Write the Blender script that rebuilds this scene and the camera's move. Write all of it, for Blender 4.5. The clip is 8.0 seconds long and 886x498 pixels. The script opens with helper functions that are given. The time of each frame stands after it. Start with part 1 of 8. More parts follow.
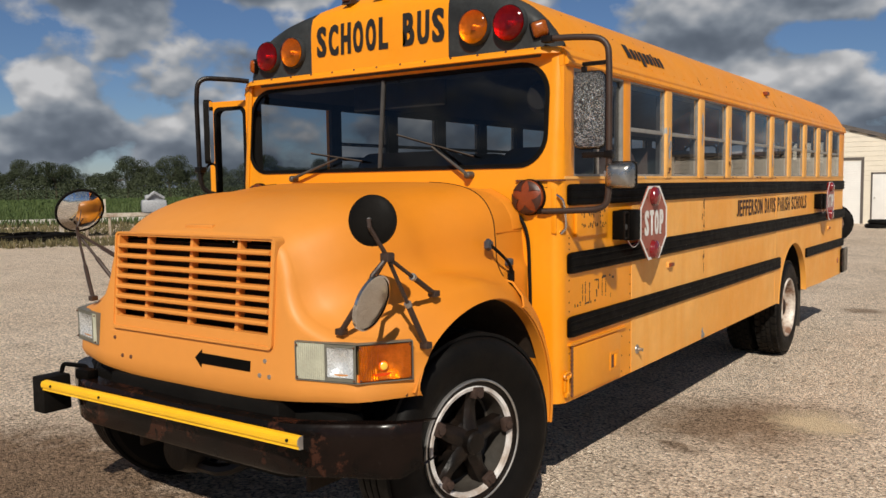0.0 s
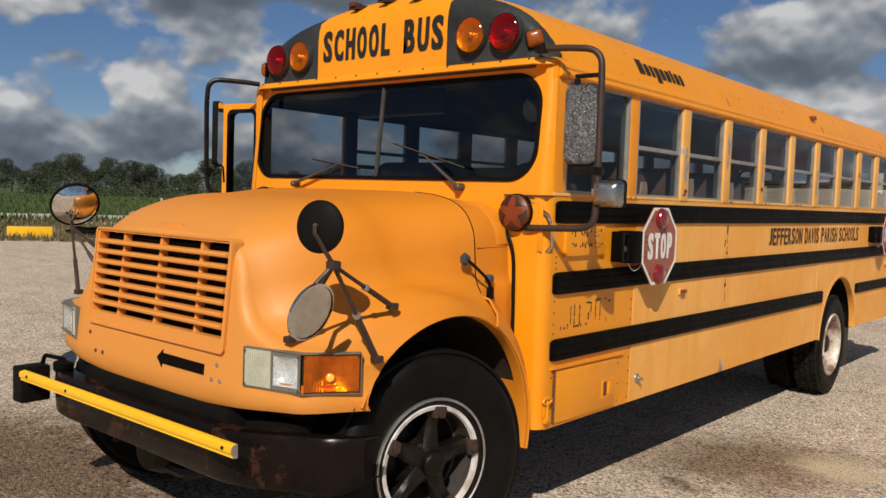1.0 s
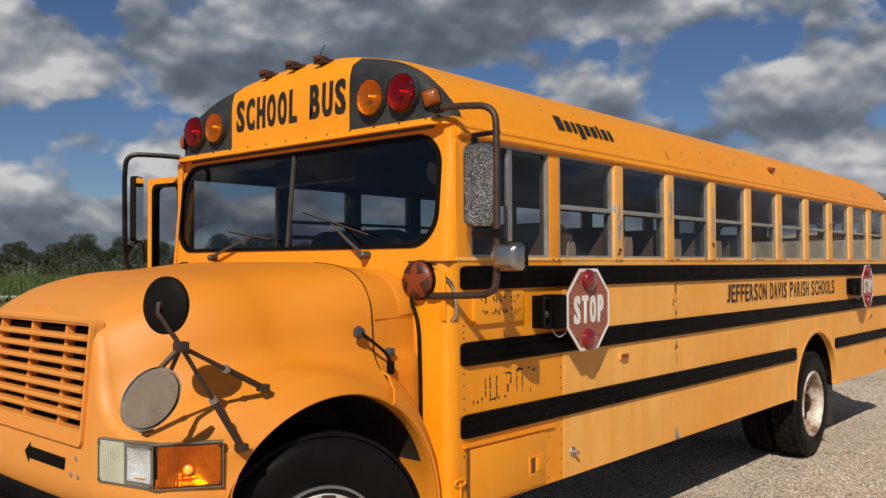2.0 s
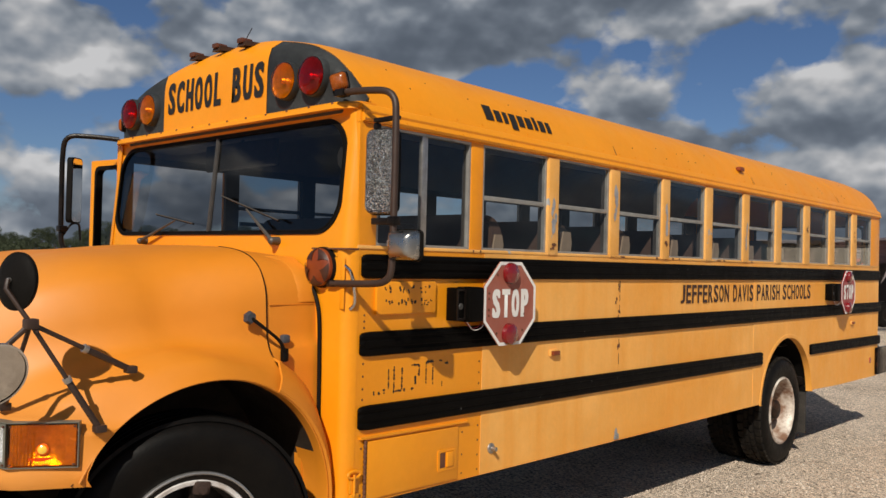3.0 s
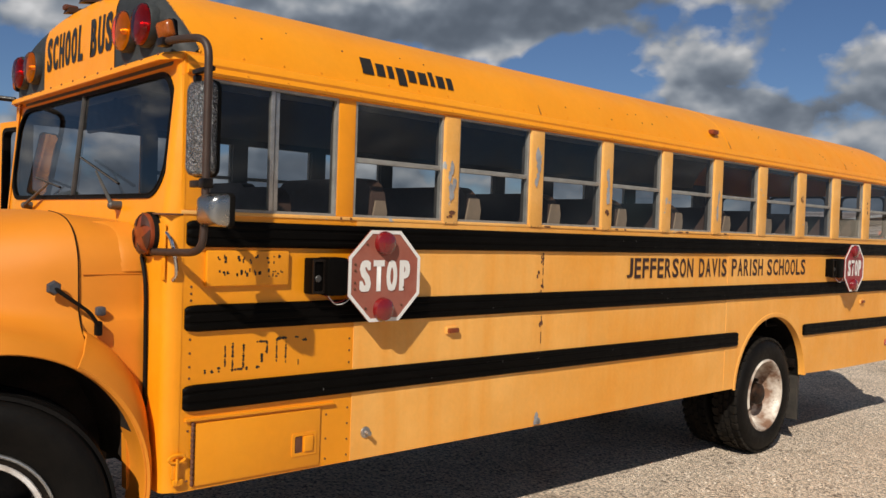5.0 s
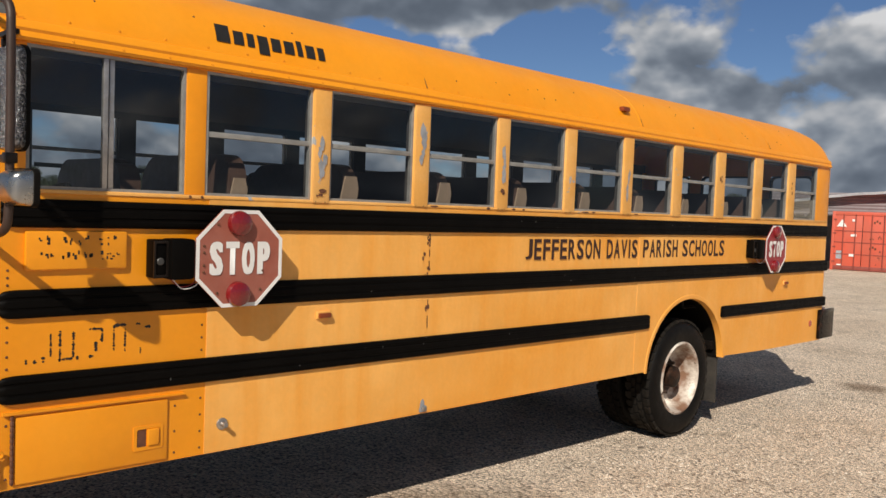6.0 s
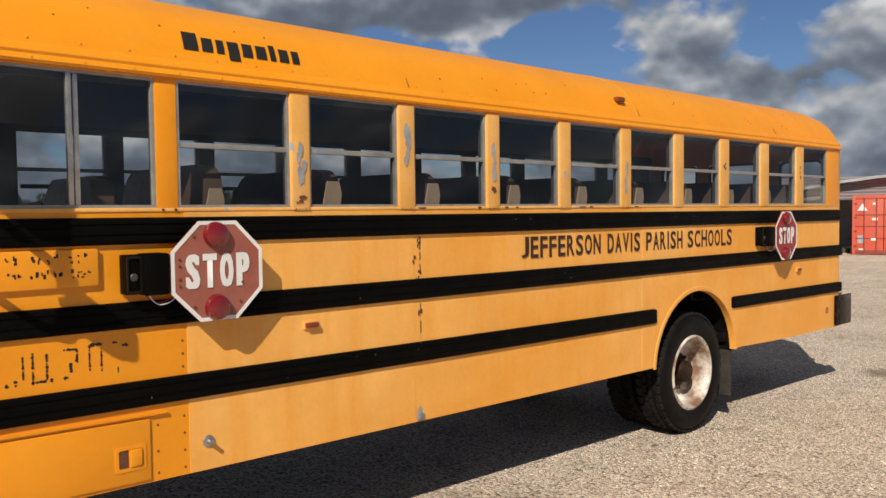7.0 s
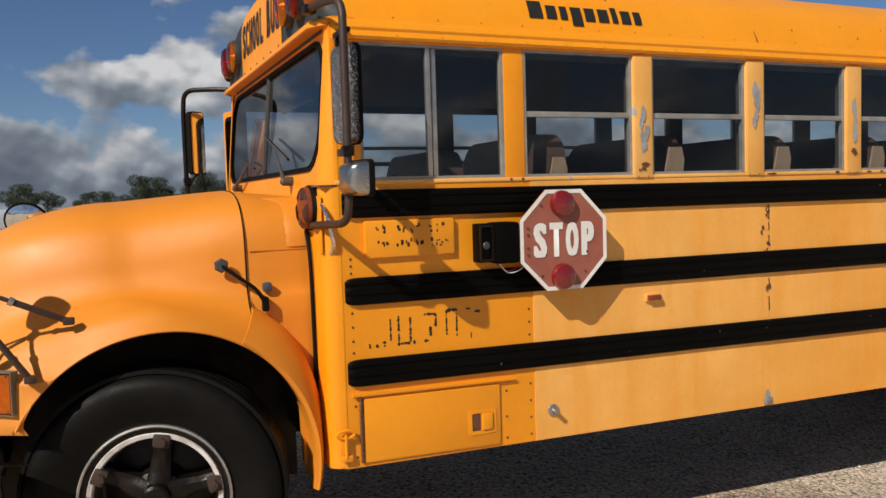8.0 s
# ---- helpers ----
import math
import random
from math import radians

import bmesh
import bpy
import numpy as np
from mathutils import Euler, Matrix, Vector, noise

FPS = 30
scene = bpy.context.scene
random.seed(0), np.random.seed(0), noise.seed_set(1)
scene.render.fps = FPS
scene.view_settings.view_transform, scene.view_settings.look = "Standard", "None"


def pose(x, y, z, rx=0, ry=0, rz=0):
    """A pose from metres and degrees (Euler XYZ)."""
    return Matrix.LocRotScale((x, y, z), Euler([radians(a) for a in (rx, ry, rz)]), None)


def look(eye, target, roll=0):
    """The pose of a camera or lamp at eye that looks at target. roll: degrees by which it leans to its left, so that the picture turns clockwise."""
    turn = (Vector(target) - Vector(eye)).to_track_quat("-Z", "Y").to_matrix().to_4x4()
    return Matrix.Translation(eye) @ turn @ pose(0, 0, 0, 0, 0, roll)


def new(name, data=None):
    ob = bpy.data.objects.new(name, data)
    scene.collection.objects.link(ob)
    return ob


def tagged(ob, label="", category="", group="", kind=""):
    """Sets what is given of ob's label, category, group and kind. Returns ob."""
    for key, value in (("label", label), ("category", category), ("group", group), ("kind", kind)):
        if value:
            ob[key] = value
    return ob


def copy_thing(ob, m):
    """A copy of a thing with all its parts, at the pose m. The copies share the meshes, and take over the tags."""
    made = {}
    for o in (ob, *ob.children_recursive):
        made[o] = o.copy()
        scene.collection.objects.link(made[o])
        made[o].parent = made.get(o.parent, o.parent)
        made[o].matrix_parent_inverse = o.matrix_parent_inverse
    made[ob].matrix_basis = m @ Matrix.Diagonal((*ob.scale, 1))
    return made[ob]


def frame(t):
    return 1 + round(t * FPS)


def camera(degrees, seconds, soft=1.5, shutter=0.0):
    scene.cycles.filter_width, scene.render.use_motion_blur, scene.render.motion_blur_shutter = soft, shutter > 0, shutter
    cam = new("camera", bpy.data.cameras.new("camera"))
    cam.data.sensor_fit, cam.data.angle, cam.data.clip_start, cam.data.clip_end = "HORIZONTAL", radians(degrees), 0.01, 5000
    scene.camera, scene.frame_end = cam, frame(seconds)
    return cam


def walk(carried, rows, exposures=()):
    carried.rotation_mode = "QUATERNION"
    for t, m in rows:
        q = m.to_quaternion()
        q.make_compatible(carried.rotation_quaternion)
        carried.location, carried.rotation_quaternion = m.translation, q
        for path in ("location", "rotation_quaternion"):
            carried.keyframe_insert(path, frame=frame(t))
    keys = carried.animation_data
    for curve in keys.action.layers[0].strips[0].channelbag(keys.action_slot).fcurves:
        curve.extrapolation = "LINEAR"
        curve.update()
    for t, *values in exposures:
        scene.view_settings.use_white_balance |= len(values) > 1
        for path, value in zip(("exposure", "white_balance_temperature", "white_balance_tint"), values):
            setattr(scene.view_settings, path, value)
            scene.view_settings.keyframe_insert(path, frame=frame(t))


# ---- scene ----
cam = camera(56.6, 8.0)
PATH = [
    (0, (3.192, -3.936, 1.830), (2.051, -2.301, 1.672), -0.73),
    (0.5, (3.356, -3.731, 1.817), (2.159, -2.138, 1.650), 1.32),
    (1, (3.484, -3.543, 1.817), (2.204, -2.012, 1.692), 1.95),
    (1.5, (3.564, -3.243, 1.839), (2.246, -1.739, 1.804), 0.91),
    (2, (3.751, -2.996, 1.833), (2.442, -1.485, 1.868), -0.23),
    (2.2, (3.867, -2.918, 1.818), (2.556, -1.408, 1.863), -0.08),
    (3.3, (4.175, -2.390, 1.798), (2.810, -0.929, 1.827), 1.73),
    (3.5, (4.205, -2.287, 1.812), (2.833, -0.833, 1.855), 1.47),
    (4, (4.355, -2.062, 1.792), (2.947, -0.642, 1.839), 0.96),
    (4.2, (4.427, -1.976, 1.781), (2.996, -0.580, 1.817), 1.04),
    (5.3, (4.616, -1.366, 1.831), (3.143, -0.015, 1.764), 2.07),
    (5.5, (4.647, -1.265, 1.832), (3.185, 0.099, 1.760), 2.30),
    (6, (4.770, -0.991, 1.849), (3.349, 0.412, 1.748), 2.20),
    (6.5, (4.838, -0.761, 1.837), (3.432, 0.659, 1.738), 1.07),
    (7, (4.798, -0.779, 1.826), (3.343, 0.590, 1.737), -0.69),
    (7.5, (4.688, -0.856, 1.819), (3.058, 0.298, 1.727), -1.38),
    (8, (4.552, -0.944, 1.781), (2.721, -0.149, 1.655), -1.73),
]
EXPOSURES = [(0, -0.20), (2, -0.22), (4.2, -0.20), (5.3, -0.06), (7, -0.04), (8, -0.08)]
walk(cam, [(t, look(eye, target, roll)) for t, eye, target, roll in PATH], EXPOSURES)

# ---- light ----
SUN_FROM = Vector((0.65, -1.10, 1.05)).normalized()
sun = new("sun", bpy.data.lights.new("sun", "SUN"))
sun.data.energy, sun.data.angle, sun.data.color = 5.0, radians(0.6), (1.0, 0.93, 0.82)
sun.matrix_world = look((30, -40, 40), Vector((30, -40, 40)) - SUN_FROM)


CLOUDS = [
    (60.2, 6.5, 2.9, 1.9, 0.20, 0.40),
    (57.0, 3.2, 10.0, 1.9, 0.12, 0.04),
    (10.8, 9.0, 3.4, 1.3, -0.20, 0.0),
    (83.6, 8.2, 4.0, 3.2, 0.22, 0.42),
    (89.0, 7.6, 4.5, 1.6, 0.08, 0.15),
    (70.0, 13.0, 8.0, 3.8, 0.26, 0.32),
    (57.5, 14.2, 7.0, 4.6, 0.18, 0.06),
    (46.0, 15.6, 12.0, 4.2, 0.30, -0.12),
    (31.5, 17.8, 11.0, 3.2, 0.26, -0.12),
    (30.0, 12.0, 5.0, 2.4, 0.07, 0.08),
    (18.2, 11.0, 5.6, 3.4, 0.22, 0.22),
    (11.5, 11.2, 5.0, 3.6, 0.20, 0.12),
    (10.0, 5.8, 6.5, 2.4, 0.16, 0.30),
    (20.0, 6.4, 8.0, 3.0, 0.20, 0.16),
    (28.2, 7.4, 4.6, 2.4, 0.16, 0.26),
    (53.5, 8.6, 4.6, 2.6, 0.16, 0.10),
    (56.0, 11.2, 5.0, 1.8, 0.12, -0.10),
    (90.0, 11.6, 9.0, 3.0, -0.20, 0.0),
    (38.2, 12.4, 4.6, 1.9, -0.14, 0.0),
    (23.6, 14.2, 3.2, 1.8, -0.16, 0.0),
    (65.5, 16.8, 4.0, 1.4, -0.20, 0.0),
    (63.5, 9.4, 3.6, 1.4, -0.14, 0.0),
    (37.5, 9.6, 5.5, 2.4, -0.10, 0.0),
]


def make_sky():
    """A blue sky with grey broken cloud, white at its sunlit rims."""
    w = bpy.data.worlds.new("sky")
    scene.world = w
    w.use_nodes = True
    n, l = w.node_tree.nodes, w.node_tree.links
    n.clear()

    def node(kind, **values):
        made = n.new(kind)
        for k, v in values.items():
            made.inputs[k].default_value = v
        return made

    def op(kind, a, b=None):
        made = n.new("ShaderNodeMath")
        made.operation = kind
        for i, v in enumerate((a, b)):
            if v is None:
                continue
            if isinstance(v, (int, float)):
                made.inputs[i].default_value = v
            else:
                l.new(v, made.inputs[i])
        return made.outputs[0]

    out = n.new("ShaderNodeOutputWorld")
    sky = n.new("ShaderNodeTexSky")
    sky.sky_type = "NISHITA"
    sky.sun_disc = False
    sky.ozone_density, sky.dust_density, sky.air_density = 6.0, 0.1, 0.9
    sky.sun_elevation = math.asin(SUN_FROM.z)
    sky.sun_rotation = math.atan2(SUN_FROM.x, SUN_FROM.y)
    co = n.new("ShaderNodeTexCoord")
    sep = n.new("ShaderNodeSeparateXYZ")
    l.new(co.outputs["Generated"], sep.inputs[0])
    azimuth = op("MULTIPLY", op("ARCTAN2", op("MULTIPLY", sep.outputs["X"], -1.0), sep.outputs["Y"]), 180 / math.pi)
    height = op("MULTIPLY", op("ARCSINE", sep.outputs["Z"]), 180 / math.pi)
    # broken cumulus, a little flattened
    flat = n.new("ShaderNodeCombineXYZ")
    l.new(op("ADD", sep.outputs["X"], 7.45), flat.inputs["X"])
    l.new(op("ADD", sep.outputs["Y"], 4.2), flat.inputs["Y"])
    l.new(op("MULTIPLY", sep.outputs["Z"], 1.45), flat.inputs["Z"])

    def cloud_noise(dx, dy, dz, scale=11.0, detail=9.0):
        move = n.new("ShaderNodeVectorMath")
        move.operation = "ADD"
        move.inputs[1].default_value = (dx, dy, dz)
        l.new(flat.outputs[0], move.inputs[0])
        made = node("ShaderNodeTexNoise", Scale=scale, Detail=detail, Roughness=0.50, Distortion=0.0)
        l.new(move.outputs[0], made.inputs["Vector"])
        return made.outputs["Fac"]

    def ramped(v, a, b, lo=0.0, hi=1.0):
        made = node("ShaderNodeMapRange", **{"From Min": a, "From Max": b, "To Min": lo, "To Max": hi})
        l.new(v, made.inputs["Value"])
        return made.outputs[0]

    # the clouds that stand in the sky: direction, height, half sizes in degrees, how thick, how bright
    # overhead, out of view, cloud is added thicker and darker to dim the skylight
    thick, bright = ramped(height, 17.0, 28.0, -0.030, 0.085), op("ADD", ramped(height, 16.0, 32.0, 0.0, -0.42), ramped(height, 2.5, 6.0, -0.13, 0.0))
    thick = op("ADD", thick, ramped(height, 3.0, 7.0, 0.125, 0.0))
    for az, el, ra, re, w, tone_w in CLOUDS:
        u = op("MULTIPLY", op("SUBTRACT", azimuth, az), 1 / ra)
        v = op("MULTIPLY", op("SUBTRACT", height, el), 1 / re)
        lobe = op("MAXIMUM", op("SUBTRACT", 1.0, op("ADD", op("MULTIPLY", u, u), op("MULTIPLY", v, v))), 0.0)
        thick = op("ADD", thick, op("MULTIPLY", lobe, w))
        if tone_w:
            bright = op("ADD", bright, op("MULTIPLY", lobe, tone_w))
    # the same cloud looked up a little higher and nearer to the sun tells which sides are lit
    here, soft, above = cloud_noise(0, 0, 0), cloud_noise(0, 0, 0, detail=3.5), cloud_noise(0.002, -0.004, 0.014, detail=3.5)
    broad, higher = cloud_noise(0, 0, 0, 8.0, 2.0), cloud_noise(0.008, -0.014, 0.050, 8.0, 2.0)
    here = op("ADD", op("MULTIPLY", here, 0.85), 0.075)
    body = op("ADD", here, thick)
    cover = node("ShaderNodeMapRange", **{"From Min": 0.455, "From Max": 0.545})
    l.new(body, cover.inputs["Value"])
    rim = op("ADD", op("MULTIPLY", op("SUBTRACT", soft, above), 2.4), op("MULTIPLY", op("SUBTRACT", broad, higher), 1.6))
    rim = op("ADD", rim, op("MULTIPLY", op("SUBTRACT", here, soft), 0.8))
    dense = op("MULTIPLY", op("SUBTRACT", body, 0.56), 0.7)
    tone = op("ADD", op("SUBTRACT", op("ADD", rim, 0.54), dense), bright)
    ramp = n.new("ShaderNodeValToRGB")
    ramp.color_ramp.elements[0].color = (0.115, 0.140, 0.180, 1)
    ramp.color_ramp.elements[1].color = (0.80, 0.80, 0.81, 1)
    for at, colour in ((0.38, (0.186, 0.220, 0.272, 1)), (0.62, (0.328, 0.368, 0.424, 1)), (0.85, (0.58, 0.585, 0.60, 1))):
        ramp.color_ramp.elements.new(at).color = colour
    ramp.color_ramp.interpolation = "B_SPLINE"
    l.new(tone, ramp.inputs[0])
    clear = node("ShaderNodeBackground", Strength=0.058)
    blue = n.new("ShaderNodeMix")
    blue.data_type, blue.blend_type = "RGBA", "MULTIPLY"
    blue.inputs["Factor"].default_value = 1.0
    ins = [i for i in blue.inputs if i.type == "RGBA"]
    l.new(sky.outputs[0], ins[0])
    ins[1].default_value = (1.0, 1.01, 1.09, 1)
    l.new([o for o in blue.outputs if o.type == "RGBA"][0], clear.inputs["Color"])
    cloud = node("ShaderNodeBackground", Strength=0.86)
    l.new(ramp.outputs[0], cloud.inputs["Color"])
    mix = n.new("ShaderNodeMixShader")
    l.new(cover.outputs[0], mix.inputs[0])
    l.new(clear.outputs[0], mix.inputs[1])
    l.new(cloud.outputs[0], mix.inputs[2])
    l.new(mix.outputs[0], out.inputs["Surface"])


make_sky()


# ---- materials ----
def mat(name, base, rough=0.5, metal=0.0, vary=0.12, scale=6.0, bump=0.0, bump_scale=60.0, second=None, amount=0.5, spot=2.2, coat=0.0, fleck=None, fleck_scale=9.0, fleck_cut=0.70, spread=0.10, spec=0.5, streak=None, chalk=None):
    """Paint, metal or stone: a base colour that wanders at two scales, a second colour in soft patches, and hard flecks of wear."""
    m = bpy.data.materials.new(name)
    m.use_nodes = True
    n, l = m.node_tree.nodes, m.node_tree.links
    p = n["Principled BSDF"]
    co = n.new("ShaderNodeTexCoord")

    def noise_at(s, detail=5.0, rough_=0.6):
        t = n.new("ShaderNodeTexNoise")
        t.inputs["Scale"].default_value, t.inputs["Detail"].default_value, t.inputs["Roughness"].default_value = s, detail, rough_
        l.new(co.outputs["Object"], t.inputs["Vector"])
        return t.outputs["Fac"]

    def ranged(v, a, b, lo=0.0, hi=1.0):
        r = n.new("ShaderNodeMapRange")
        for k, x in (("From Min", a), ("From Max", b), ("To Min", lo), ("To Max", hi)):
            r.inputs[k].default_value = x
        l.new(v, r.inputs["Value"])
        return r.outputs[0]

    def mixed(fac, a, b):
        x = n.new("ShaderNodeMix")
        x.data_type = "RGBA"
        l.new(fac, x.inputs["Factor"])
        for slot, v in (("A", a), ("B", b)):
            socket = [s for s in x.inputs if s.name == slot and s.type == "RGBA"][0]
            if isinstance(v, tuple):
                socket.default_value = (*v[:3], 1)
            else:
                l.new(v, socket)
        return [s for s in x.outputs if s.type == "RGBA"][0]

    lo = tuple(max(0.0, c * (1 - vary)) for c in base)
    hi = tuple(min(1.0, c * (1 + vary)) for c in base)
    colour = mixed(ranged(noise_at(scale), 0.3, 0.7), lo, hi)
    fine = noise_at(scale * 14, 3.0)
    if second:
        patch = noise_at(spot, 6.0, 0.62)
        colour = mixed(ranged(patch, 0.5 - spread, 0.5 + spread, 0.0, amount), colour, second)
    if streak:  # rain-washed streaks that run down
        mp, t = n.new("ShaderNodeMapping"), n.new("ShaderNodeTexNoise")
        mp.inputs["Scale"].default_value = (7.0, 7.0, 0.55)
        t.inputs["Scale"].default_value, t.inputs["Detail"].default_value, t.inputs["Roughness"].default_value = 1.3, 5.0, 0.6
        l.new(co.outputs["Object"], mp.inputs["Vector"])
        l.new(mp.outputs[0], t.inputs["Vector"])
        colour = mixed(ranged(t.outputs["Fac"], 0.45, 0.70, 0.0, 0.55), colour, streak)
    if chalk:  # paint gone chalky towards the nose, with an uneven edge
        tint, full, none = chalk
        sep = n.new("ShaderNodeSeparateXYZ")
        l.new(co.outputs["Object"], sep.inputs[0])
        edge = n.new("ShaderNodeMath")
        edge.operation = "MULTIPLY_ADD"
        edge.inputs[1].default_value = 0.6
        l.new(noise_at(1.7, 4.0), edge.inputs[0])
        l.new(sep.outputs["Y"], edge.inputs[2])
        colour = mixed(ranged(edge.outputs[0], full + 0.30, none + 0.30, 0.85, 0.0), colour, tint)
    if fleck:
        colour = mixed(ranged(noise_at(fleck_scale, 6.0, 0.7), fleck_cut, fleck_cut + 0.03), colour, fleck)
    grain = n.new("ShaderNodeMix")
    grain.data_type, grain.blend_type = "RGBA", "MULTIPLY"
    grain.inputs["Factor"].default_value = min(1.0, vary * 1.6)
    ins = [s for s in grain.inputs if s.type == "RGBA"]
    l.new(colour, ins[0])
    l.new(fine, ins[1])
    bright = n.new("ShaderNodeMix")
    bright.data_type, bright.blend_type = "RGBA", "MULTIPLY"
    bright.inputs["Factor"].default_value = 1.0
    gain = 1.0 + min(1.0, vary * 1.6)
    ins = [s for s in bright.inputs if s.type == "RGBA"]
    l.new([s for s in grain.outputs if s.type == "RGBA"][0], ins[0])
    ins[1].default_value = (gain, gain, gain, 1)
    l.new([s for s in bright.outputs if s.type == "RGBA"][0], p.inputs["Base Color"])
    l.new(ranged(noise_at(scale * 3), 0.3, 0.7, max(0.02, rough - 0.08), min(1.0, rough + 0.08)), p.inputs["Roughness"])
    p.inputs["Metallic"].default_value = metal
    p.inputs["Specular IOR Level"].default_value = spec
    p.inputs["Coat Weight"].default_value = coat
    p.inputs["Coat Roughness"].default_value = 0.15
    if bump:
        b = n.new("ShaderNodeBump")
        b.inputs["Strength"].default_value, b.inputs["Distance"].default_value = bump, 0.01
        l.new(noise_at(bump_scale, 4.0), b.inputs["Height"])
        l.new(b.outputs[0], p.inputs["Normal"])
    return m


def glass_mat(name, tint, gloss=1.0, rough=0.0):
    m = bpy.data.materials.new(name)
    m.use_nodes = True
    n, l = m.node_tree.nodes, m.node_tree.links
    n.clear()
    out, mix = n.new("ShaderNodeOutputMaterial"), n.new("ShaderNodeMixShader")
    clear, shine, fres = n.new("ShaderNodeBsdfTransparent"), n.new("ShaderNodeBsdfGlossy"), n.new("ShaderNodeLayerWeight")
    clear.inputs["Color"].default_value = (*tint, 1)
    shine.inputs["Roughness"].default_value = rough
    fres.inputs["Blend"].default_value = 0.5
    steep, rise = n.new("ShaderNodeMath"), n.new("ShaderNodeMath")
    steep.operation, rise.operation = "POWER", "MULTIPLY_ADD"
    steep.inputs[1].default_value, rise.inputs[1].default_value, rise.inputs[2].default_value = 4.5, 0.92, 0.055
    l.new(fres.outputs["Facing"], steep.inputs[0])
    l.new(steep.outputs[0], rise.inputs[0])
    boost = n.new("ShaderNodeMath")
    boost.operation = "MULTIPLY"
    boost.use_clamp = True
    boost.inputs[1].default_value = gloss
    l.new(rise.outputs[0], boost.inputs[0])
    l.new(boost.outputs[0], mix.inputs[0])
    l.new(clear.outputs[0], mix.inputs[1])
    l.new(shine.outputs[0], mix.inputs[2])
    l.new(mix.outputs[0], out.inputs["Surface"])
    return m


def tinted_lens(name, tint):
    """Clear coloured plastic with a faceted shine; the reflector lies behind it."""
    m = glass_mat(name, tint, 0.8, 0.08)
    n, l = m.node_tree.nodes, m.node_tree.links
    co, cells, b = n.new("ShaderNodeTexCoord"), n.new("ShaderNodeTexVoronoi"), n.new("ShaderNodeBump")
    cells.inputs["Scale"].default_value = 75
    b.inputs["Strength"].default_value, b.inputs["Distance"].default_value = 0.35, 0.004
    l.new(co.outputs["Object"], cells.inputs["Vector"])
    l.new(cells.outputs["Distance"], b.inputs["Height"])
    for node in n:
        if node.bl_idname == "ShaderNodeBsdfGlossy":
            l.new(b.outputs[0], node.inputs["Normal"])
    return m


def lens_mat(name, colour, glow=0.0):
    """Ribbed coloured plastic over a reflector."""
    m = mat(name, colour, rough=0.16, vary=0.10, scale=14, coat=1.0)
    n, l = m.node_tree.nodes, m.node_tree.links
    p = n["Principled BSDF"]
    p.inputs["Subsurface Weight"].default_value = 0.0
    co, wave, b = n.new("ShaderNodeTexCoord"), n.new("ShaderNodeTexVoronoi"), n.new("ShaderNodeBump")
    wave.inputs["Scale"].default_value = 70
    b.inputs["Strength"].default_value, b.inputs["Distance"].default_value = 0.5, 0.004
    l.new(co.outputs["Object"], wave.inputs["Vector"])
    l.new(wave.outputs["Distance"], b.inputs["Height"])
    l.new(b.outputs[0], p.inputs["Normal"])
    if glow:
        p.inputs["Emission Color"].default_value = (*colour, 1)
        p.inputs["Emission Strength"].default_value = glow
    return m


YELLOW = mat("bus_yellow", (0.80, 0.278, 0.004), 0.40, vary=0.06, scale=2.0, second=(0.78, 0.300, 0.012), amount=0.6, spot=1.4, bump=0.05, bump_scale=25, fleck=(0.14, 0.05, 0.02), fleck_scale=16, fleck_cut=0.735)
FADED = mat("faded_yellow", (0.85, 0.425, 0.100), 0.52, streak=(0.80, 0.310, 0.030), vary=0.08, scale=2.5, second=(0.78, 0.300, 0.022), amount=0.75, spot=1.1, spread=0.14, bump=0.05, bump_scale=25, fleck=(0.2, 0.08, 0.03), fleck_scale=15, fleck_cut=0.735)
HOOD = mat("hood_yellow", (0.66, 0.208, 0.005), 0.54, vary=0.04, scale=1.1, second=(0.65, 0.240, 0.026), amount=0.6, spot=0.8, spread=0.25, bump=0.03, bump_scale=18, chalk=((0.66, 0.262, 0.050), -1.42, -1.00))
PILLAR = mat("pillar_yellow", (0.74, 0.39, 0.11), 0.6, vary=0.10, scale=4, second=(0.70, 0.32, 0.05), amount=0.6, spot=3.0, fleck=(0.34, 0.35, 0.36), fleck_scale=5.5, fleck_cut=0.64)
BLACK = mat("black_paint", (0.0021, 0.0017, 0.0014), 0.55, spec=0.07, vary=0.35, scale=5, bump=0.08, bump_scale=30, fleck=(0.30, 0.20, 0.10), fleck_scale=22, fleck_cut=0.755)
CAPBLACK = mat("faded_black_cap", (0.013, 0.014, 0.015), 0.52, spec=0.25, vary=0.35, scale=4, second=(0.065, 0.07, 0.07), amount=0.6, spot=2.6, spread=0.2)
RUST = mat("rust", (0.105, 0.040, 0.020), 0.85, vary=0.35, scale=14, bump=0.3, bump_scale=60)
RUBBER = mat("rubber", (0.0055, 0.0047, 0.004), 0.65, spec=0.10, vary=0.25, scale=9, bump=0.1, bump_scale=80)
WELLDUST = mat("well_dust", (0.020, 0.014, 0.010), 0.8, vary=0.35, scale=6, second=(0.045, 0.030, 0.020), amount=0.6, spot=4, spec=0.2)
TYRE = mat("tyre_rubber", (0.0034, 0.0030, 0.0028), 0.55, spec=0.13, vary=0.25, scale=7, bump=0.12, bump_scale=90, second=(0.008, 0.0066, 0.0055), amount=0.5, spot=5)
ALU = mat("aluminium", (0.46, 0.45, 0.43), 0.42, 0.85, vary=0.15, scale=12, second=(0.25, 0.22, 0.2), amount=0.5, spot=9)
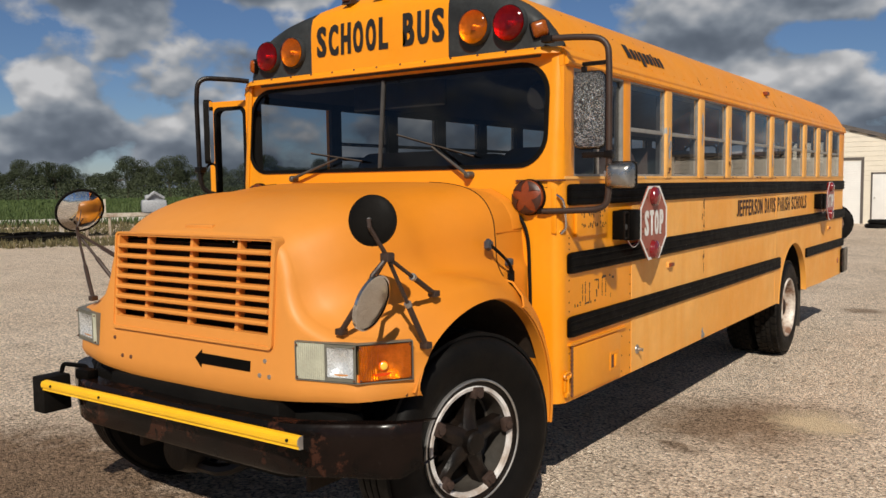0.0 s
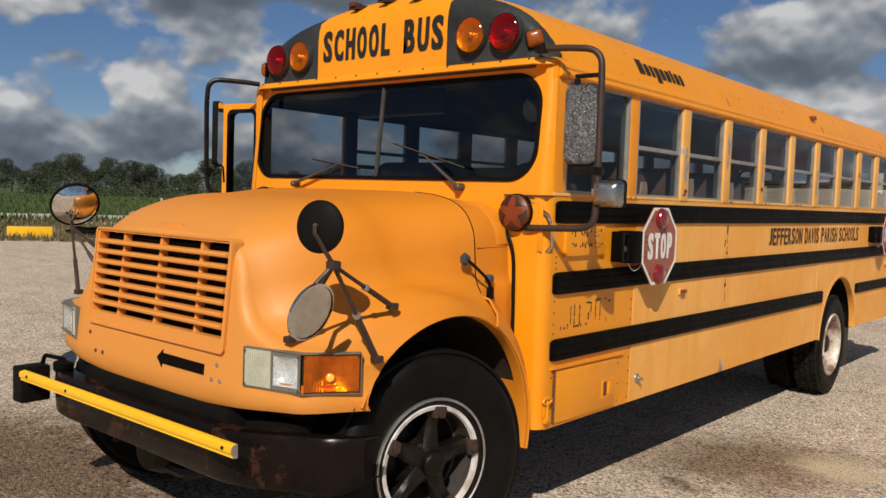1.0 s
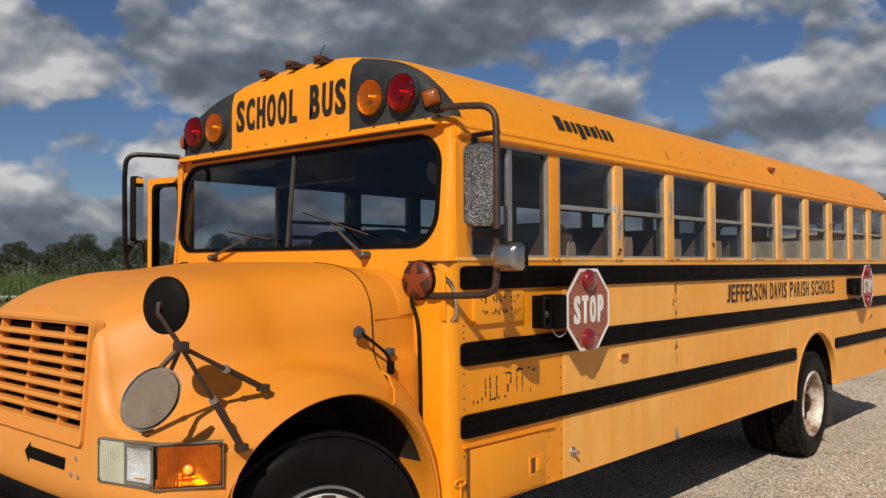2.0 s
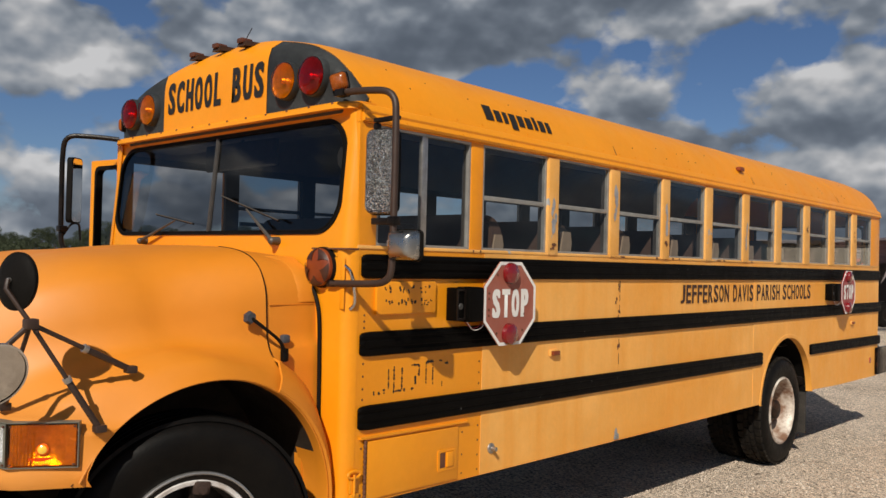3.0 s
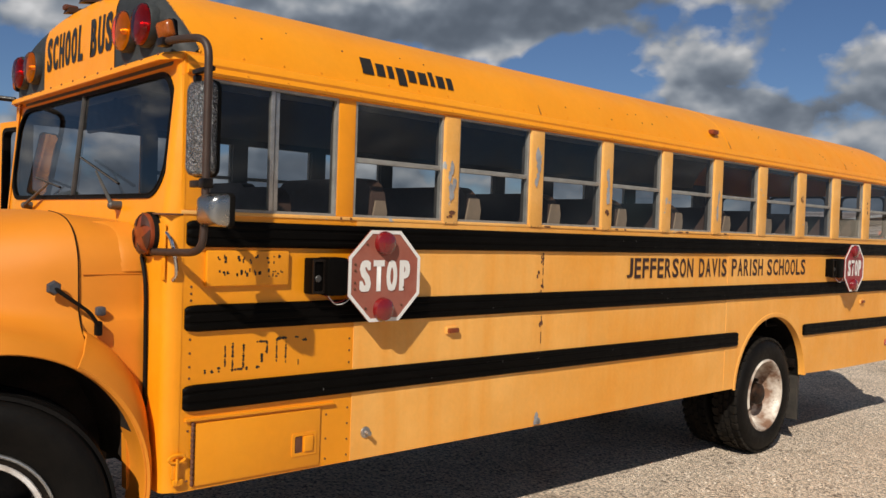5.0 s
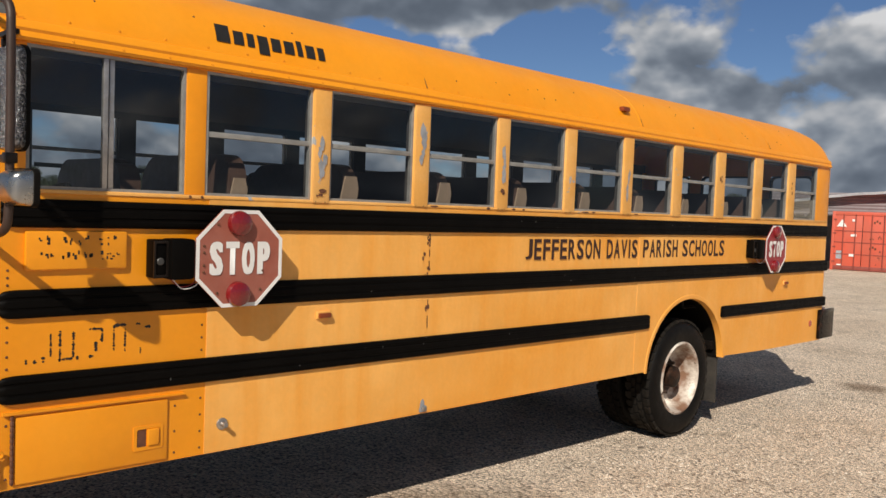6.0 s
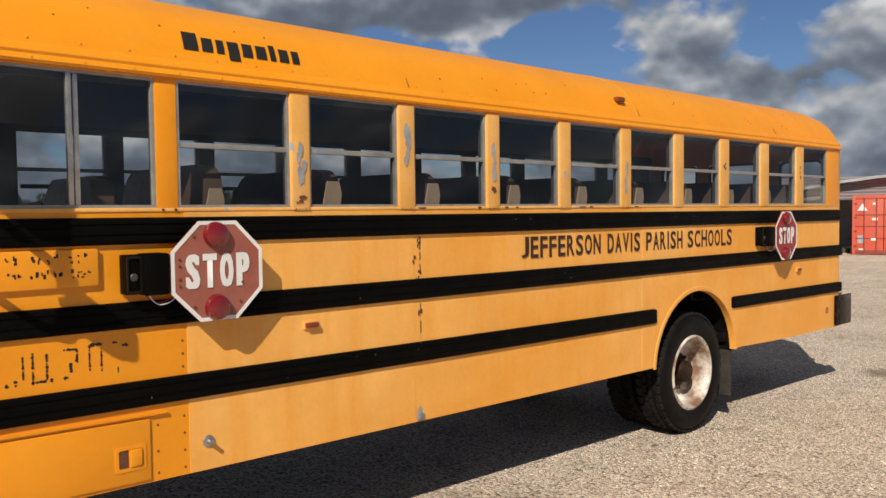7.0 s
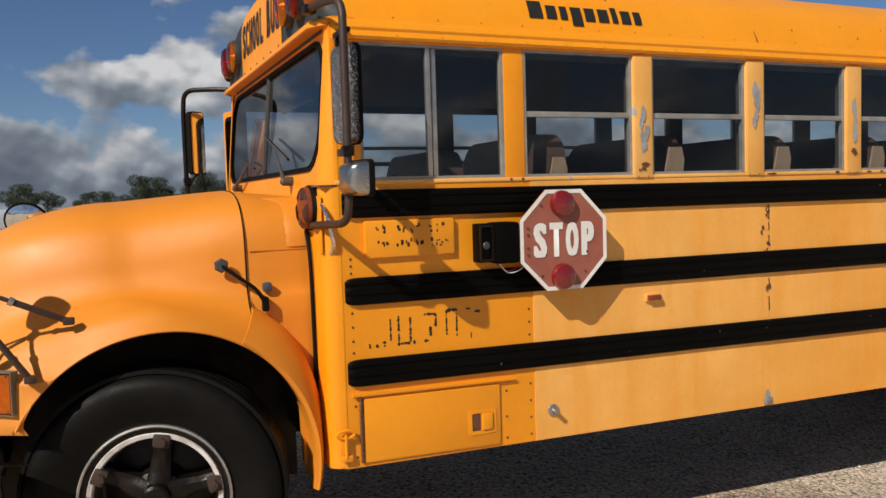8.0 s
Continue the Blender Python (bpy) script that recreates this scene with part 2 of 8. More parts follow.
CHROME = mat("chrome", (0.62, 0.62, 0.62), 0.14, 1.0, vary=0.06, scale=9)
DARKIRON = mat("dark_iron", (0.0045, 0.0035, 0.003), 0.36, 0.0, spec=0.22, vary=0.3, scale=18, second=(0.016, 0.010, 0.007), amount=0.6, spot=11, bump=0.2, bump_scale=50)
BROWNPIPE = mat("brown_painted_pipe", (0.034, 0.018, 0.012), 0.5, 0.0, vary=0.2, scale=14, bump=0.1)
RIMWHITE = mat("rim_white", (0.74, 0.73, 0.72), 0.5, vary=0.12, scale=9, second=(0.24, 0.16, 0.10), amount=0.75, spot=7, spread=0.14, fleck=(0.10, 0.05, 0.03), fleck_scale=20, fleck_cut=0.66)
RIMCREAM = mat("rim_cream", (0.68, 0.63, 0.55), 0.55, vary=0.14, scale=8, second=(0.17, 0.075, 0.035), amount=0.95, spot=4.2, spread=0.10, fleck=(0.06, 0.028, 0.016), fleck_scale=11, fleck_cut=0.62)
TREAD = mat("dusty_tread", (0.012, 0.0105, 0.009), 0.8, spec=0.1, vary=0.3, scale=9, second=(0.026, 0.021, 0.016), amount=0.6, spot=6)
BUMPER = mat("bumper_black", (0.005, 0.0038, 0.0034), 0.22, vary=0.3, scale=6, second=(0.016, 0.0065, 0.004), amount=0.25, spot=3.0, spread=0.04, coat=0.0, spec=0.13, fleck=(0.034, 0.013, 0.008), fleck_scale=4.5, fleck_cut=0.56)
BARYELLOW = mat("bar_yellow", (0.83, 0.46, 0.012), 0.35, vary=0.06, scale=5)
SIGNRED = mat("sun_bleached_red", (0.30, 0.085, 0.055), 0.55, vary=0.08, scale=9, second=(0.33, 0.12, 0.085), amount=0.6, spot=6)
SIGNRED_DEEP = mat("deep_red", (0.27, 0.012, 0.020), 0.4, vary=0.1, scale=9)
WHITE = mat("white_paint", (0.74, 0.72, 0.69), 0.5, vary=0.06, scale=9)
LETTER = mat("letter_brown", (0.034, 0.012, 0.008), 0.6, vary=0.2, scale=20)
LETTERBLACK = mat("letter_black", (0.014, 0.012, 0.010), 0.5, vary=0.25, scale=20)
REDLENS = tinted_lens("red_lens", (0.62, 0.012, 0.022))
REDCAP = lens_mat("red_reflector", (0.17, 0.004, 0.006))
SIDERED = lens_mat("side_reflector_red", (0.42, 0.045, 0.012))
BOWL = mat("lamp_reflector", (0.72, 0.70, 0.66), 0.36, 0.9, vary=0.15, scale=30, bump=0.45, bump_scale=40)
AMBERLENS = tinted_lens("amber_lens", (1.0, 0.46, 0.014))
CLEARLENS = lens_mat("clear_lens", (0.40, 0.40, 0.31))
FLASHLENS = mat("dull_red_lens", (0.185, 0.034, 0.008), 0.4, vary=0.2, scale=14)
GLASS = glass_mat("window_glass", (0.74, 0.76, 0.77), 1.0)
SHIELD = glass_mat("windscreen_glass", (0.36, 0.37, 0.38), 0.85)
DARKCHROME = mat("smoked_chrome", (0.40, 0.39, 0.37), 0.30, 1.0, vary=0.1, scale=9)
MIRROR = mat("mirror", (0.80, 0.80, 0.80), 0.04, 1.0, vary=0.02, scale=5)
LATCHRUBBER = mat("faded_rubber", (0.030, 0.034, 0.044), 0.6, vary=0.3, scale=16, second=(0.07, 0.075, 0.09), amount=0.6, spot=14)
PEBBLE = mat("pebbled_foil", (0.36, 0.37, 0.38), 0.22, 0.9, vary=0.5, scale=60, bump=1.0, bump_scale=150, fleck=(0.045, 0.045, 0.048), fleck_scale=125, fleck_cut=0.47)
WINFRAME = mat("window_frame_metal", (0.29, 0.28, 0.26), 0.5, 0.4, vary=0.2, scale=11)
WIPERGREY = mat("wiper_grey", (0.075, 0.068, 0.06), 0.5, 0.3, vary=0.2, scale=15)
GREYRUBBER = mat("grey_rubber", (0.045, 0.043, 0.041), 0.5, vary=0.2, scale=12)
INNER = mat("cabin_lining", (0.10, 0.088, 0.076), 0.7, vary=0.10, scale=4)
CEILING = mat("cabin_ceiling", (0.17, 0.145, 0.122), 0.6, vary=0.08, scale=3)
VINYL = mat("brown_vinyl", (0.060, 0.034, 0.024), 0.5, vary=0.15, scale=8, bump=0.1, bump_scale=70)
VINYLTAN = mat("tan_vinyl", (0.26, 0.19, 0.13), 0.55, vary=0.12, scale=8)
INNER_DARK = mat("dark_trim", (0.038, 0.033, 0.029), 0.6, vary=0.2, scale=7)
FLOORMAT = mat("rubber_floor", (0.05, 0.05, 0.05), 0.8, vary=0.2, scale=5)


# ---- shaping tools ----
def finish(bm, name, material, parent=None, label="", smooth=35, kind=""):
    """One mesh object from a bmesh, smooth but for its sharp edges, under parent."""
    bmesh.ops.recalc_face_normals(bm, faces=bm.faces)
    me = bpy.data.meshes.new(name)
    bm.to_mesh(me)
    bm.free()
    return finish_mesh(me, name, material, parent, label, smooth, kind)


def finish_mesh(me, name, material, parent=None, label="", smooth=35, kind=""):
    for m in material if isinstance(material, (list, tuple)) else (material,):
        me.materials.append(m)
    if smooth:
        me.polygons.foreach_set("use_smooth", [True] * len(me.polygons))
        me.set_sharp_from_angle(angle=radians(smooth))
    ob = new(name, me)
    if parent:
        ob.parent = parent
    return tagged(ob, label=label, kind=kind)


def part(name, bm, material, parent, label="", smooth=35):
    """One mesh object under a thing or under a part."""
    return finish(bm, name, material, parent, label, smooth)


def empty(name, label, category, group="", kind="", at=(0, 0, 0)):
    ob = new(name)
    ob.location = at
    ob.empty_display_size = 0.3
    return tagged(ob, label, category, group, kind)


def box(bm, lo, hi, bevel=0.0, turn=None):
    """A box from corner to corner, with rounded edges; turn: a matrix put on it."""
    c, s = [(a + b) / 2 for a, b in zip(lo, hi)], [abs(b - a) for a, b in zip(lo, hi)]
    made = bmesh.ops.create_cube(bm, size=1.0, matrix=Matrix.Translation(c) @ Matrix.Diagonal((*s, 1)))
    verts = made["verts"]
    if bevel:
        edges = list({e for v in verts for e in v.link_edges})
        got = bmesh.ops.bevel(bm, geom=edges, offset=min(bevel, min(s) * 0.45), segments=2, profile=0.6, affect="EDGES")
        verts = list({v for f in got["faces"] for v in f.verts} | {v for v in verts if v.is_valid})
        seen, todo = set(verts), list(verts)
        while todo:
            for e in todo.pop().link_edges:
                for v in e.verts:
                    if v not in seen:
                        seen.add(v)
                        todo.append(v)
        verts = list(seen)
    if turn is not None:
        bmesh.ops.transform(bm, matrix=turn, verts=verts)
    return verts


def glass_sheet(pts, outward, material, parent, name="pane"):
    """One thin pane through a ring of points, its face turned outwards; daylight passes it."""
    pts = [Vector(p) for p in pts]
    if (pts[1] - pts[0]).cross(pts[2] - pts[1]).dot(Vector(outward)) < 0:
        pts.reverse()
    me = bpy.data.meshes.new(name)
    me.from_pydata([tuple(p) for p in pts], [], [tuple(range(len(pts)))])
    ob = finish_mesh(me, name, material, parent, smooth=0)
    ob.visible_shadow = False
    return ob


def rounded(pts, r=0.05, steps=5):
    """A polyline with its corners rounded."""
    pts = [Vector(p) for p in pts]
    out = [pts[0]]
    for a, b, c in zip(pts, pts[1:], pts[2:]):
        p, q = b + (a - b).normalized() * min(r, (a - b).length / 2), b + (c - b).normalized() * min(r, (c - b).length / 2)
        for i in range(steps + 1):
            u = i / steps
            out.append((1 - u) ** 2 * p + 2 * u * (1 - u) * b + u * u * q)
    return out + [pts[-1]]


def tube(bm, pts, r, seg=10, cap=True):
    """A round bar along points; r: one radius, or one for each point."""
    pts = [Vector(p) for p in pts]
    radii = r if isinstance(r, (list, tuple)) else [r] * len(pts)
    rings, side = [], None
    for i, p in enumerate(pts):
        d = (pts[min(i + 1, len(pts) - 1)] - pts[max(i - 1, 0)]).normalized()
        if side is None:
            side = d.orthogonal().normalized()
        side = (side - d * side.dot(d)).normalized()
        up = d.cross(side)
        rings.append([bm.verts.new(p + radii[i] * (math.cos(a) * side + math.sin(a) * up)) for a in [2 * math.pi * k / seg for k in range(seg)]])
    for a, b in zip(rings, rings[1:]):
        for k in range(seg):
            bm.faces.new((a[k], a[(k + 1) % seg], b[(k + 1) % seg], b[k]))
    if cap:
        bm.faces.new(list(reversed(rings[0])))
        bm.faces.new(rings[-1])
    return rings


def spun(bm, profile, m=None, seg=40, mat_index=0):
    """A profile of (radius, height) turned round the z axis, then put at m."""
    m = m or Matrix.Identity(4)
    rings = []
    for r, h in profile:
        if r < 1e-5:
            rings.append([bm.verts.new(m @ Vector((0, 0, h)))])
        else:
            rings.append([bm.verts.new(m @ Vector((r * math.cos(2 * math.pi * k / seg), r * math.sin(2 * math.pi * k / seg), h))) for k in range(seg)])
    for a, b in zip(rings, rings[1:]):
        for k in range(seg):
            j = (k + 1) % seg
            if len(a) == 1 and len(b) == 1:
                continue
            if len(a) == 1:
                f = bm.faces.new((a[0], b[j], b[k]))
            elif len(b) == 1:
                f = bm.faces.new((a[k], a[j], b[0]))
            else:
                f = bm.faces.new((a[k], a[j], b[j], b[k]))
            f.material_index = mat_index
    return rings


def sheet(bm, grid, close=False):
    """Faces over a grid of points."""
    rows = [[bm.verts.new(p) for p in row] for row in grid]
    for a, b in zip(rows, rows[1:]):
        for k in range(len(a) - (0 if close else 1)):
            j = (k + 1) % len(a)
            bm.faces.new((a[k], a[j], b[j], b[k]))
    return rows


def thicken(bm, depth):
    bmesh.ops.recalc_face_normals(bm, faces=bm.faces)
    bmesh.ops.solidify(bm, geom=list(bm.faces), thickness=depth)


def prism(bm, outline, to3, depth):
    """A flat outline [(u, v)] given depth; to3(u, v, w) puts it into space."""
    a = [bm.verts.new(to3(u, v, 0)) for u, v in outline]
    b = [bm.verts.new(to3(u, v, depth)) for u, v in outline]
    bm.faces.new(a)
    bm.faces.new(list(reversed(b)))
    for k in range(len(a)):
        j = (k + 1) % len(a)
        bm.faces.new((a[j], a[k], b[k], b[j]))


def ring_prism(bm, outer, inner, to3, depth):
    """A frame between two outlines of as many points, given depth."""
    loops = [[bm.verts.new(to3(u, v, w)) for u, v in o] for o in (outer, inner) for w in (0, depth)]
    o0, o1, i0, i1 = loops
    for k in range(len(outer)):
        j = (k + 1) % len(outer)
        bm.faces.new((o0[k], o0[j], i0[j], i0[k]))
        bm.faces.new((o1[j], o1[k], i1[k], i1[j]))
        bm.faces.new((o0[j], o0[k], o1[k], o1[j]))
        bm.faces.new((i0[k], i0[j], i1[j], i1[k]))


def round_rect(u0, v0, u1, v1, r, steps=6):
    """The outline of a rectangle with round corners, anticlockwise."""
    out = []
    for cu, cv, a0 in ((u1 - r, v1 - r, 0), (u0 + r, v1 - r, 90), (u0 + r, v0 + r, 180), (u1 - r, v0 + r, 270)):
        for k in range(steps + 1):
            a = radians(a0 + 90 * k / steps)
            out.append((cu + r * math.cos(a), cv + r * math.sin(a)))
    return out


def ease(x, a, b):
    u = min(1.0, max(0.0, (x - a) / (b - a)))
    return u * u * (3 - 2 * u)


def spline(pts, steps):
    """A smooth run of points through the given ones (Catmull-Rom)."""
    p = [Vector(q) for q in pts]
    p = [2 * p[0] - p[1]] + p + [2 * p[-1] - p[-2]]
    out = []
    for i in range(1, len(p) - 2):
        for k in range(steps):
            t = k / steps
            out.append(0.5 * (2 * p[i] + (p[i + 1] - p[i - 1]) * t + (2 * p[i - 1] - 5 * p[i] + 4 * p[i + 1] - p[i + 2]) * t * t + (3 * p[i] - p[i - 1] - 3 * p[i + 1] + p[i + 2]) * t ** 3))
    return out + [p[-2]]


def lettering(text, name, width, height, to3, material, parent, label="", bold=0.0, gap=1.0, depth=0.002, heavy=0.0):
    """Words in the built-in font, fitted to a width and height; to3(u, v, w) puts them into space."""
    curve = bpy.data.curves.new(name, "FONT")
    curve.body, curve.offset, curve.space_character, curve.extrude, curve.resolution_u = text, bold, gap, 0.0, 3
    ob = bpy.data.objects.new(name, curve)
    scene.collection.objects.link(ob)
    bpy.context.view_layer.update()
    me = bpy.data.meshes.new_from_object(ob.evaluated_get(bpy.context.evaluated_depsgraph_get()))
    bpy.data.objects.remove(ob)
    bpy.data.curves.remove(curve)
    co = np.empty(len(me.vertices) * 3)
    me.vertices.foreach_get("co", co)
    co = co.reshape(-1, 3)
    lo, hi = co.min(axis=0), co.max(axis=0)
    lo[1] = max(lo[1], -0.02)
    bm = bmesh.new()
    bm.from_mesh(me)
    bpy.data.meshes.remove(me)
    # a letter that reaches below the line is pushed up on to it
    todo = set(bm.verts)
    while todo:
        glyph, grow = set(), [todo.pop()]
        while grow:
            v = grow.pop()
            glyph.add(v)
            for e in v.link_edges:
                w = e.other_vert(v)
                if w in todo:
                    todo.discard(w)
                    grow.append(w)
        low, high = min(v.co.y for v in glyph), max(v.co.y for v in glyph)
        if low < -0.05:
            for v in glyph:
                v.co.y = (v.co.y - low) / (high - low) * high
    if heavy:  # broad strokes: the same shapes laid again a little to each side
        wide = heavy * (hi[0] - lo[0]) / width
        first = list(bm.faces)
        for k, dx in enumerate((-wide, -wide / 2, wide / 2, wide)):
            copy = bmesh.ops.duplicate(bm, geom=first)
            for v in copy["geom"]:
                if isinstance(v, bmesh.types.BMVert):
                    v.co.x += dx
                    v.co.z += 0.0002 * (k + 1)
        lo[0] -= wide
        hi[0] += wide
    for v in bm.verts:
        v.co = to3((v.co.x - lo[0]) / (hi[0] - lo[0]) * width, (max(v.co.y, lo[1]) - lo[1]) / (hi[1] - lo[1]) * height, depth + v.co.z)
    return finish(bm, name, material, parent, label, smooth=0)


NARROW = {"I": 0.42, "J": 0.88, "L": 0.88, "F": 0.92, "E": 0.94, "N": 1.04}


def painted_word(word, name, u0, u1, height, to3, material, parent, label="", space=0.22, bold=0.02, heavy=0.0):
    """A word in upright condensed capitals: each letter is fitted to its own slot between u0 and u1."""
    wide = [NARROW.get(c, 1.0) for c in word]
    unit = (u1 - u0) / (sum(wide) + space * (len(word) - 1))
    u = u0
    for c, k in zip(word, wide):
        start = u
        lettering(c, name, unit * k if c != "I" else unit * 0.26, height, lambda a, b, w: to3(start + (0.0 if c != "I" else unit * 0.08) + a, b, w), material, parent, label, bold=bold, heavy=heavy)
        u += unit * (k + space)


def lamp_shell(bm, m, r, depth=0.045, seg=28):
    """A domed round lens."""
    spun(bm, [(r, 0), (r * 0.97, depth * 0.5), (r * 0.80, depth * 0.85), (r * 0.45, depth), (0, depth * 1.03)], m, seg)


# ---- ground ----
def ground_z(x, y):
    """The lot falls a little from the bus's nose towards its tail."""
    return -0.24 * math.tanh((y - 2.4) / 8.7)


def gravel_mat():
    m = bpy.data.materials.new("crushed_stone")
    m.use_nodes = True
    n, l = m.node_tree.nodes, m.node_tree.links
    p = n["Principled BSDF"]
    geo = n.new("ShaderNodeNewGeometry")

    def noise_at(s, detail=6.0, rough=0.65):
        t = n.new("ShaderNodeTexNoise")
        t.inputs["Scale"].default_value, t.inputs["Detail"].default_value, t.inputs["Roughness"].default_value = s, detail, rough
        l.new(geo.outputs["Position"], t.inputs["Vector"])
        return t.outputs["Fac"]

    def ranged(v, a, b, lo=0.0, hi=1.0):
        r = n.new("ShaderNodeMapRange")
        for k, x in (("From Min", a), ("From Max", b), ("To Min", lo), ("To Max", hi)):
            r.inputs[k].default_value = x
        l.new(v, r.inputs["Value"])
        return r.outputs[0]

    def mixed(fac, a, b, blend="MIX"):
        x = n.new("ShaderNodeMix")
        x.data_type, x.blend_type = "RGBA", blend
        if isinstance(fac, float):
            x.inputs["Factor"].default_value = fac
        else:
            l.new(fac, x.inputs["Factor"])
        ins = [s for s in x.inputs if s.type == "RGBA"]
        for socket, v in zip(ins, (a, b)):
            if isinstance(v, tuple):
                socket.default_value = (*v[:3], 1)
            else:
                l.new(v, socket)
        return [s for s in x.outputs if s.type == "RGBA"][0]

    def near(cx, cy, rx, ry, turn=0.0):
        """1 at a place, 0 outside an oval round it, with a ragged edge."""
        mp = n.new("ShaderNodeMapping")
        mp.vector_type = "TEXTURE"
        mp.inputs["Location"].default_value = (cx, cy, 0)
        mp.inputs["Rotation"].default_value = (0, 0, radians(turn))
        mp.inputs["Scale"].default_value = (rx, ry, 50)
        l.new(geo.outputs["Position"], mp.inputs["Vector"])
        length = n.new("ShaderNodeVectorMath")
        length.operation = "LENGTH"
        l.new(mp.outputs[0], length.inputs[0])
        add = n.new("ShaderNodeMath")
        add.operation = "MULTIPLY_ADD"
        l.new(noise_at(3.4, 8.0, 0.72), add.inputs[0])
        add.inputs[1].default_value = 1.7
        l.new(length.outputs["Value"], add.inputs[2])
        return ranged(add.outputs[0], 1.25, 1.95, 1.0, 0.0)

    stones = n.new("ShaderNodeTexVoronoi")
    stones.inputs["Scale"].default_value = 46
    l.new(geo.outputs["Position"], stones.inputs["Vector"])
    grit = n.new("ShaderNodeTexVoronoi")
    grit.inputs["Scale"].default_value = 115
    l.new(geo.outputs["Position"], grit.inputs["Vector"])
    tone = n.new("ShaderNodeSeparateColor")
    l.new(stones.outputs["Color"], tone.inputs[0])
    fine = n.new("ShaderNodeSeparateColor")
    l.new(grit.outputs["Color"], fine.inputs[0])
    base = mixed(ranged(noise_at(0.33), 0.35, 0.65), (0.88, 0.722, 0.575), (0.985, 0.838, 0.695))
    base = mixed(ranged(noise_at(1.7), 0.52, 0.72, 0.0, 0.5), base, (0.42, 0.32, 0.225))
    base = mixed(0.62, base, mixed(tone.outputs[0], (0.50, 0.46, 0.42), (1.45, 1.43, 1.40)), "MULTIPLY")
    base = mixed(0.45, base, mixed(fine.outputs[1], (0.55, 0.52, 0.48), (1.45, 1.43, 1.40)), "MULTIPLY")
    # dark gaps between the stones
    base = mixed(ranged(stones.outputs["Distance"], 0.50, 0.84, 0.0, 0.85), base, (0.15, 0.11, 0.075))
    for cx, cy, rx, ry, turn, colour, amount in STAINS:
        f = near(cx, cy, rx, ry, turn)
        k = n.new("ShaderNodeMath")
        k.operation = "MULTIPLY"
        k.inputs[1].default_value = amount
        l.new(f, k.inputs[0])
        base = mixed(k.outputs[0], base, colour, "MULTIPLY" if max(colour) < 0.5 else "MIX")
    l.new(base, p.inputs["Base Color"])
    p.inputs["Roughness"].default_value = 0.9
    p.inputs["Specular IOR Level"].default_value = 0.25
    h = n.new("ShaderNodeMath")
    h.operation = "ADD"
    l.new(stones.outputs["Distance"], h.inputs[0])
    l.new(grit.outputs["Distance"], h.inputs[1])
    b = n.new("ShaderNodeBump")
    b.inputs["Strength"].default_value, b.inputs["Distance"].default_value = 1.0, 0.016
    b.invert = True
    l.new(h.outputs[0], b.inputs["Height"])
    l.new(b.outputs[0], p.inputs["Normal"])
    return m


# oil-dark and sandy patches: x, y, half sizes, turn, colour, strength
STAINS = [
    (1.48, 2.36, 0.78, 1.10, -25, (0.36, 0.28, 0.21), 0.85),
    (1.30, 1.50, 0.24, 0.08, -20, (0.40, 0.33, 0.27), 0.7),
    (2.0, 2.66, 0.36, 0.40, 20, (0.86, 0.69, 0.46), 0.9),
    (-1.7, -1.35, 1.9, 1.15, 15, (0.30, 0.235, 0.18), 0.95),
    (1.33, 9.8, 0.35, 0.35, 0, (0.34, 0.28, 0.23), 0.8),
    (3.3, 9.3, 0.16, 0.9, -70, (0.34, 0.29, 0.24), 0.8),
]
GRAVEL = gravel_mat()
GRASSY = mat("dry_verge", (0.16, 0.12, 0.065), 0.95, vary=0.25, scale=0.8, second=(0.07, 0.085, 0.03), amount=0.9, spot=0.12, spread=0.12, bump=0.4, bump_scale=5)
MEADOW = mat("meadow_soil", (0.045, 0.075, 0.018), 0.95, vary=0.25, scale=0.3, second=(0.09, 0.10, 0.03), amount=0.6, spot=0.05)


def build_ground():
    """One sheet to the horizon, fine where the bus stands."""
    xs = [-3000, -1200, -500, -250, -160, -110, -80, -62, -50, -42, -36, -31] + [-28 + 2 * k for k in range(26)] + [26, 32, 40, 60, 100, 200, 500, 1200, 3000]
    ys = [-3000, -1200, -500, -200, -100, -60, -40, -30] + [-24 + 1.5 * k for k in range(42)] + [42, 50, 60, 80, 120, 200, 500, 1200, 3000]
    bm = bmesh.new()
    sheet(bm, [[(x, y, ground_z(x, y)) for x in xs] for y in ys])
    for f in bm.faces:
        c = f.calc_center_median()
        far = max(-c.x - 0.32 * c.y, 0)
        f.material_index = 2 if far > 47 or abs(c.x) > 60 or c.y > 75 or c.y < -70 else 1 if far > 33 else 0
    ob = finish(bm, "ground", [GRAVEL, GRASSY, MEADOW], smooth=180)
    return tagged(ob, "pale crushed-stone lot with dark oil stains", "ground", kind="structure")


build_ground()


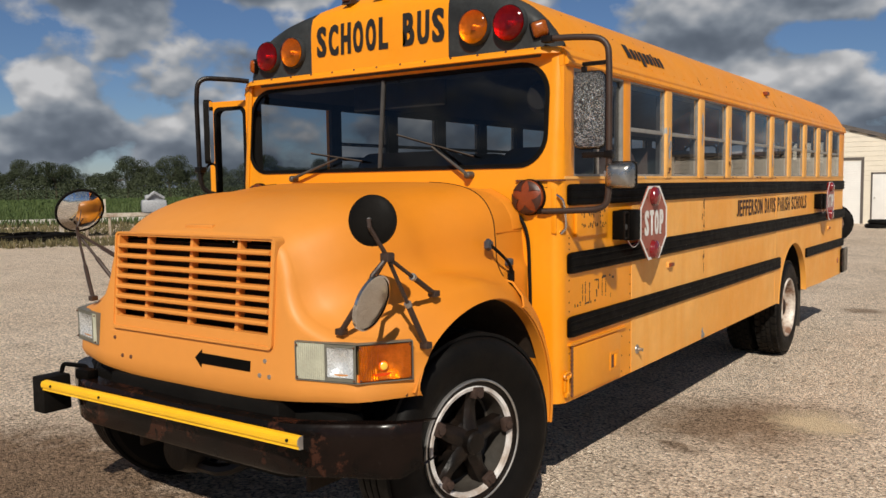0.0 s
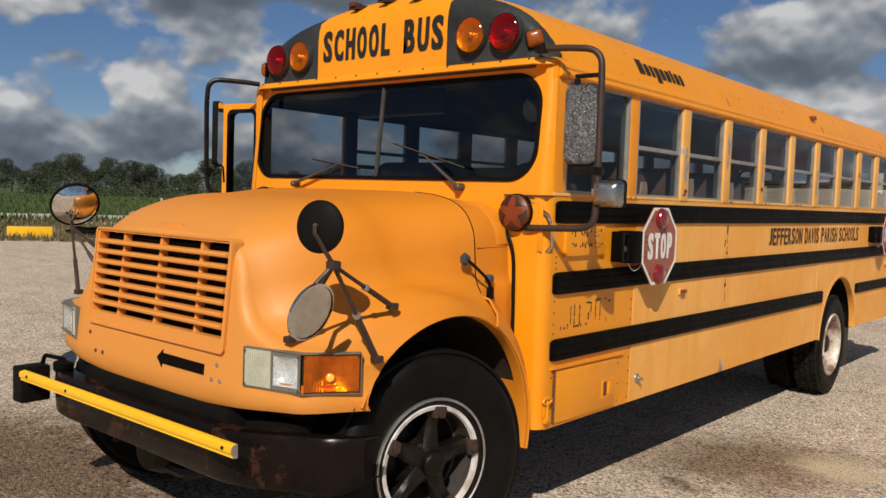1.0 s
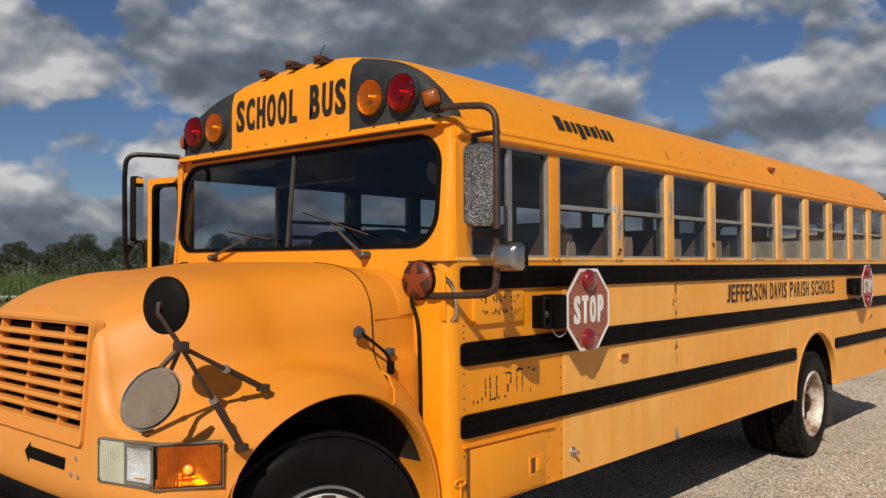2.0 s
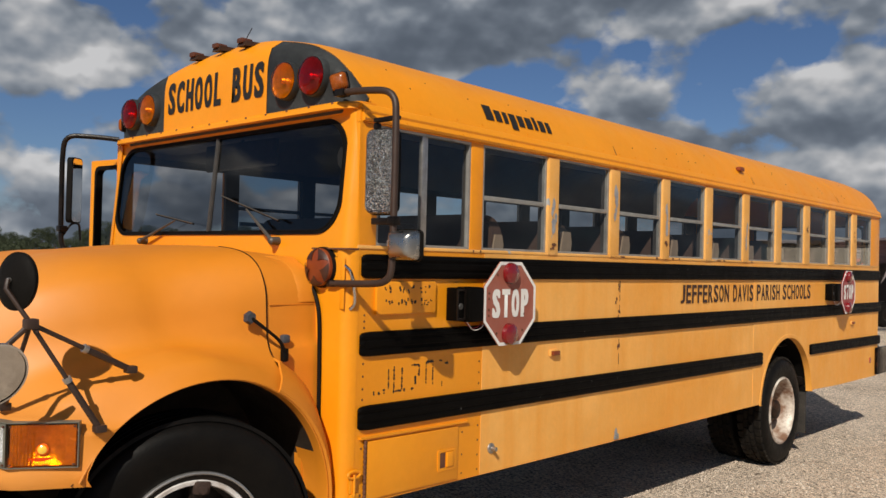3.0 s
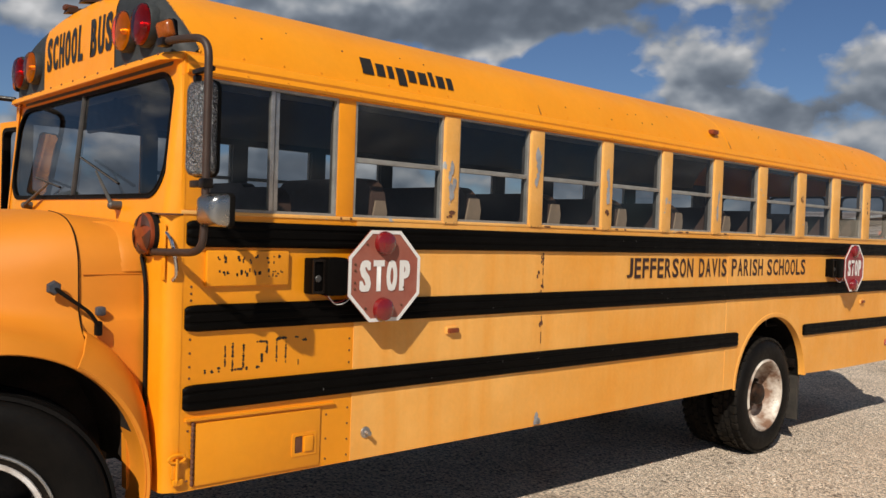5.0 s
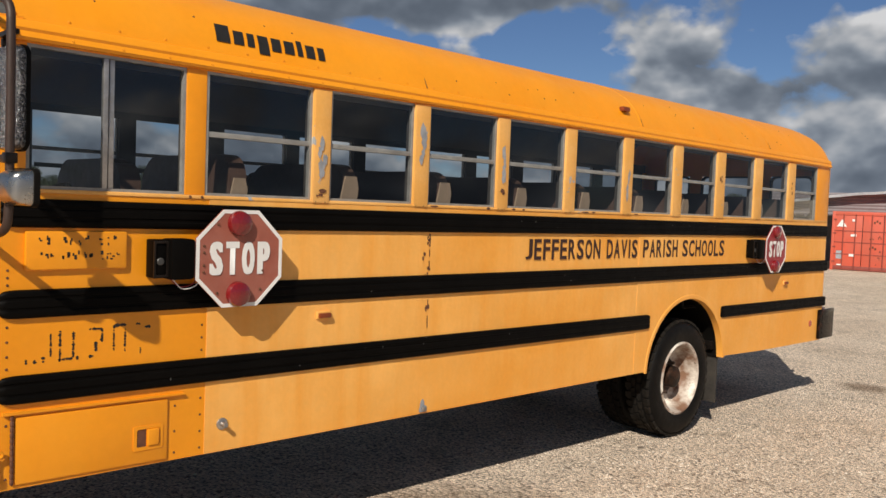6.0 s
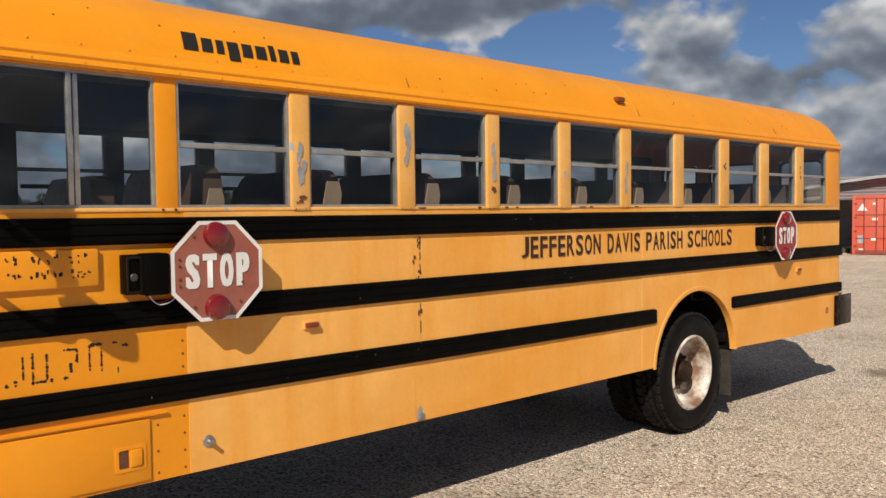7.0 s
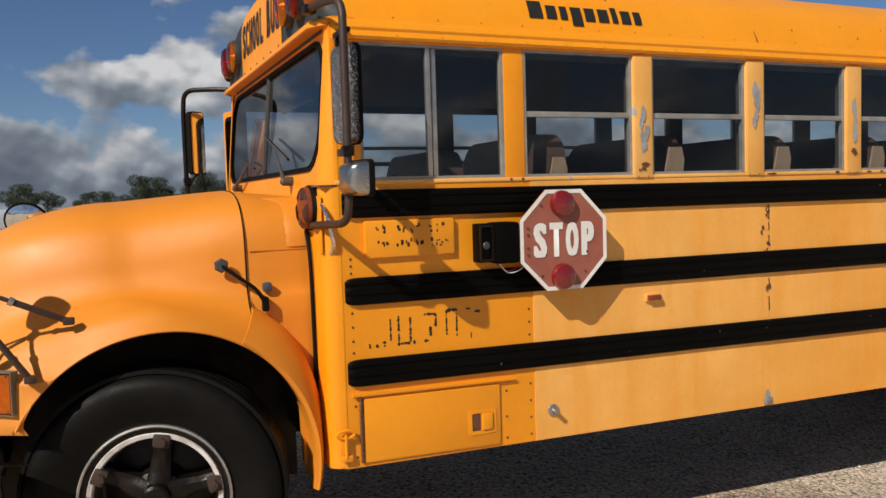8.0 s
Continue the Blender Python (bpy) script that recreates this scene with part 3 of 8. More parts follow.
def scatter_stones():
    """Loose stones on the lot, thickest where it is passed nearest."""
    rng = np.random.default_rng(5)
    base = [(1, 0, 0), (0, 1, 0), (-1, 0, 0), (0, -1, 0), (0, 0, 0.8), (0, 0, -0.5)]
    tris = [(0, 1, 4), (1, 2, 4), (2, 3, 4), (3, 0, 4), (1, 0, 5), (2, 1, 5), (3, 2, 5), (0, 3, 5)]
    zones = [(9000, 0.3, 4.2, -2.2, 6.5, 0.003, 0.010), (9000, 0.3, 5.5, 3.0, 14.0, 0.004, 0.011), (7000, -6.5, 0.8, -4.6, -0.4, 0.004, 0.012), (2500, -14, -1.5, -2, 10, 0.007, 0.015)]
    for name, tone in (("loose_stones", STONES_PALE), ("loose_stones", STONES_DARK)):
        co, faces = [], []
        for count, x0, x1, y0, y1, s0, s1 in zones:
            k = count // 2
            x, y = rng.uniform(x0, x1, k), rng.uniform(y0, y1, k)
            s = rng.uniform(s0, s1, k) * rng.choice([0.7, 1.0, 1.0, 1.6], k)
            a = rng.uniform(0, 6.28, k)
            for i in range(k):
                if any(math.hypot((x[i] - sx) / rx, (y[i] - sy) / ry) < 1.2 for sx, sy, rx, ry, *_ in STAINS):
                    continue
                c, d, z, q = math.cos(a[i]), math.sin(a[i]), ground_z(x[i], y[i]), s[i]
                j = len(co)
                for u, v, w in base:
                    u, v, w = u * q * 1.2, v * q * 0.85, w * q * 0.75
                    co.append((x[i] + c * u - d * v, y[i] + d * u + c * v, z + w))
                faces += [(j + p, j + r, j + t) for p, r, t in tris]
        me = bpy.data.meshes.new(name)
        me.from_pydata(co, [], faces)
        ob = finish_mesh(me, name, tone, smooth=0)
        tagged(ob, "loose crushed stones lying on the lot", "gravel", kind="stuff")


STONES_PALE = mat("pale_stone", (0.52, 0.44, 0.355), 0.9, vary=0.3, scale=3.0, second=(0.56, 0.49, 0.41), amount=0.8, spot=9)
STONES_DARK = mat("brown_stone", (0.40, 0.32, 0.245), 0.9, vary=0.35, scale=3.0, second=(0.44, 0.36, 0.28), amount=0.8, spot=9)
scatter_stones()


# ---- the bus ----
bus = empty("school_bus", "weathered yellow conventional school bus with black rub rails", "school bus")
W = 1.22  # half width
FRONT_AXLE, REAR_AXLE = (-0.742, 0.611), (5.53, 0.437)
ARCH_Y, ARCH_Z, ARCH_A, ARCH_B = 5.545, 0.53, 0.655, 0.612  # the opening over the rear wheel, an oval
WINDOWS = [(0.929, 1.53), (1.647, 2.243), (2.367, 2.965), (3.085, 3.683), (3.813, 4.414), (4.549, 5.155), (5.304, 5.899), (6.063, 6.654), (6.831, 7.422), (7.598, 8.19)]
SILL, HEAD, MID = 1.862, 2.442, 2.152
TAIL = 8.62


def skirt_z(y):
    return 0.636 - 0.0128 * y


def side_panel(s, y0, y1, z1, material, proud=0.0, arch=False, label=""):
    """A sheet of the body's side, its foot along the skirt, cut out over the rear wheel."""
    foot = [(y0, skirt_z(y0))]
    if arch:
        a0 = math.asin((skirt_z(ARCH_Y - ARCH_A) - ARCH_Z) / ARCH_B)
        foot += [(ARCH_Y + ARCH_A * math.cos(a), ARCH_Z + ARCH_B * math.sin(a)) for a in [math.pi - a0 - (math.pi - 2 * a0) * k / 36 for k in range(37)]]
    foot.append((y1, skirt_z(y1)))
    bm = bmesh.new()
    prism(bm, foot + [(y1, z1), (y0, z1)], lambda u, v, w: (s * (W + proud - w), u, v), 0.03)
    return part("side_panel", bm, material, bus, label)


def window_unit(s, y0, y1, split=True):
    """An aluminium sash window: frame, mid rail and two panes, or a slider's two panes side by side."""
    at = lambda u, v, w: (s * (W - 0.004 - w), u, v)
    bm = bmesh.new()
    f = 0.013
    ring_prism(bm, [(y0, SILL), (y1, SILL), (y1, HEAD), (y0, HEAD)], [(y0 + f, SILL + f), (y1 - f, SILL + f), (y1 - f, HEAD - f), (y0 + f, HEAD - f)], at, 0.026)
    frame_ob = part("window", bm, WINFRAME, bus, "aluminium-framed sash window")
    bm = bmesh.new()
    if split:
        box(bm, (s * (W - 0.008), y0 + f, MID - 0.014), (s * (W - 0.034), y1 - f, MID + 0.012), 0.003)
        part("meeting_rail", bm, WINFRAME, frame_ob)
        panes = [(y0 + f, SILL + f, y1 - f, MID - 0.014, 0.007), (y0 + f, MID + 0.012, y1 - f, HEAD - f, 0.012)]
    else:
        yc = y0 + 0.32
        for k, dy in ((0, 0.0), (1, 0.030)):
            bm2 = bmesh.new()
            box(bm2, (s * (W - 0.006 - 0.01 * k), yc + dy - 0.012, SILL + f), (s * (W - 0.03), yc + dy + 0.010, HEAD - f), 0.003)
            part("slider_stile", bm2, ALU, frame_ob)
        bm.free()
        panes = [(y0 + f, SILL + f, yc - 0.012, HEAD - f, 0.016), (yc + 0.04, SILL + f, y1 - f, HEAD - f, 0.024)]
    for a, b, c, d, w in panes:
        glass_sheet([(s * (W - w), a, b), (s * (W - w), c, b), (s * (W - w), c, d), (s * (W - w), a, d)], (s, 0, 0), GLASS, frame_ob)
    return frame_ob


def rub_rail(s, y0, y1, z0, z1, h=0.118, label=""):
    """A ribbed black rail along the side with rounded ends; it runs from height z0 to z1."""
    bm = bmesh.new()
    prof = [(0.0, -0.5), (0.0095, -0.485), (0.015, -0.45), (0.0173, -0.39), (0.0173, -0.27), (0.0129, -0.23), (0.0129, -0.15), (0.0173, -0.11), (0.0173, 0.11), (0.0129, 0.15), (0.0129, 0.23), (0.0173, 0.27), (0.0173, 0.39), (0.015, 0.45), (0.0095, 0.485), (0.0, 0.5)]
    steps = [0.0, 0.012, 0.03, 0.06] + [0.06 + (y1 - y0 - 0.12) * k / 8 for k in range(1, 9)] + [y1 - y0 - 0.03, y1 - y0 - 0.012, y1 - y0]
    rows = []
    for d in steps:
        e = min(d, y1 - y0 - d)
        k = 0.72 + 0.28 * math.sqrt(max(0.0, 1 - (1 - min(1, e / 0.06)) ** 2))
        q = 0.40 + 0.60 * math.sqrt(max(0.0, 1 - (1 - min(1, e / 0.03)) ** 2))
        zc = z0 + (z1 - z0) * d / (y1 - y0)
        rows.append([(s * (W + 0.003 + x * q), y0 + d, zc + v * h * k) for x, v in prof])
    made = sheet(bm, rows)
    for end in (made[0], made[-1]):
        bm.faces.new(end)
    return part("rub_rail", bm, BLACK, bus, label or "black steel rub rail", smooth=40)


def rivets(places, normal_x, r=0.0065, material=None, name="rivets"):
    """Low domed rivets."""
    co, faces = [], []
    for x, y, z in places:
        j = len(co)
        co.append((x + normal_x * r * 0.7, y, z))
        for k in range(6):
            a = k * math.pi / 3
            co.append((x, y + r * math.cos(a), z + r * math.sin(a)))
        faces += [(j, j + 1 + k, j + 1 + (k + 1) % 6) for k in range(6)]
    me = bpy.data.meshes.new(name)
    me.from_pydata(co, [], faces)
    return finish_mesh(me, name, material or YELLOW, bus, smooth=60, kind="stuff")


def build_sides():
    for s in (1, -1):
        cuts = [(0.02, 0.952, YELLOW, 0.0, False), (0.952, 2.352, FADED, 0.0022, False), (2.352, 4.70, FADED, 0.0, False), (4.70, 7.02, FADED, 0.0022, True), (7.02, TAIL - 0.10, FADED, 0.0, False)]
        for y0, y1, m, proud, arch in cuts:
            if s < 0 and y0 < 0.5:
                y0 = 0.90
            side_panel(s, y0, y1, 1.845, m, proud, arch)
        # the strip of wall under the sills, the pillars and the strip over the heads
        bm = bmesh.new()
        box(bm, (s * (W - 0.03), 0.02 if s > 0 else 0.90, 1.845), (s * (W + 0.006), TAIL - 0.10, SILL), 0.004)
        part("window_sill", bm, PILLAR, bus)
        bm = bmesh.new()
        box(bm, (s * (W - 0.03), 0.02, HEAD), (s * (W - 0.001), TAIL - 0.10, 2.505))
        part("header_panel", bm, YELLOW, bus)
        edges = [(0.02, 0.14), (0.825, 0.929)] + [(a[1], b[0]) for a, b in zip(WINDOWS, WINDOWS[1:])] + [(WINDOWS[-1][1], TAIL - 0.10)]
        if s < 0:
            edges[0] = (0.02, 0.10)
        for k, (y0, y1) in enumerate(edges):
            bm = bmesh.new()
            worn = 2 <= k < len(edges) - 1
            x = W + (0.008 if worn else 0.0)
            lower = SILL if s > 0 or k else skirt_z(0)
            box(bm, (s * (W - 0.045), y0, lower), (s * x, y1, HEAD), 0.006)
            if worn:  # a raised flat strip on each pillar
                box(bm, (s * (W + 0.004), y0 + 0.006, lower - 0.014), (s * (x + 0.003), y1 - 0.006, HEAD - 0.01), 0.003)
            part("window_pillar", bm, PILLAR if worn else YELLOW, bus, "pale worn yellow window pillar" if worn else "")
        if s > 0:
            window_unit(s, 0.14, 0.825, split=False)
        for y0, y1 in WINDOWS:
            window_unit(s, y0, y1)
        # the drip rail under the roof's edge, in two steps
        bm = bmesh.new()
        sheet_rows = []
        prof = [(W - 0.004, 2.447), (W + 0.018, 2.450), (W + 0.024, 2.462), (W + 0.012, 2.486), (W + 0.016, 2.498), (W + 0.010, 2.512), (W - 0.006, 2.532), (W - 0.03, 2.54), (W - 0.03, 2.447)]
        for y in (0.03, 2.35, 4.70, 7.02, TAIL - 0.10):
            sheet_rows.append([(s * x, y, z) for x, z in prof])
        made = sheet(bm, sheet_rows, close=True)
        bm.faces.new(made[0])
        bm.faces.new(made[-1])
        part("drip_rail", bm, YELLOW, bus, smooth=30)
        # rub rails
        y_first = 0.045 if s > 0 else 0.92
        rub_rail(s, y_first, TAIL - 0.08, 1.762, 1.745)
        rub_rail(s, y_first, TAIL - 0.02, 1.392, 1.362)
        rub_rail(s, y_first, 4.90, 1.043, 0.985)
        rub_rail(s, 6.12, TAIL - 0.03, 0.988, 0.962, 0.108)
        # arch trim over the rear wheel
        bm = bmesh.new()
        rows = []
        for k in range(45):
            a = math.pi * 0.985 - math.pi * 0.970 * k / 44
            rows.append([(s * (W + dx), ARCH_Y + (ARCH_A + g) * math.cos(a), ARCH_Z + (ARCH_B + g) * math.sin(a)) for g, dx in ((0.034, 0.003), (0.030, 0.007), (0.006, 0.009), (-0.004, 0.006), (-0.006, -0.05))])
        sheet(bm, rows)
        part("wheel_arch", bm, FADED, bus)
        # dark wheel housing
        bm = bmesh.new()
        rows = [[(s * x, ARCH_Y + (ARCH_A + 0.01) * math.cos(a), ARCH_Z + (ARCH_B + 0.01) * math.sin(a)) for x in (W - 0.032, 0.50)] for a in [math.pi * (0.99 - 0.98 * k / 24) for k in range(25)]]
        made = sheet(bm, rows)
        bm.faces.new([r[1] for r in made])
        part("wheel_housing", bm, RUBBER, bus)
    # lower folded edge of the skirt
    bm = bmesh.new()
    box(bm, (W - 0.05, 0.03, 0.0), (W - 0.002, 4.9, 0.012))
    for v in bm.verts:
        v.co.z += skirt_z(v.co.y) - 0.002
    part("skirt_flange", bm, FADED, bus)


build_sides()

ROOF = [(0.0, 3.022), (0.30, 3.004), (0.51, 2.966), (0.76, 2.905), (0.90, 2.852), (1.02, 2.785), (1.10, 2.712), (1.155, 2.630), (1.19, 2.560), (1.212, 2.505)]


def roof_section(steps=4):
    half = spline([(x, 0, z) for x, z in ROOF], steps)
    return [(-p.x, p.z) for p in reversed(half[1:])] + [(p.x, p.z) for p in half]


SECTION = roof_section()
EAVE = 2.505


def cap_y(z):
    """The front cap stands almost upright and rolls back to the roof."""
    return -0.012 + 0.10 * max(0.0, (z - 2.72) / 0.30) ** 3


def build_roof():
    stations = []
    for y, k in ((0.03, 0.955), (0.045, 0.975), (0.075, 0.993), (0.12, 1.0), (1.2, 1.0), (2.352, 1.0), (3.6, 1.0), (4.70, 1.0), (5.9, 1.0), (7.02, 1.0), (7.7, 1.0), (8.15, 1.0), (8.30, 0.996), (8.40, 0.982), (8.47, 0.958), (8.53, 0.915), (8.57, 0.85), (8.597, 0.76), (8.61, 0.62), (8.618, 0.45), (8.62, 0.22), (8.62, 0.03)):
        q = 1.0 if y < 8.52 else (1.12 + 0.10 * math.sqrt(max(0.0, 1 - ((y - 8.52) / 0.1005) ** 2))) / W
        stations.append([(x * q, y, EAVE + (z - EAVE) * k) for x, z in SECTION])
    brow = []
    for u in (0.0, 0.25, 0.5, 0.75):
        row = []
        for x, z in SECTION:
            top = z * 0.955 + EAVE * 0.045 + 0.002
            y = cap_y(top) + 0.046 + 0.04 * ease(abs(x), 1.06, 1.17) + 0.035 * ease(abs(x), 1.14, 1.21)
            row.append((x, y + (0.19 - y) * u, top + (z - top) * math.sin(u * math.pi / 2)))
        brow.append(row)
    stations = brow + stations[4:]
    stations.insert(4, [(x, 0.19, z) for x, z in SECTION])
    bm = bmesh.new()
    sheet(bm, stations)
    part("roof", bm, YELLOW, bus, "sun-faded yellow curved steel roof", smooth=50)
    bm = bmesh.new()
    sheet(bm, [[(x * 0.955, y, z - 0.055) for x, z in SECTION] for y in (0.06, 4.2, 8.1)])
    part("ceiling_lining", bm, CEILING, bus, smooth=50)
    # roof seams, where sheets lap
    for y in (4.70, 7.02):
        bm = bmesh.new()
        sheet(bm, [[(x * 1.0008, y + d, z + h) for x, z in SECTION] for d, h in ((-0.02, -0.001), (-0.018, 0.0018), (0.018, 0.0018), (0.02, -0.001))])
        part("roof_seam", bm, YELLOW, bus)


build_roof()


def roof_z(x, grow=0.0):
    for (a, za), (b, zb) in zip(SECTION, SECTION[1:]):
        if a <= x <= b:
            return za + (zb - za) * (x - a) / (b - a) + grow
    return EAVE


def screen_y(z):
    """How far the windscreen leans back at a height."""
    return 0.058 * max(0.0, z - 1.85) / 0.61


def build_front():
    """The face over and round the windscreen: black cap with a yellow name board, corner posts, visor lip."""
    low = 2.535
    for x0, x1, m, name in ((-1.186, -0.553, CAPBLACK, "front_cap"), (-0.553, 0.512, YELLOW, "name_board"), (0.512, 1.186, CAPBLACK, "front_cap")):
        bm = bmesh.new()
        n = 18
        rows = []
        for i in range(n + 1):
            x = x0 + (x1 - x0) * i / n
            top = max(low + 0.004, roof_z(x) * 0.955 + EAVE * 0.045 + 0.004)
            col = []
            for k in range(9):
                z = low + (top - low) * k / 8
                edge = max(0.0, 1 - (top - z) / 0.07)
                col.append((x, cap_y(z) + 0.05 * edge ** 2 + 0.04 * ease(abs(x), 1.06, 1.17) + 0.035 * ease(abs(x), 1.14, 1.21) - (0.003 if m is YELLOW else 0), z))
            rows.append(col)
        sheet(bm, rows)
        part(name, bm, m, bus, "weathered black front cap" if m is CAPBLACK else "yellow board over the windscreen", smooth=50)
    # visor lip
    bm = bmesh.new()
    prof = [(0.02, 2.545), (-0.022, 2.543), (-0.040, 2.530), (-0.044, 2.508), (-0.036, 2.504), (-0.028, 2.516), (0.075, 2.516), (0.075, 2.545)]
    rows = []
    for i in range(25):
        x = -1.205 + 2.41 * i / 24
        back = 0.055 * ease(abs(x), 1.10, 1.21)
        rows.append([(x, y + back, z) for y, z in prof])
    made = sheet(bm, rows, close=True)
    bm.faces.new(made[0])
    bm.faces.new(made[-1])
    part("visor_lip", bm, YELLOW, bus, smooth=30)
    # the pressed face with the hole for the windscreen
    hole = round_rect(-1.157, 1.915, 1.135, 2.475, 0.17, 8)
    outer = []
    for u, v in hole:
        # walk out to a rectangle, corner by corner
        a, b = (u - 0.0) / 1.14, (v - 2.195) / 0.28
        k = max(abs(a), abs(b))
        outer.append((max(-1.175, min(1.175, a / k * 1.175)), max(1.80, min(2.522, 2.195 + b / k * (0.327 if b > 0 else 0.395)))))
    bm = bmesh.new()
    ring_prism(bm, outer, hole, lambda u, v, w: (u, -0.03 + w + screen_y(v), v), 0.02)
    part("windscreen_surround", bm, YELLOW, bus)
    # the bulkhead under it
    bm = bmesh.new()
    box(bm, (-1.175, -0.03, 0.90), (1.175, -0.010, 1.80))
    part("bulkhead", bm, YELLOW, bus)
    # rounded corner posts from skirt to roof, a touch of the front face on each
    for s in (1, -1):
        bm = bmesh.new()
        rows = []
        for z in (0.640, 0.66, 1.2, 1.798, 1.802, 1.845, 1.848, 2.2, 2.505):
            rows.append([(s * x, y + (screen_y(z) * 0.9 if y < 0.01 else 0.0), z) for x, y in ((0.96 if z < 1.80 else 1.150, -0.038), (1.168, -0.038), (1.186, -0.034), (1.203, -0.022), (1.215, -0.002), (W + 0.001, 0.018), (W + 0.002, 0.035), (W - 0.02, 0.036))])
        sheet(bm, rows)
        thicken(bm, 0.004)
        part("corner_post", bm, YELLOW, bus, smooth=40)
    bm = bmesh.new()
    box(bm, (0.96, -0.046, 1.838), (W + 0.004, 0.03, 1.846), 0.003)
    part("post_seam", bm, RUST, bus)
    # windscreen: rubber, divider, two panes
    screen = new("windscreen")
    screen.parent = bus
    bm = bmesh.new()
    ring_prism(bm, round_rect(-1.162, 1.910, 1.140, 2.480, 0.175, 8), round_rect(-1.144, 1.928, 1.122, 2.462, 0.160, 8), lambda u, v, w: (u, -0.036 + w + screen_y(v), v), 0.02)
    part("rubber_seal", bm, RUBBER, screen)
    bm = bmesh.new()
    ring_prism(bm, round_rect(-1.145, 1.927, 1.123, 2.463, 0.162, 8), round_rect(-1.139, 1.933, 1.117, 2.457, 0.157, 8), lambda u, v, w: (u, -0.039 + w + screen_y(v), v), 0.008)
    part("seal_bead", bm, RUBBER, screen)
    bm = bmesh.new()
    box(bm, (-0.011, -0.040, 1.928), (0.011, -0.02, 2.462), 0.005)
    box(bm, (-0.006, -0.044, 1.928), (0.006, -0.03, 2.462), 0.003)
    for v in bm.verts:
        v.co.y += screen_y(v.co.z)
    part("centre_strip", bm, GREYRUBBER, screen)
    for x0, x1 in ((-1.147, -0.012), (0.012, 1.125)):
        glass_sheet([(x, -0.026 + screen_y(z), z) for x, z in ((x0, 1.925), (x1, 1.925), (x1, 2.465), (x0, 2.465))], (0, -1, 0), SHIELD, screen)
    # name board words
    for word, x0, x1 in (("SCHOOL", -0.503, 0.078), ("BUS", 0.186, 0.488)):
        painted_word(word, "name_lettering", x0, x1, 0.192, lambda u, v, w: (u, cap_y(2.640 + v) - 0.004 - w, 2.640 + v), LETTERBLACK, bus, "black capital letter of the name board", 0.20, 0.03, 0.006)


build_front()


def round_lamp(x, z, r, lens, tilt=0.0, y=-0.02, label=""):
    """A domed warning lamp in a black hooded ring."""
    m = Matrix.Translation((x, y + (cap_y(z) - 0.004 if z > 2.5 else 0), z)) @ Matrix.Rotation(radians(90), 4, "X") @ Matrix.Rotation(tilt, 4, "Y")
    bm = bmesh.new()
    spun(bm, [(r * 1.06, -0.03), (r * 1.06, 0.006), (r * 1.02, 0.013), (r * 0.98, 0.010), (r * 0.98, -0.02)], m, 36)
    ring = part("warning_lamp", bm, CAPBLACK if z > 2.5 else RUBBER, bus, label)
    bm = bmesh.new()
    lamp_shell(bm, m @ Matrix.Translation((0, 0, 0.008)), r, 0.036)
    part("lens", bm, lens, ring)
    if lens is not FLASHLENS:
        bm = bmesh.new()
        spun(bm, [(r * 0.99, 0.008), (r * 0.86, 0.001), (r * 0.62, -0.006), (r * 0.34, -0.011), (r * 0.16, -0.012), (r * 0.16, 0.012), (r * 0.08, 0.020), (0, 0.022)], m @ Matrix.Translation((0, 0, 0.006)), 28)
        part("reflector_bowl", bm, BOWL, ring, "bright reflector with a bulb in it", smooth=30)
    return ring


STARMASK = mat("star_mask_brown", (0.045, 0.014, 0.007), 0.5, vary=0.2, scale=15)
MARKERLENS = mat("marker_amber", (0.24, 0.055, 0.004), 0.25, vary=0.2, scale=20, spec=0.4)
BROWLENS = mat("rusty_lens", (0.085, 0.026, 0.012), 0.5, vary=0.25, scale=20)


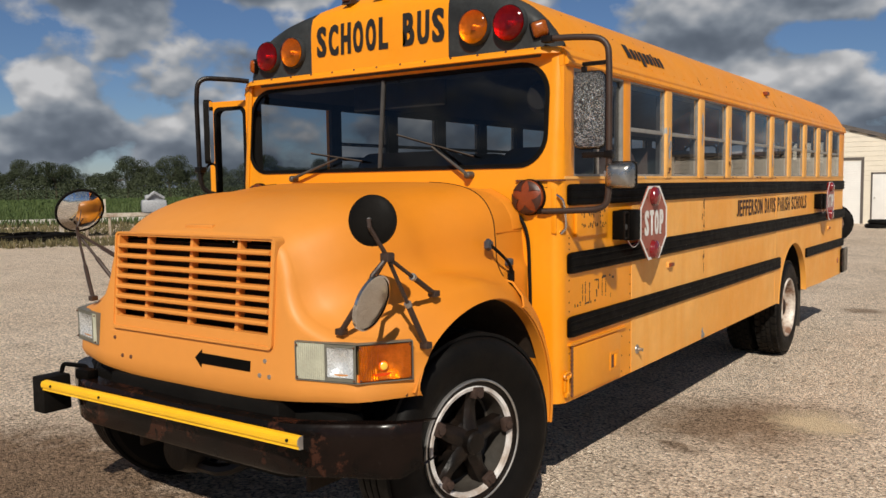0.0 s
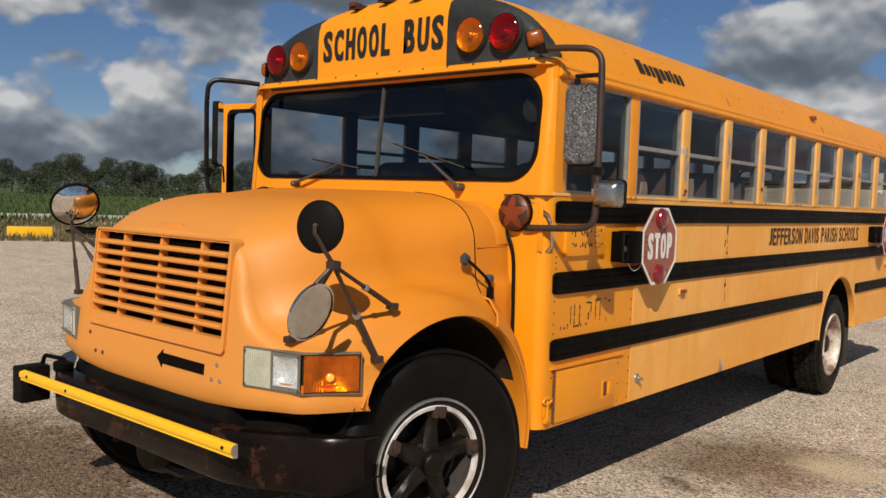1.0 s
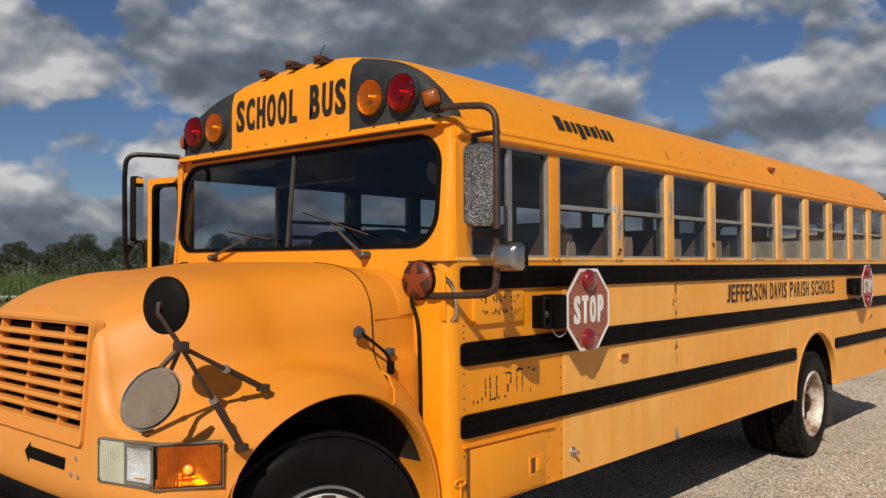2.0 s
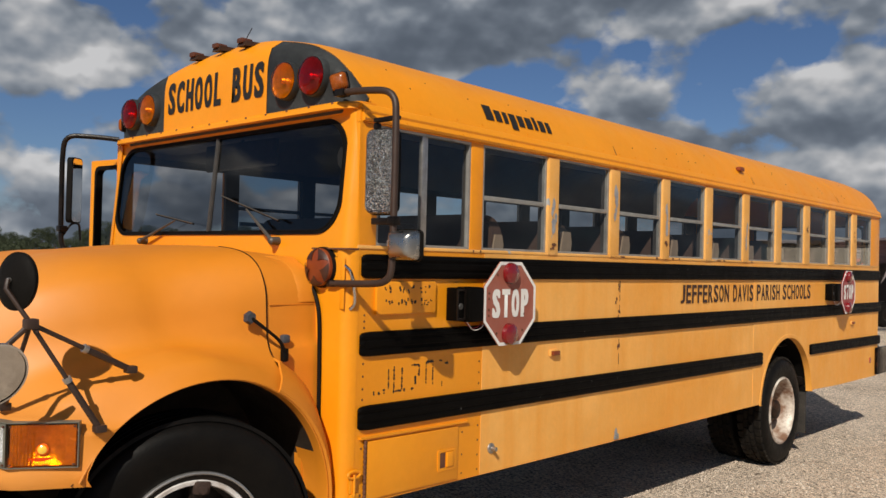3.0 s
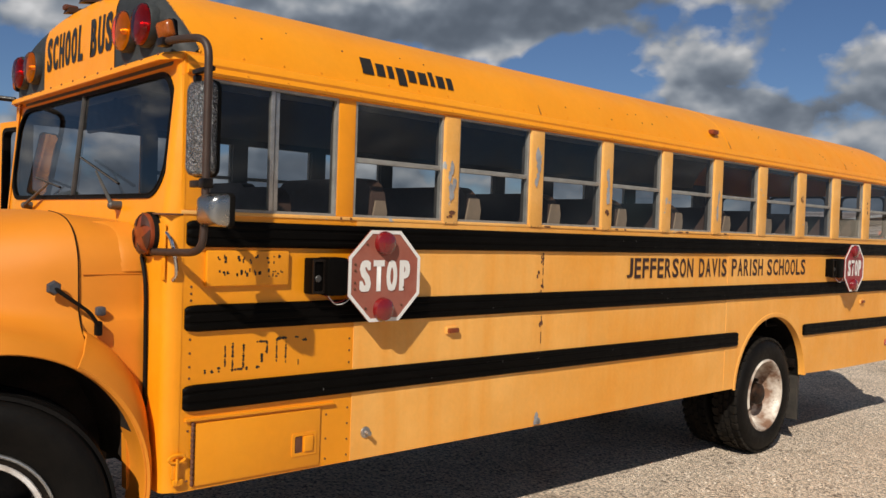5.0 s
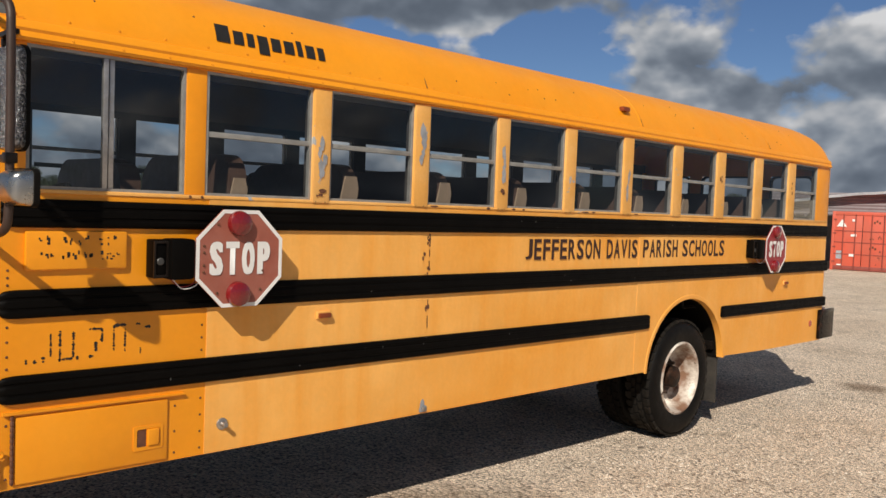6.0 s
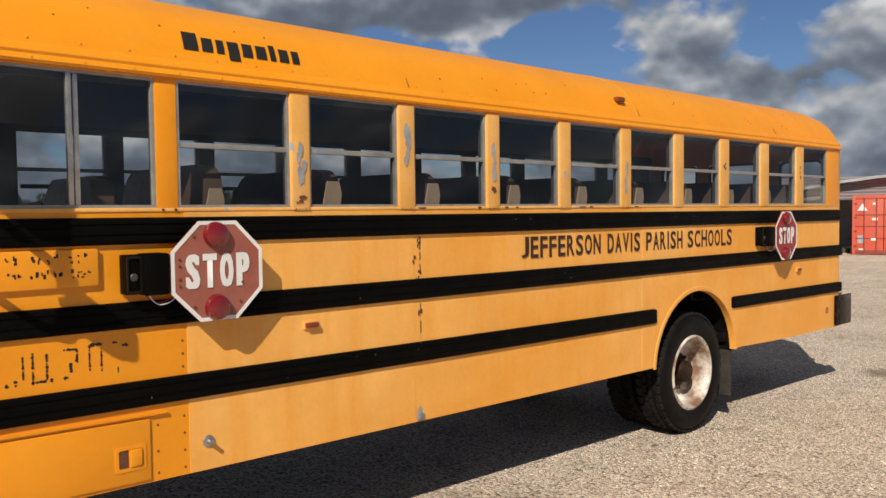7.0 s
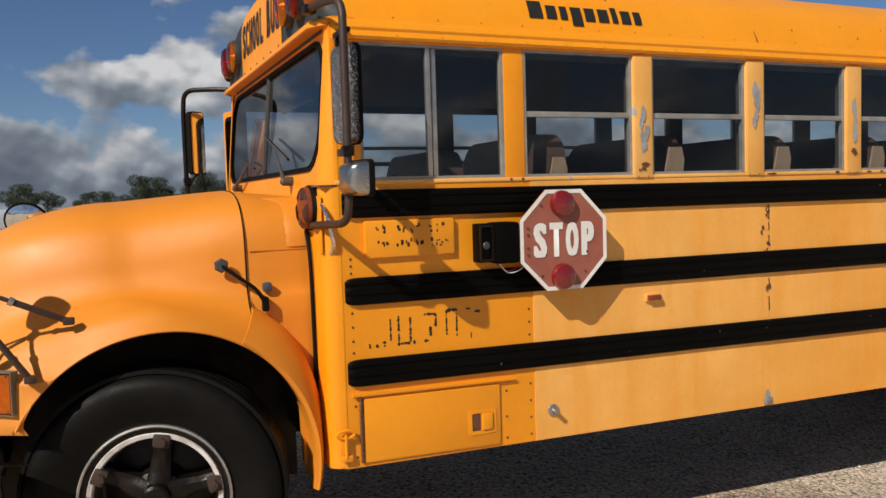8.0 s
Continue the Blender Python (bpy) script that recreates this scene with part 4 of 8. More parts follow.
def build_lamps():
    for s in (1, -1):
        round_lamp(s * 0.700, 2.690, 0.092, AMBERLENS, label="round amber warning lamp")
        round_lamp(s * 0.925, 2.685, 0.094, REDLENS, label="round red warning lamp")
        # corner marker lamp, set askew on the cap's shoulder: a dark shoe, a bright rim, a domed lens
        base = pose(s * 1.092, -0.008, 2.640, 90, s * -16, s * 34)
        bm = bmesh.new()
        box(bm, (-0.046, -0.046, -0.035), (0.046, 0.046, 0.004), 0.012, base)
        mk = part("corner_marker", bm, BLACK, bus, "amber corner marker lamp")
        bm = bmesh.new()
        ring_prism(bm, round_rect(-0.045, -0.045, 0.045, 0.045, 0.020, 4), round_rect(-0.040, -0.040, 0.040, 0.040, 0.016, 4), lambda u, v, w: base @ Vector((u, v, 0.002 + w)), 0.006)
        part("bezel", bm, DARKIRON, mk)
        bm = bmesh.new()
        made = sheet(bm, [[base @ Vector((u * k, v * k, h)) for u, v in round_rect(-0.042, -0.042, 0.042, 0.042, 0.018, 5)] for k, h in ((1.0, 0.004), (0.95, 0.016), (0.78, 0.025), (0.45, 0.030))], close=True)
        bm.faces.new(made[-1])
        part("lens", bm, MARKERLENS, mk, smooth=50)
        # big dull side lamp on the bulkhead, with its star-shaped mask
        ring = round_lamp(s * 1.045, 1.752, 0.092, FLASHLENS, y=-0.045, label="dull red round lamp with a star mask")
        bm = bmesh.new()
        for k in range(5):
            mid = math.pi / 2 + (k + 0.5) * 2 * math.pi / 5
            rows = []
            for q in range(6):
                f = 0.43 + 0.53 * q / 5
                dome = 0.053 + float(np.interp(f, (0.0, 0.45, 0.80, 0.97, 1.0), (0.037, 0.036, 0.0306, 0.018, 0.0)))
                rows.append([(s * 1.045 + 0.092 * f * math.cos(mid + d * 0.56 * q / 5), -dome - 0.005, 1.752 + 0.092 * f * math.sin(mid + d * 0.56 * q / 5)) for d in (-1.0, -0.5, 0.0, 0.5, 1.0)])
            sheet(bm, rows)
        bmesh.ops.remove_doubles(bm, verts=bm.verts, dist=0.0001)
        thicken(bm, 0.003)
        part("star_mask", bm, STARMASK, ring)
    # three marker lamps on the roof's brow
    for x in (-0.265, -0.020, 0.233):
        z = roof_z(x) - 0.030
        bm = bmesh.new()
        prism(bm, [(0.000, z - 0.030), (0.120, z - 0.012), (0.120, z + 0.006), (0.010, z)], lambda u, v, w: (x - 0.036 + w, u, v), 0.072)
        mk = part("brow_marker", bm, BROWNPIPE, bus, "small rusty brow marker lamp")
        bm = bmesh.new()
        box(bm, (x - 0.028, -0.010, z - 0.012), (x + 0.028, 0.062, z + 0.016), 0.010)
        part("lens", bm, BROWLENS, mk)
    bm = bmesh.new()
    tube(bm, [(0.115, 0.10, 3.01), (0.16, 0.12, 3.09)], 0.0025, 6)
    part("whip_aerial", bm, DARKIRON, bus)
    # side marker on the roof, and small ones on the flank
    for y, z, x in ((4.496, 2.660, 1.135),):
        bm = bmesh.new()
        box(bm, (x, y - 0.045, z - 0.016), (x + 0.045, y + 0.045, z + 0.020), 0.008)
        part("roof_marker", bm, FLASHLENS, bus, "small red roof marker lamp")
    for y, z in ((1.63, 1.252), (7.49, 1.208)):
        bm = bmesh.new()
        box(bm, (W, y - 0.045, z - 0.020), (W + 0.016, y + 0.045, z + 0.020), 0.005)
        mk = part("side_marker", bm, PILLAR, bus, "small red side marker lamp")
        bm = bmesh.new()
        box(bm, (W + 0.01, y - 0.038, z - 0.014), (W + 0.030, y + 0.038, z + 0.012), 0.006)
        part("lens", bm, FLASHLENS, mk)
    bm = bmesh.new()
    spun(bm, [(0, 0.006), (0.032, 0.006), (0.036, 0.0)], Matrix.Translation((W + 0.001, 8.22, 0.73)) @ Matrix.Rotation(radians(90), 4, "Y"), 20)
    part("side_reflector", bm, SIDERED, bus, "round red side reflector")


build_lamps()


# ---- hood, fenders, grille ----
def hood_profile(t):
    """Half cross-section at t from nose (0) to cowl (1): top centre down to the fender's lip."""
    nose = [(0.0, 1.668), (0.36, 1.660), (0.52, 1.642), (0.622, 1.598), (0.672, 1.500), (0.704, 1.385), (0.765, 1.290), (0.88, 1.240), (1.03, 1.208), (1.150, 1.110)]
    mid = [(0.0, 1.806), (0.44, 1.800), (0.66, 1.768), (0.795, 1.695), (0.860, 1.585), (0.893, 1.480), (0.945, 1.418), (1.04, 1.396), (1.140, 1.358), (1.195, 1.262)]
    rear = [(0.0, 1.845), (0.50, 1.842), (0.76, 1.822), (0.905, 1.765), (0.980, 1.660), (0.998, 1.530), (1.008, 1.425), (1.045, 1.352), (1.125, 1.270), (1.190, 1.130)]
    a, b, u = (nose, mid, t / 0.55) if t < 0.55 else (mid, rear, (t - 0.55) / 0.45)
    u = math.sin(u * math.pi / 2) if t < 0.55 else u * u * (3 - 2 * u) * 0.3 + u * 0.7
    return [(p[0] * (1 - u) + q[0] * u, p[1] * (1 - u) + q[1] * u) for p, q in zip(a, b)]


NOSE, COWL = -1.400, -0.325


def bend(d, e):
    return 0.0 if d < -e else d if d > e else (d + e) ** 2 / (4 * e)


def sweep(x):
    """How far the nose falls back towards its corners."""
    return 0.24 * bend(abs(x) - 0.70, 0.08) + 1.40 * bend(abs(x) - 1.0, 0.05)


def arch_z(y):
    d = 0.595 ** 2 - (y + 0.685) ** 2
    return 0.695 + math.sqrt(d) if d > 0 else 0.0


def hood_rows():
    rows = []
    for i in range(23):
        t = i / 22
        y = NOSE + (COWL - NOSE) * t
        half = spline([(x, 0, z) for x, z in hood_profile(t)], 4)
        row = []
        for p in half:
            yy = y + sweep(p.x) * (1 - t)
            row.append(Vector((p.x, yy, p.z)))
        # the front edge rolls down and in
        roll = max(0.0, 1 - t / 0.22) ** 2
        for p in row:
            p.z -= 0.034 * roll
            p.x -= 0.026 * roll * ease(p.x, 0.45, 0.62) * (1 - ease(p.x, 0.72, 0.80))
        # bring the lip on to the arch
        lip = row[-1]
        want = max(arch_z(lip.y), 0.93)
        for k in range(1, 9):
            w = 1 - (k - 1) / 8
            row[-k].z += (want - lip.z) * w ** 2 if k > 1 else 0
        row[-1].z = want
        rows.append(row)
    return rows


HOOD_ROWS = hood_rows()


def lip_x(y):
    """Half width of the hood's lower edge along the wheel opening."""
    run = sorted((r[-1].y, r[-1].x) for r in HOOD_ROWS)
    return float(np.interp(y, [a for a, _ in run], [b for _, b in run]))


def build_hood():
    both = [[Vector((-p.x, p.y, p.z)) for p in reversed(r[1:])] + list(r) for r in HOOD_ROWS]
    # nose: from the hood's front edge down to the valance, with the hole for the grille
    edge = [p.copy() for p in HOOD_ROWS[0]]
    cols = []

    def face_y(x, z):
        """The nose leans back a little and falls back towards its corners."""
        return -1.492 + 0.09 * (z - 1.0) + sweep(x)

    last_x = 0.0
    for k, top in enumerate(edge):
        ahead, behind = edge[min(k + 1, len(edge) - 1)], edge[max(k - 1, 0)]
        run = (ahead - behind).normalized()
        out = Vector((-run.z, 0, run.x)).normalized()
        inset = 0.052 if top.x < 0.9 else 0.052 - 0.022 * ease(top.x, 0.9, 1.1)
        x = max(last_x + 0.0004, top.x - out.x * inset) if k else 0.0
        last_x = x
        z = top.z - out.z * inset
        low = 0.885 + 0.05 * ease(x, 0.2, 1.15)
        zs = [low, low + 0.03, 0.99, 1.05, 1.13, 1.168]
        zs = [min(v, z - 0.004 * (6 - n)) for n, v in enumerate(zs)]
        zs += [zs[-1] + (z - zs[-1]) * n / 6 for n in range(1, 7)]
        col = [Vector((x, face_y(x, v) + (0.02 if v < low + 0.01 else 0.0), v)) for v in zs]
        base = col[-1]
        corner = base + out * inset * 0.75
        for u in (0.18, 0.36, 0.54, 0.72, 0.86):
            col.append((1 - u) ** 2 * base + 2 * u * (1 - u) * corner + u * u * top)
        col.append(top)
        cols.append(col)
    # the cheek between the lamp and the wheel opening
    cheek = []
    for v in cols[-1]:
        lip_y = -0.685 - math.sqrt(max(0.0, 0.595 ** 2 - (v.z - 0.695) ** 2))
        far = max(v.y + 0.001, lip_y)
        cheek.append([v.lerp(Vector((lip_x(far) + 0.001, far, v.z)), u) for u in (0.0, 0.5, 1.0)])
    bm = bmesh.new()
    sheet(bm, both)
    for s in (1, -1):
        sheet(bm, [[Vector((s * p.x, p.y, p.z)) for p in col] for col in cols])
        sheet(bm, [[Vector((s * p.x, p.y, p.z)) for p in row] for row in cheek])
    doomed = []
    for f in bm.faces:
        c = f.calc_center_median()
        if abs(c.x) < 0.556 and 1.14 < c.z < 1.59 and c.y < -1.42:
            doomed.append(f)
        elif 0.73 < abs(c.x) < 1.095 and 1.03 < c.z < 1.17:
            doomed.append(f)
    bmesh.ops.delete(bm, geom=doomed, context="FACES")
    bmesh.ops.remove_doubles(bm, verts=bm.verts, dist=0.0006)
    part("hood", bm, HOOD, bus, "chalky orange-yellow tilting fibreglass hood and nose", smooth=50)
    # fender lips: rolled edges along the front wheel openings and the tails behind the hood seam
    for s in (1, -1):
        bm = bmesh.new()
        rows = []
        for k in range(40):
            a = radians(154 - 167 * k / 39)
            y, z = -0.685 + 0.595 * math.cos(a), 0.695 + 0.595 * math.sin(a)
            n = Vector((0, math.cos(a), math.sin(a)))
            x = lip_x(y)
            rows.append([Vector((s * (x + dx), y, z)) + n * r for r, dx in ((0.006, -0.0045), (0.001, -0.0015), (-0.004, -0.003), (-0.006, -0.012), (-0.006, -0.06))])
        sheet(bm, rows)
        part("fender_lip", bm, HOOD, bus)
        bm = bmesh.new()
        rows = []
        for k in range(18):
            a = radians(60 - 73 * k / 17)
            w = 0.120 - 0.098 * ease(k / 17, 0.1, 0.9)
            n = Vector((0, math.cos(a), math.sin(a)))
            c = Vector((0, -0.685, 0.695))
            rows.append([c + n * r + Vector((s * x, 0, 0)) for r, x in ((0.595, 1.196), (0.607, 1.202), (0.613 + w * 0.4, 1.178), (0.613 + w, 1.10), (0.613 + w * 1.15, 1.02))])
        sheet(bm, rows)
        thicken(bm, 0.01)
        part("fender_tail", bm, HOOD, bus)
        # inner wheel well
        bm = bmesh.new()
        rows = []
        for k in range(21):
            a = radians(2 + 154 * k / 20)
            y, z = -0.685 + 0.603 * math.cos(a), 0.695 + 0.603 * math.sin(a)
            rows.append([(s * x, y, z) for x in (lip_x(y) - 0.035, 0.62)])
        sheet(bm, rows)
        part("wheel_well", bm, WELLDUST, bus, "dusty black wheel well")
        bm = bmesh.new()  # the painted inside of the fender behind the wheel, cut off at the shadow's edge
        rows = []
        for k in range(13):
            a = radians(-11 + 31 * k / 12)
            y, z = -0.685 + 0.5975 * math.cos(a), 0.695 + 0.5975 * math.sin(a)
            rows.append([(s * (lip_x(y) - x), y, z) for x in (0.030, 0.12, 0.21)])
        sheet(bm, rows)
        part("fender_inside_sunlit", bm, HOOD, bus)
        bm = bmesh.new()
        box(bm, (s * 0.60, -1.33, 0.45), (s * 0.63, -0.05, 1.32), 0.01)
        part("engine_side", bm, WELLDUST, bus)
        # yellow step behind the wheel
        bm = bmesh.new()
        prism(bm, [(-0.10, 0.62), (-0.05, 0.62), (-0.05, 0.98), (-0.08, 1.0), (-0.11, 0.96)], lambda u, v, w: (s * (1.000 - w), u, v), 0.05)
        part("kick_plate", bm, HOOD, bus)
    # cowl between hood seam and windscreen
    rear = HOOD_ROWS[-1]
    prof = [(p.x, p.z) for p in rear if p.z > 1.36]
    prof += [(1.028, 1.28), (1.035, 1.10), (1.035, 0.86)]
    rows = []
    for y, grow in ((COWL + 0.004, -0.028), (COWL + 0.008, -0.006), (COWL + 0.02, -0.004), (-0.20, 0.0), (-0.035, 0.0)):
        half = [Vector((x + grow * min(1, x), y, z + grow * (1 - min(1, x)) - 0.10 * ease(y, -0.25, -0.03) * ease(1 - x, 0.1, 0.6) * 0)) for x, z in prof]
        for p in half:
            p.z -= 0.030 * ease(p.y, -0.30, -0.10) * ease(p.z, 1.6, 1.8)
            p.z = max(p.z, 0.695 + math.sqrt(max(0.0, 0.622 ** 2 - (p.y + 0.685) ** 2)))
        rows.append([Vector((-p.x, p.y, p.z)) for p in reversed(half[1:])] + half)
    bm = bmesh.new()
    sheet(bm, rows)
    part("cowl", bm, HOOD, bus, smooth=50)
    for s in (1, -1):
        # bulge under the windscreen corner, black gasket, fold line
        bm = bmesh.new()
        rows = []
        for y, k in ((-0.20, 0.0), (-0.18, 0.7), (-0.12, 1.0), (-0.04, 1.0)):
            rows.append([(s * (0.80 + 0.16 * u + 0.075 * k * math.sin(u * 2.6)), y, 1.80 - 0.215 * u + 0.02 * k * math.sin(u * 3.1)) for u in [j / 8 for j in range(9)]])
        sheet(bm, rows)
        part("cowl_bulge", bm, HOOD, bus, smooth=60)
        bm = bmesh.new()
        tube(bm, spline([(s * 0.62, -0.052, 1.80), (s * 0.80, -0.052, 1.765), (s * 0.95, -0.052, 1.685), (s * 1.032, -0.052, 1.56), (s * 1.048, -0.05, 1.33), (s * 1.053, -0.05, 0.98), (s * 1.06, -0.06, 0.80)], 6), 0.010, 6)
        part("gasket", bm, RUBBER, bus, "black rubber gasket strip")
        bm = bmesh.new()
        box(bm, (s * 0.985, COWL + 0.02, 1.573), (s * 0.9975, -0.05, 1.577))
        part("fold_line", bm, HOOD, bus)
        # black tube drawn along the seam for the shade in the open gap
        bm = bmesh.new()
        tube(bm, [Vector((s * p.x, COWL + 0.003, p.z)) + Vector((s * 0.001, 0, 0.001)) for p in rear if p.z > 1.35 and p.x > 0.5], 0.0026, 5)
        part("hood_gap", bm, RUBBER, bus)
        # rubber hood latch
        bm = bmesh.new()
        c = Vector((s * 1.012, -0.428, 1.522))
        spun(bm, [(0.030, 0), (0.032, 0.012), (0.024, 0.026), (0, 0.029)], Matrix.Translation(c) @ Matrix.Rotation(radians(90 * s), 4, "Y"), 6)
        latch_ob = part("hood_latch", bm, LATCHRUBBER, bus, "faded blue-grey rubber hood latch")
        bm = bmesh.new()
        tube(bm, spline([c + Vector((s * 0.02, 0, 0)), (s * 1.055, -0.37, 1.475), (s * 1.065, -0.30, 1.42), (s * 1.062, -0.262, 1.365)], 5), [0.0075 + 0.004 * abs(k / 15 - 0.5) for k in range(16)], 8)
        part("strap", bm, RUBBER, latch_ob)
        bm = bmesh.new()
        box(bm, (s * 1.036, -0.270, 1.318), (s * 1.068, -0.242, 1.380), 0.008, None)
        part("strap_end", bm, RUBBER, latch_ob)
        bm = bmesh.new()
        box(bm, (s * 1.015, -0.262, 1.400), (s * 1.052, -0.222, 1.440), 0.012)
        part("bracket", bm, LATCHRUBBER, latch_ob)
    # badge on the hood's brow
    bm = bmesh.new()
    box(bm, (-0.10, -1.395, 1.630), (0.10, -1.35, 1.652), 0.008)
    part("hood_badge", bm, HOOD, bus)


build_hood()


def build_grille():
    gy = lambda z: -1.492 + 0.09 * (z - 1.0)
    bm = bmesh.new()
    ring_prism(bm, round_rect(-0.578, 1.124, 0.578, 1.608, 0.020, 3), round_rect(-0.550, 1.184, 0.550, 1.590, 0.006, 3), lambda u, v, w: (u, gy(v) - 0.008 + w, v), 0.05)
    ring_prism(bm, round_rect(-0.580, 1.122, 0.580, 1.609, 0.024, 3), round_rect(-0.568, 1.136, 0.568, 1.600, 0.016, 3), lambda u, v, w: (u, gy(v) - 0.015 + w, v), 0.02)
    grille = part("grille", bm, HOOD, bus, "yellow grille with horizontal louvres")
    pitch = (1.592 - 1.184) / 8
    for k in range(1, 8):
        z = 1.592 - pitch * k
        bm = bmesh.new()
        prism(bm, [(-0.016, -0.012), (-0.021, -0.008), (-0.022, 0.001), (-0.016, 0.008), (0.030, 0.009), (0.034, 0.000)], lambda u, v, w: (-0.55 + w, gy(z) + u, z + v), 1.10)
        part("slat", bm, HOOD, grille, smooth=30)
    for x in (-0.33, 0.0, 0.33):
        bm = bmesh.new()
        for k in range(8):
            z0 = 1.592 - pitch * (k + 1)
            prism(bm, [(-0.012, 0), (0.012, 0), (0.008, pitch), (-0.008, pitch)], lambda u, v, w: (x + u, gy(z0 + v) + 0.006 + w, z0 + v), 0.035)
        part("mullion", bm, HOOD, grille)
    bm = bmesh.new()
    box(bm, (-0.57, -1.40, 0.80), (0.57, -1.36, 1.57), 0.01)
    part("radiator", bm, RUBBER, bus, "dark radiator behind the grille")
    # arrow and bolts under it
    bm = bmesh.new()
    prism(bm, [(0.066, 1.037), (0.112, 1.078), (0.112, 1.062), (0.44, 1.060), (0.44, 1.014), (0.112, 1.014), (0.112, 0.996)], lambda u, v, w: (u, gy(v) - 0.004 + w, v), 0.003)
    part("arrow_mark", bm, BLACK, bus, "black arrow pointing to the crossing arm")
    for x, z in ((-0.50, 0.985), (-0.43, 0.985), (0.50, 1.005), (0.56, 1.005), (0.53, 1.07), (-0.57, 1.07)):
        bm = bmesh.new()
        spun(bm, [(0.011, 0), (0.010, 0.005), (0, 0.007)], Matrix.Translation((x, gy(z) + 0.001, z)) @ Matrix.Rotation(radians(90), 4, "X"), 8)
        part("bolt", bm, RUST if x < 0 else ALU, bus)


build_grille()


def build_headlights():
    """Lamps that wrap the nose's corners: a flat clear part in front, an amber part turned back."""
    a, b, c = Vector((0.718, -1.488, 0)), Vector((1.0, -1.420, 0)), Vector((1.138, -1.223, 0))
    clear_len, amber_len = (b - a).length, (c - b).length
    total = clear_len + amber_len
    z0, z1 = 1.015, 1.180
    for s in (1, -1):

        def at(u, v, w):
            if u <= clear_len:
                d = (b - a).normalized()
                p = a + d * u
            else:
                d = (c - b).normalized()
                p = b + d * (u - clear_len)
            k = bend(u - clear_len + 0.03, 0.03) / 0.06 if abs(u - clear_len) < 0.03 else float(u > clear_len)
            d = (b - a).normalized().lerp((c - b).normalized(), min(1.0, k)).normalized()
            p = p + Vector((d.y, -d.x, 0)) * w
            return Vector((s * p.x, p.y, v))

        ribbed = 0.49 if s > 0 else 0.20  # how much of the clear part is ribbed

        def border(inset):
            us = [inset + (total - 2 * inset) * k / 20 for k in range(21)] + [clear_len]
            us = sorted(us)
            return [(u, z0 + inset) for u in us] + [(u, z1 - inset) for u in reversed(us)]

        bm = bmesh.new()
        ring_prism(bm, border(0.0), border(0.0035), lambda u, v, w: at(u, v, w - 0.034), 0.040)
        lamp = part("headlight", bm, LAMPEDGE, bus, "rectangular headlight beside an amber turn lamp")
        bm = bmesh.new()
        sheet(bm, [[at(0.004 + (total - 0.008) * k / 20, v, -0.034) for v in (z0 + 0.004, z1 - 0.004)] for k in range(21)])
        part("back_plate", bm, LAMPEDGE, lamp)
        # ribbed clear cover, sealed beam, amber lens
        bm = bmesh.new()
        rows = []
        for k in range(29):
            u = 0.006 + (clear_len * ribbed - 0.006) * k / 28
            rows.append([at(u, z0 + 0.006 + (z1 - z0 - 0.012) * j, 0.003 + (0.0022 if k % 2 else 0)) for j in (0, 1)])
        sheet(bm, rows)
        part("ribbed_cover", bm, CLEARLENS, lamp, "ribbed clear plastic cover", smooth=15)
        bm = bmesh.new()
        u0, u1 = clear_len * ribbed, clear_len - 0.008
        ring_prism(bm, [(u0, z0 + 0.006), (u1 + 0.004, z0 + 0.006), (u1 + 0.004, z1 - 0.006), (u0, z1 - 0.006)], [(u0 + 0.010, z0 + 0.022), (u1 - 0.008, z0 + 0.022), (u1 - 0.008, z1 - 0.018), (u0 + 0.010, z1 - 0.018)], lambda u, v, w: at(u, v, w - 0.006), 0.013)
        part("beam_surround", bm, LAMPEDGE, lamp)
        bm = bmesh.new()
        rows = []
        for k in range(15):
            f = k / 14
            rows.append([at(u0 + 0.008 + (u1 - u0 - 0.014) * f, z0 + 0.018 + (z1 - z0 - 0.034) * j / 14, 0.004 - 0.030 * (1 - (2 * f - 1) ** 2) * (1 - (2 * j / 14 - 1) ** 2)) for j in range(15)])
        sheet(bm, rows)
        part("reflector", bm, BEAM, lamp, "bright reflector bowl", smooth=60)
        bm = bmesh.new()
        sheet(bm, [[at(u0 + 0.008 + (u1 - u0 - 0.014) * k / 10, v, 0.010 + (0.0015 if k % 2 else 0)) for v in (z0 + 0.020, z1 - 0.016)] for k in range(11)])
        cover = part("beam_glass", bm, GLASS, lamp, smooth=60)
        cover.visible_shadow = False
        # amber: a ribbed inner third, a round optic with its bulb, a plain flat end
        bm = bmesh.new()
        rows = []
        n = 48
        for k in range(n + 1):
            f = k / n
            col = []
            for j in range(17):
                g = j / 16
                w = 0.005
                if f < 0.36:
                    w += 0.0024 * (k % 2)
                r = math.hypot((f - 0.50) * amber_len, (g - 0.48) * (z1 - z0)) / 0.075
                if f >= 0.36 and r < 1:
                    w -= 0.010 * (1 - r * r)
                col.append(at(clear_len + 0.004 + (amber_len - 0.010) * f, z0 + 0.006 + (z1 - z0 - 0.012) * g, w))
            rows.append(col)
        sheet(bm, rows)
        part("turn_lens", bm, AMBERLENS, lamp, "amber turn-signal lens", smooth=30)
        bm = bmesh.new()
        rows = []
        for k in range(41):
            f = k / 40
            ripple = 0.0035 * (k % 2) if f < 0.36 else 0.0
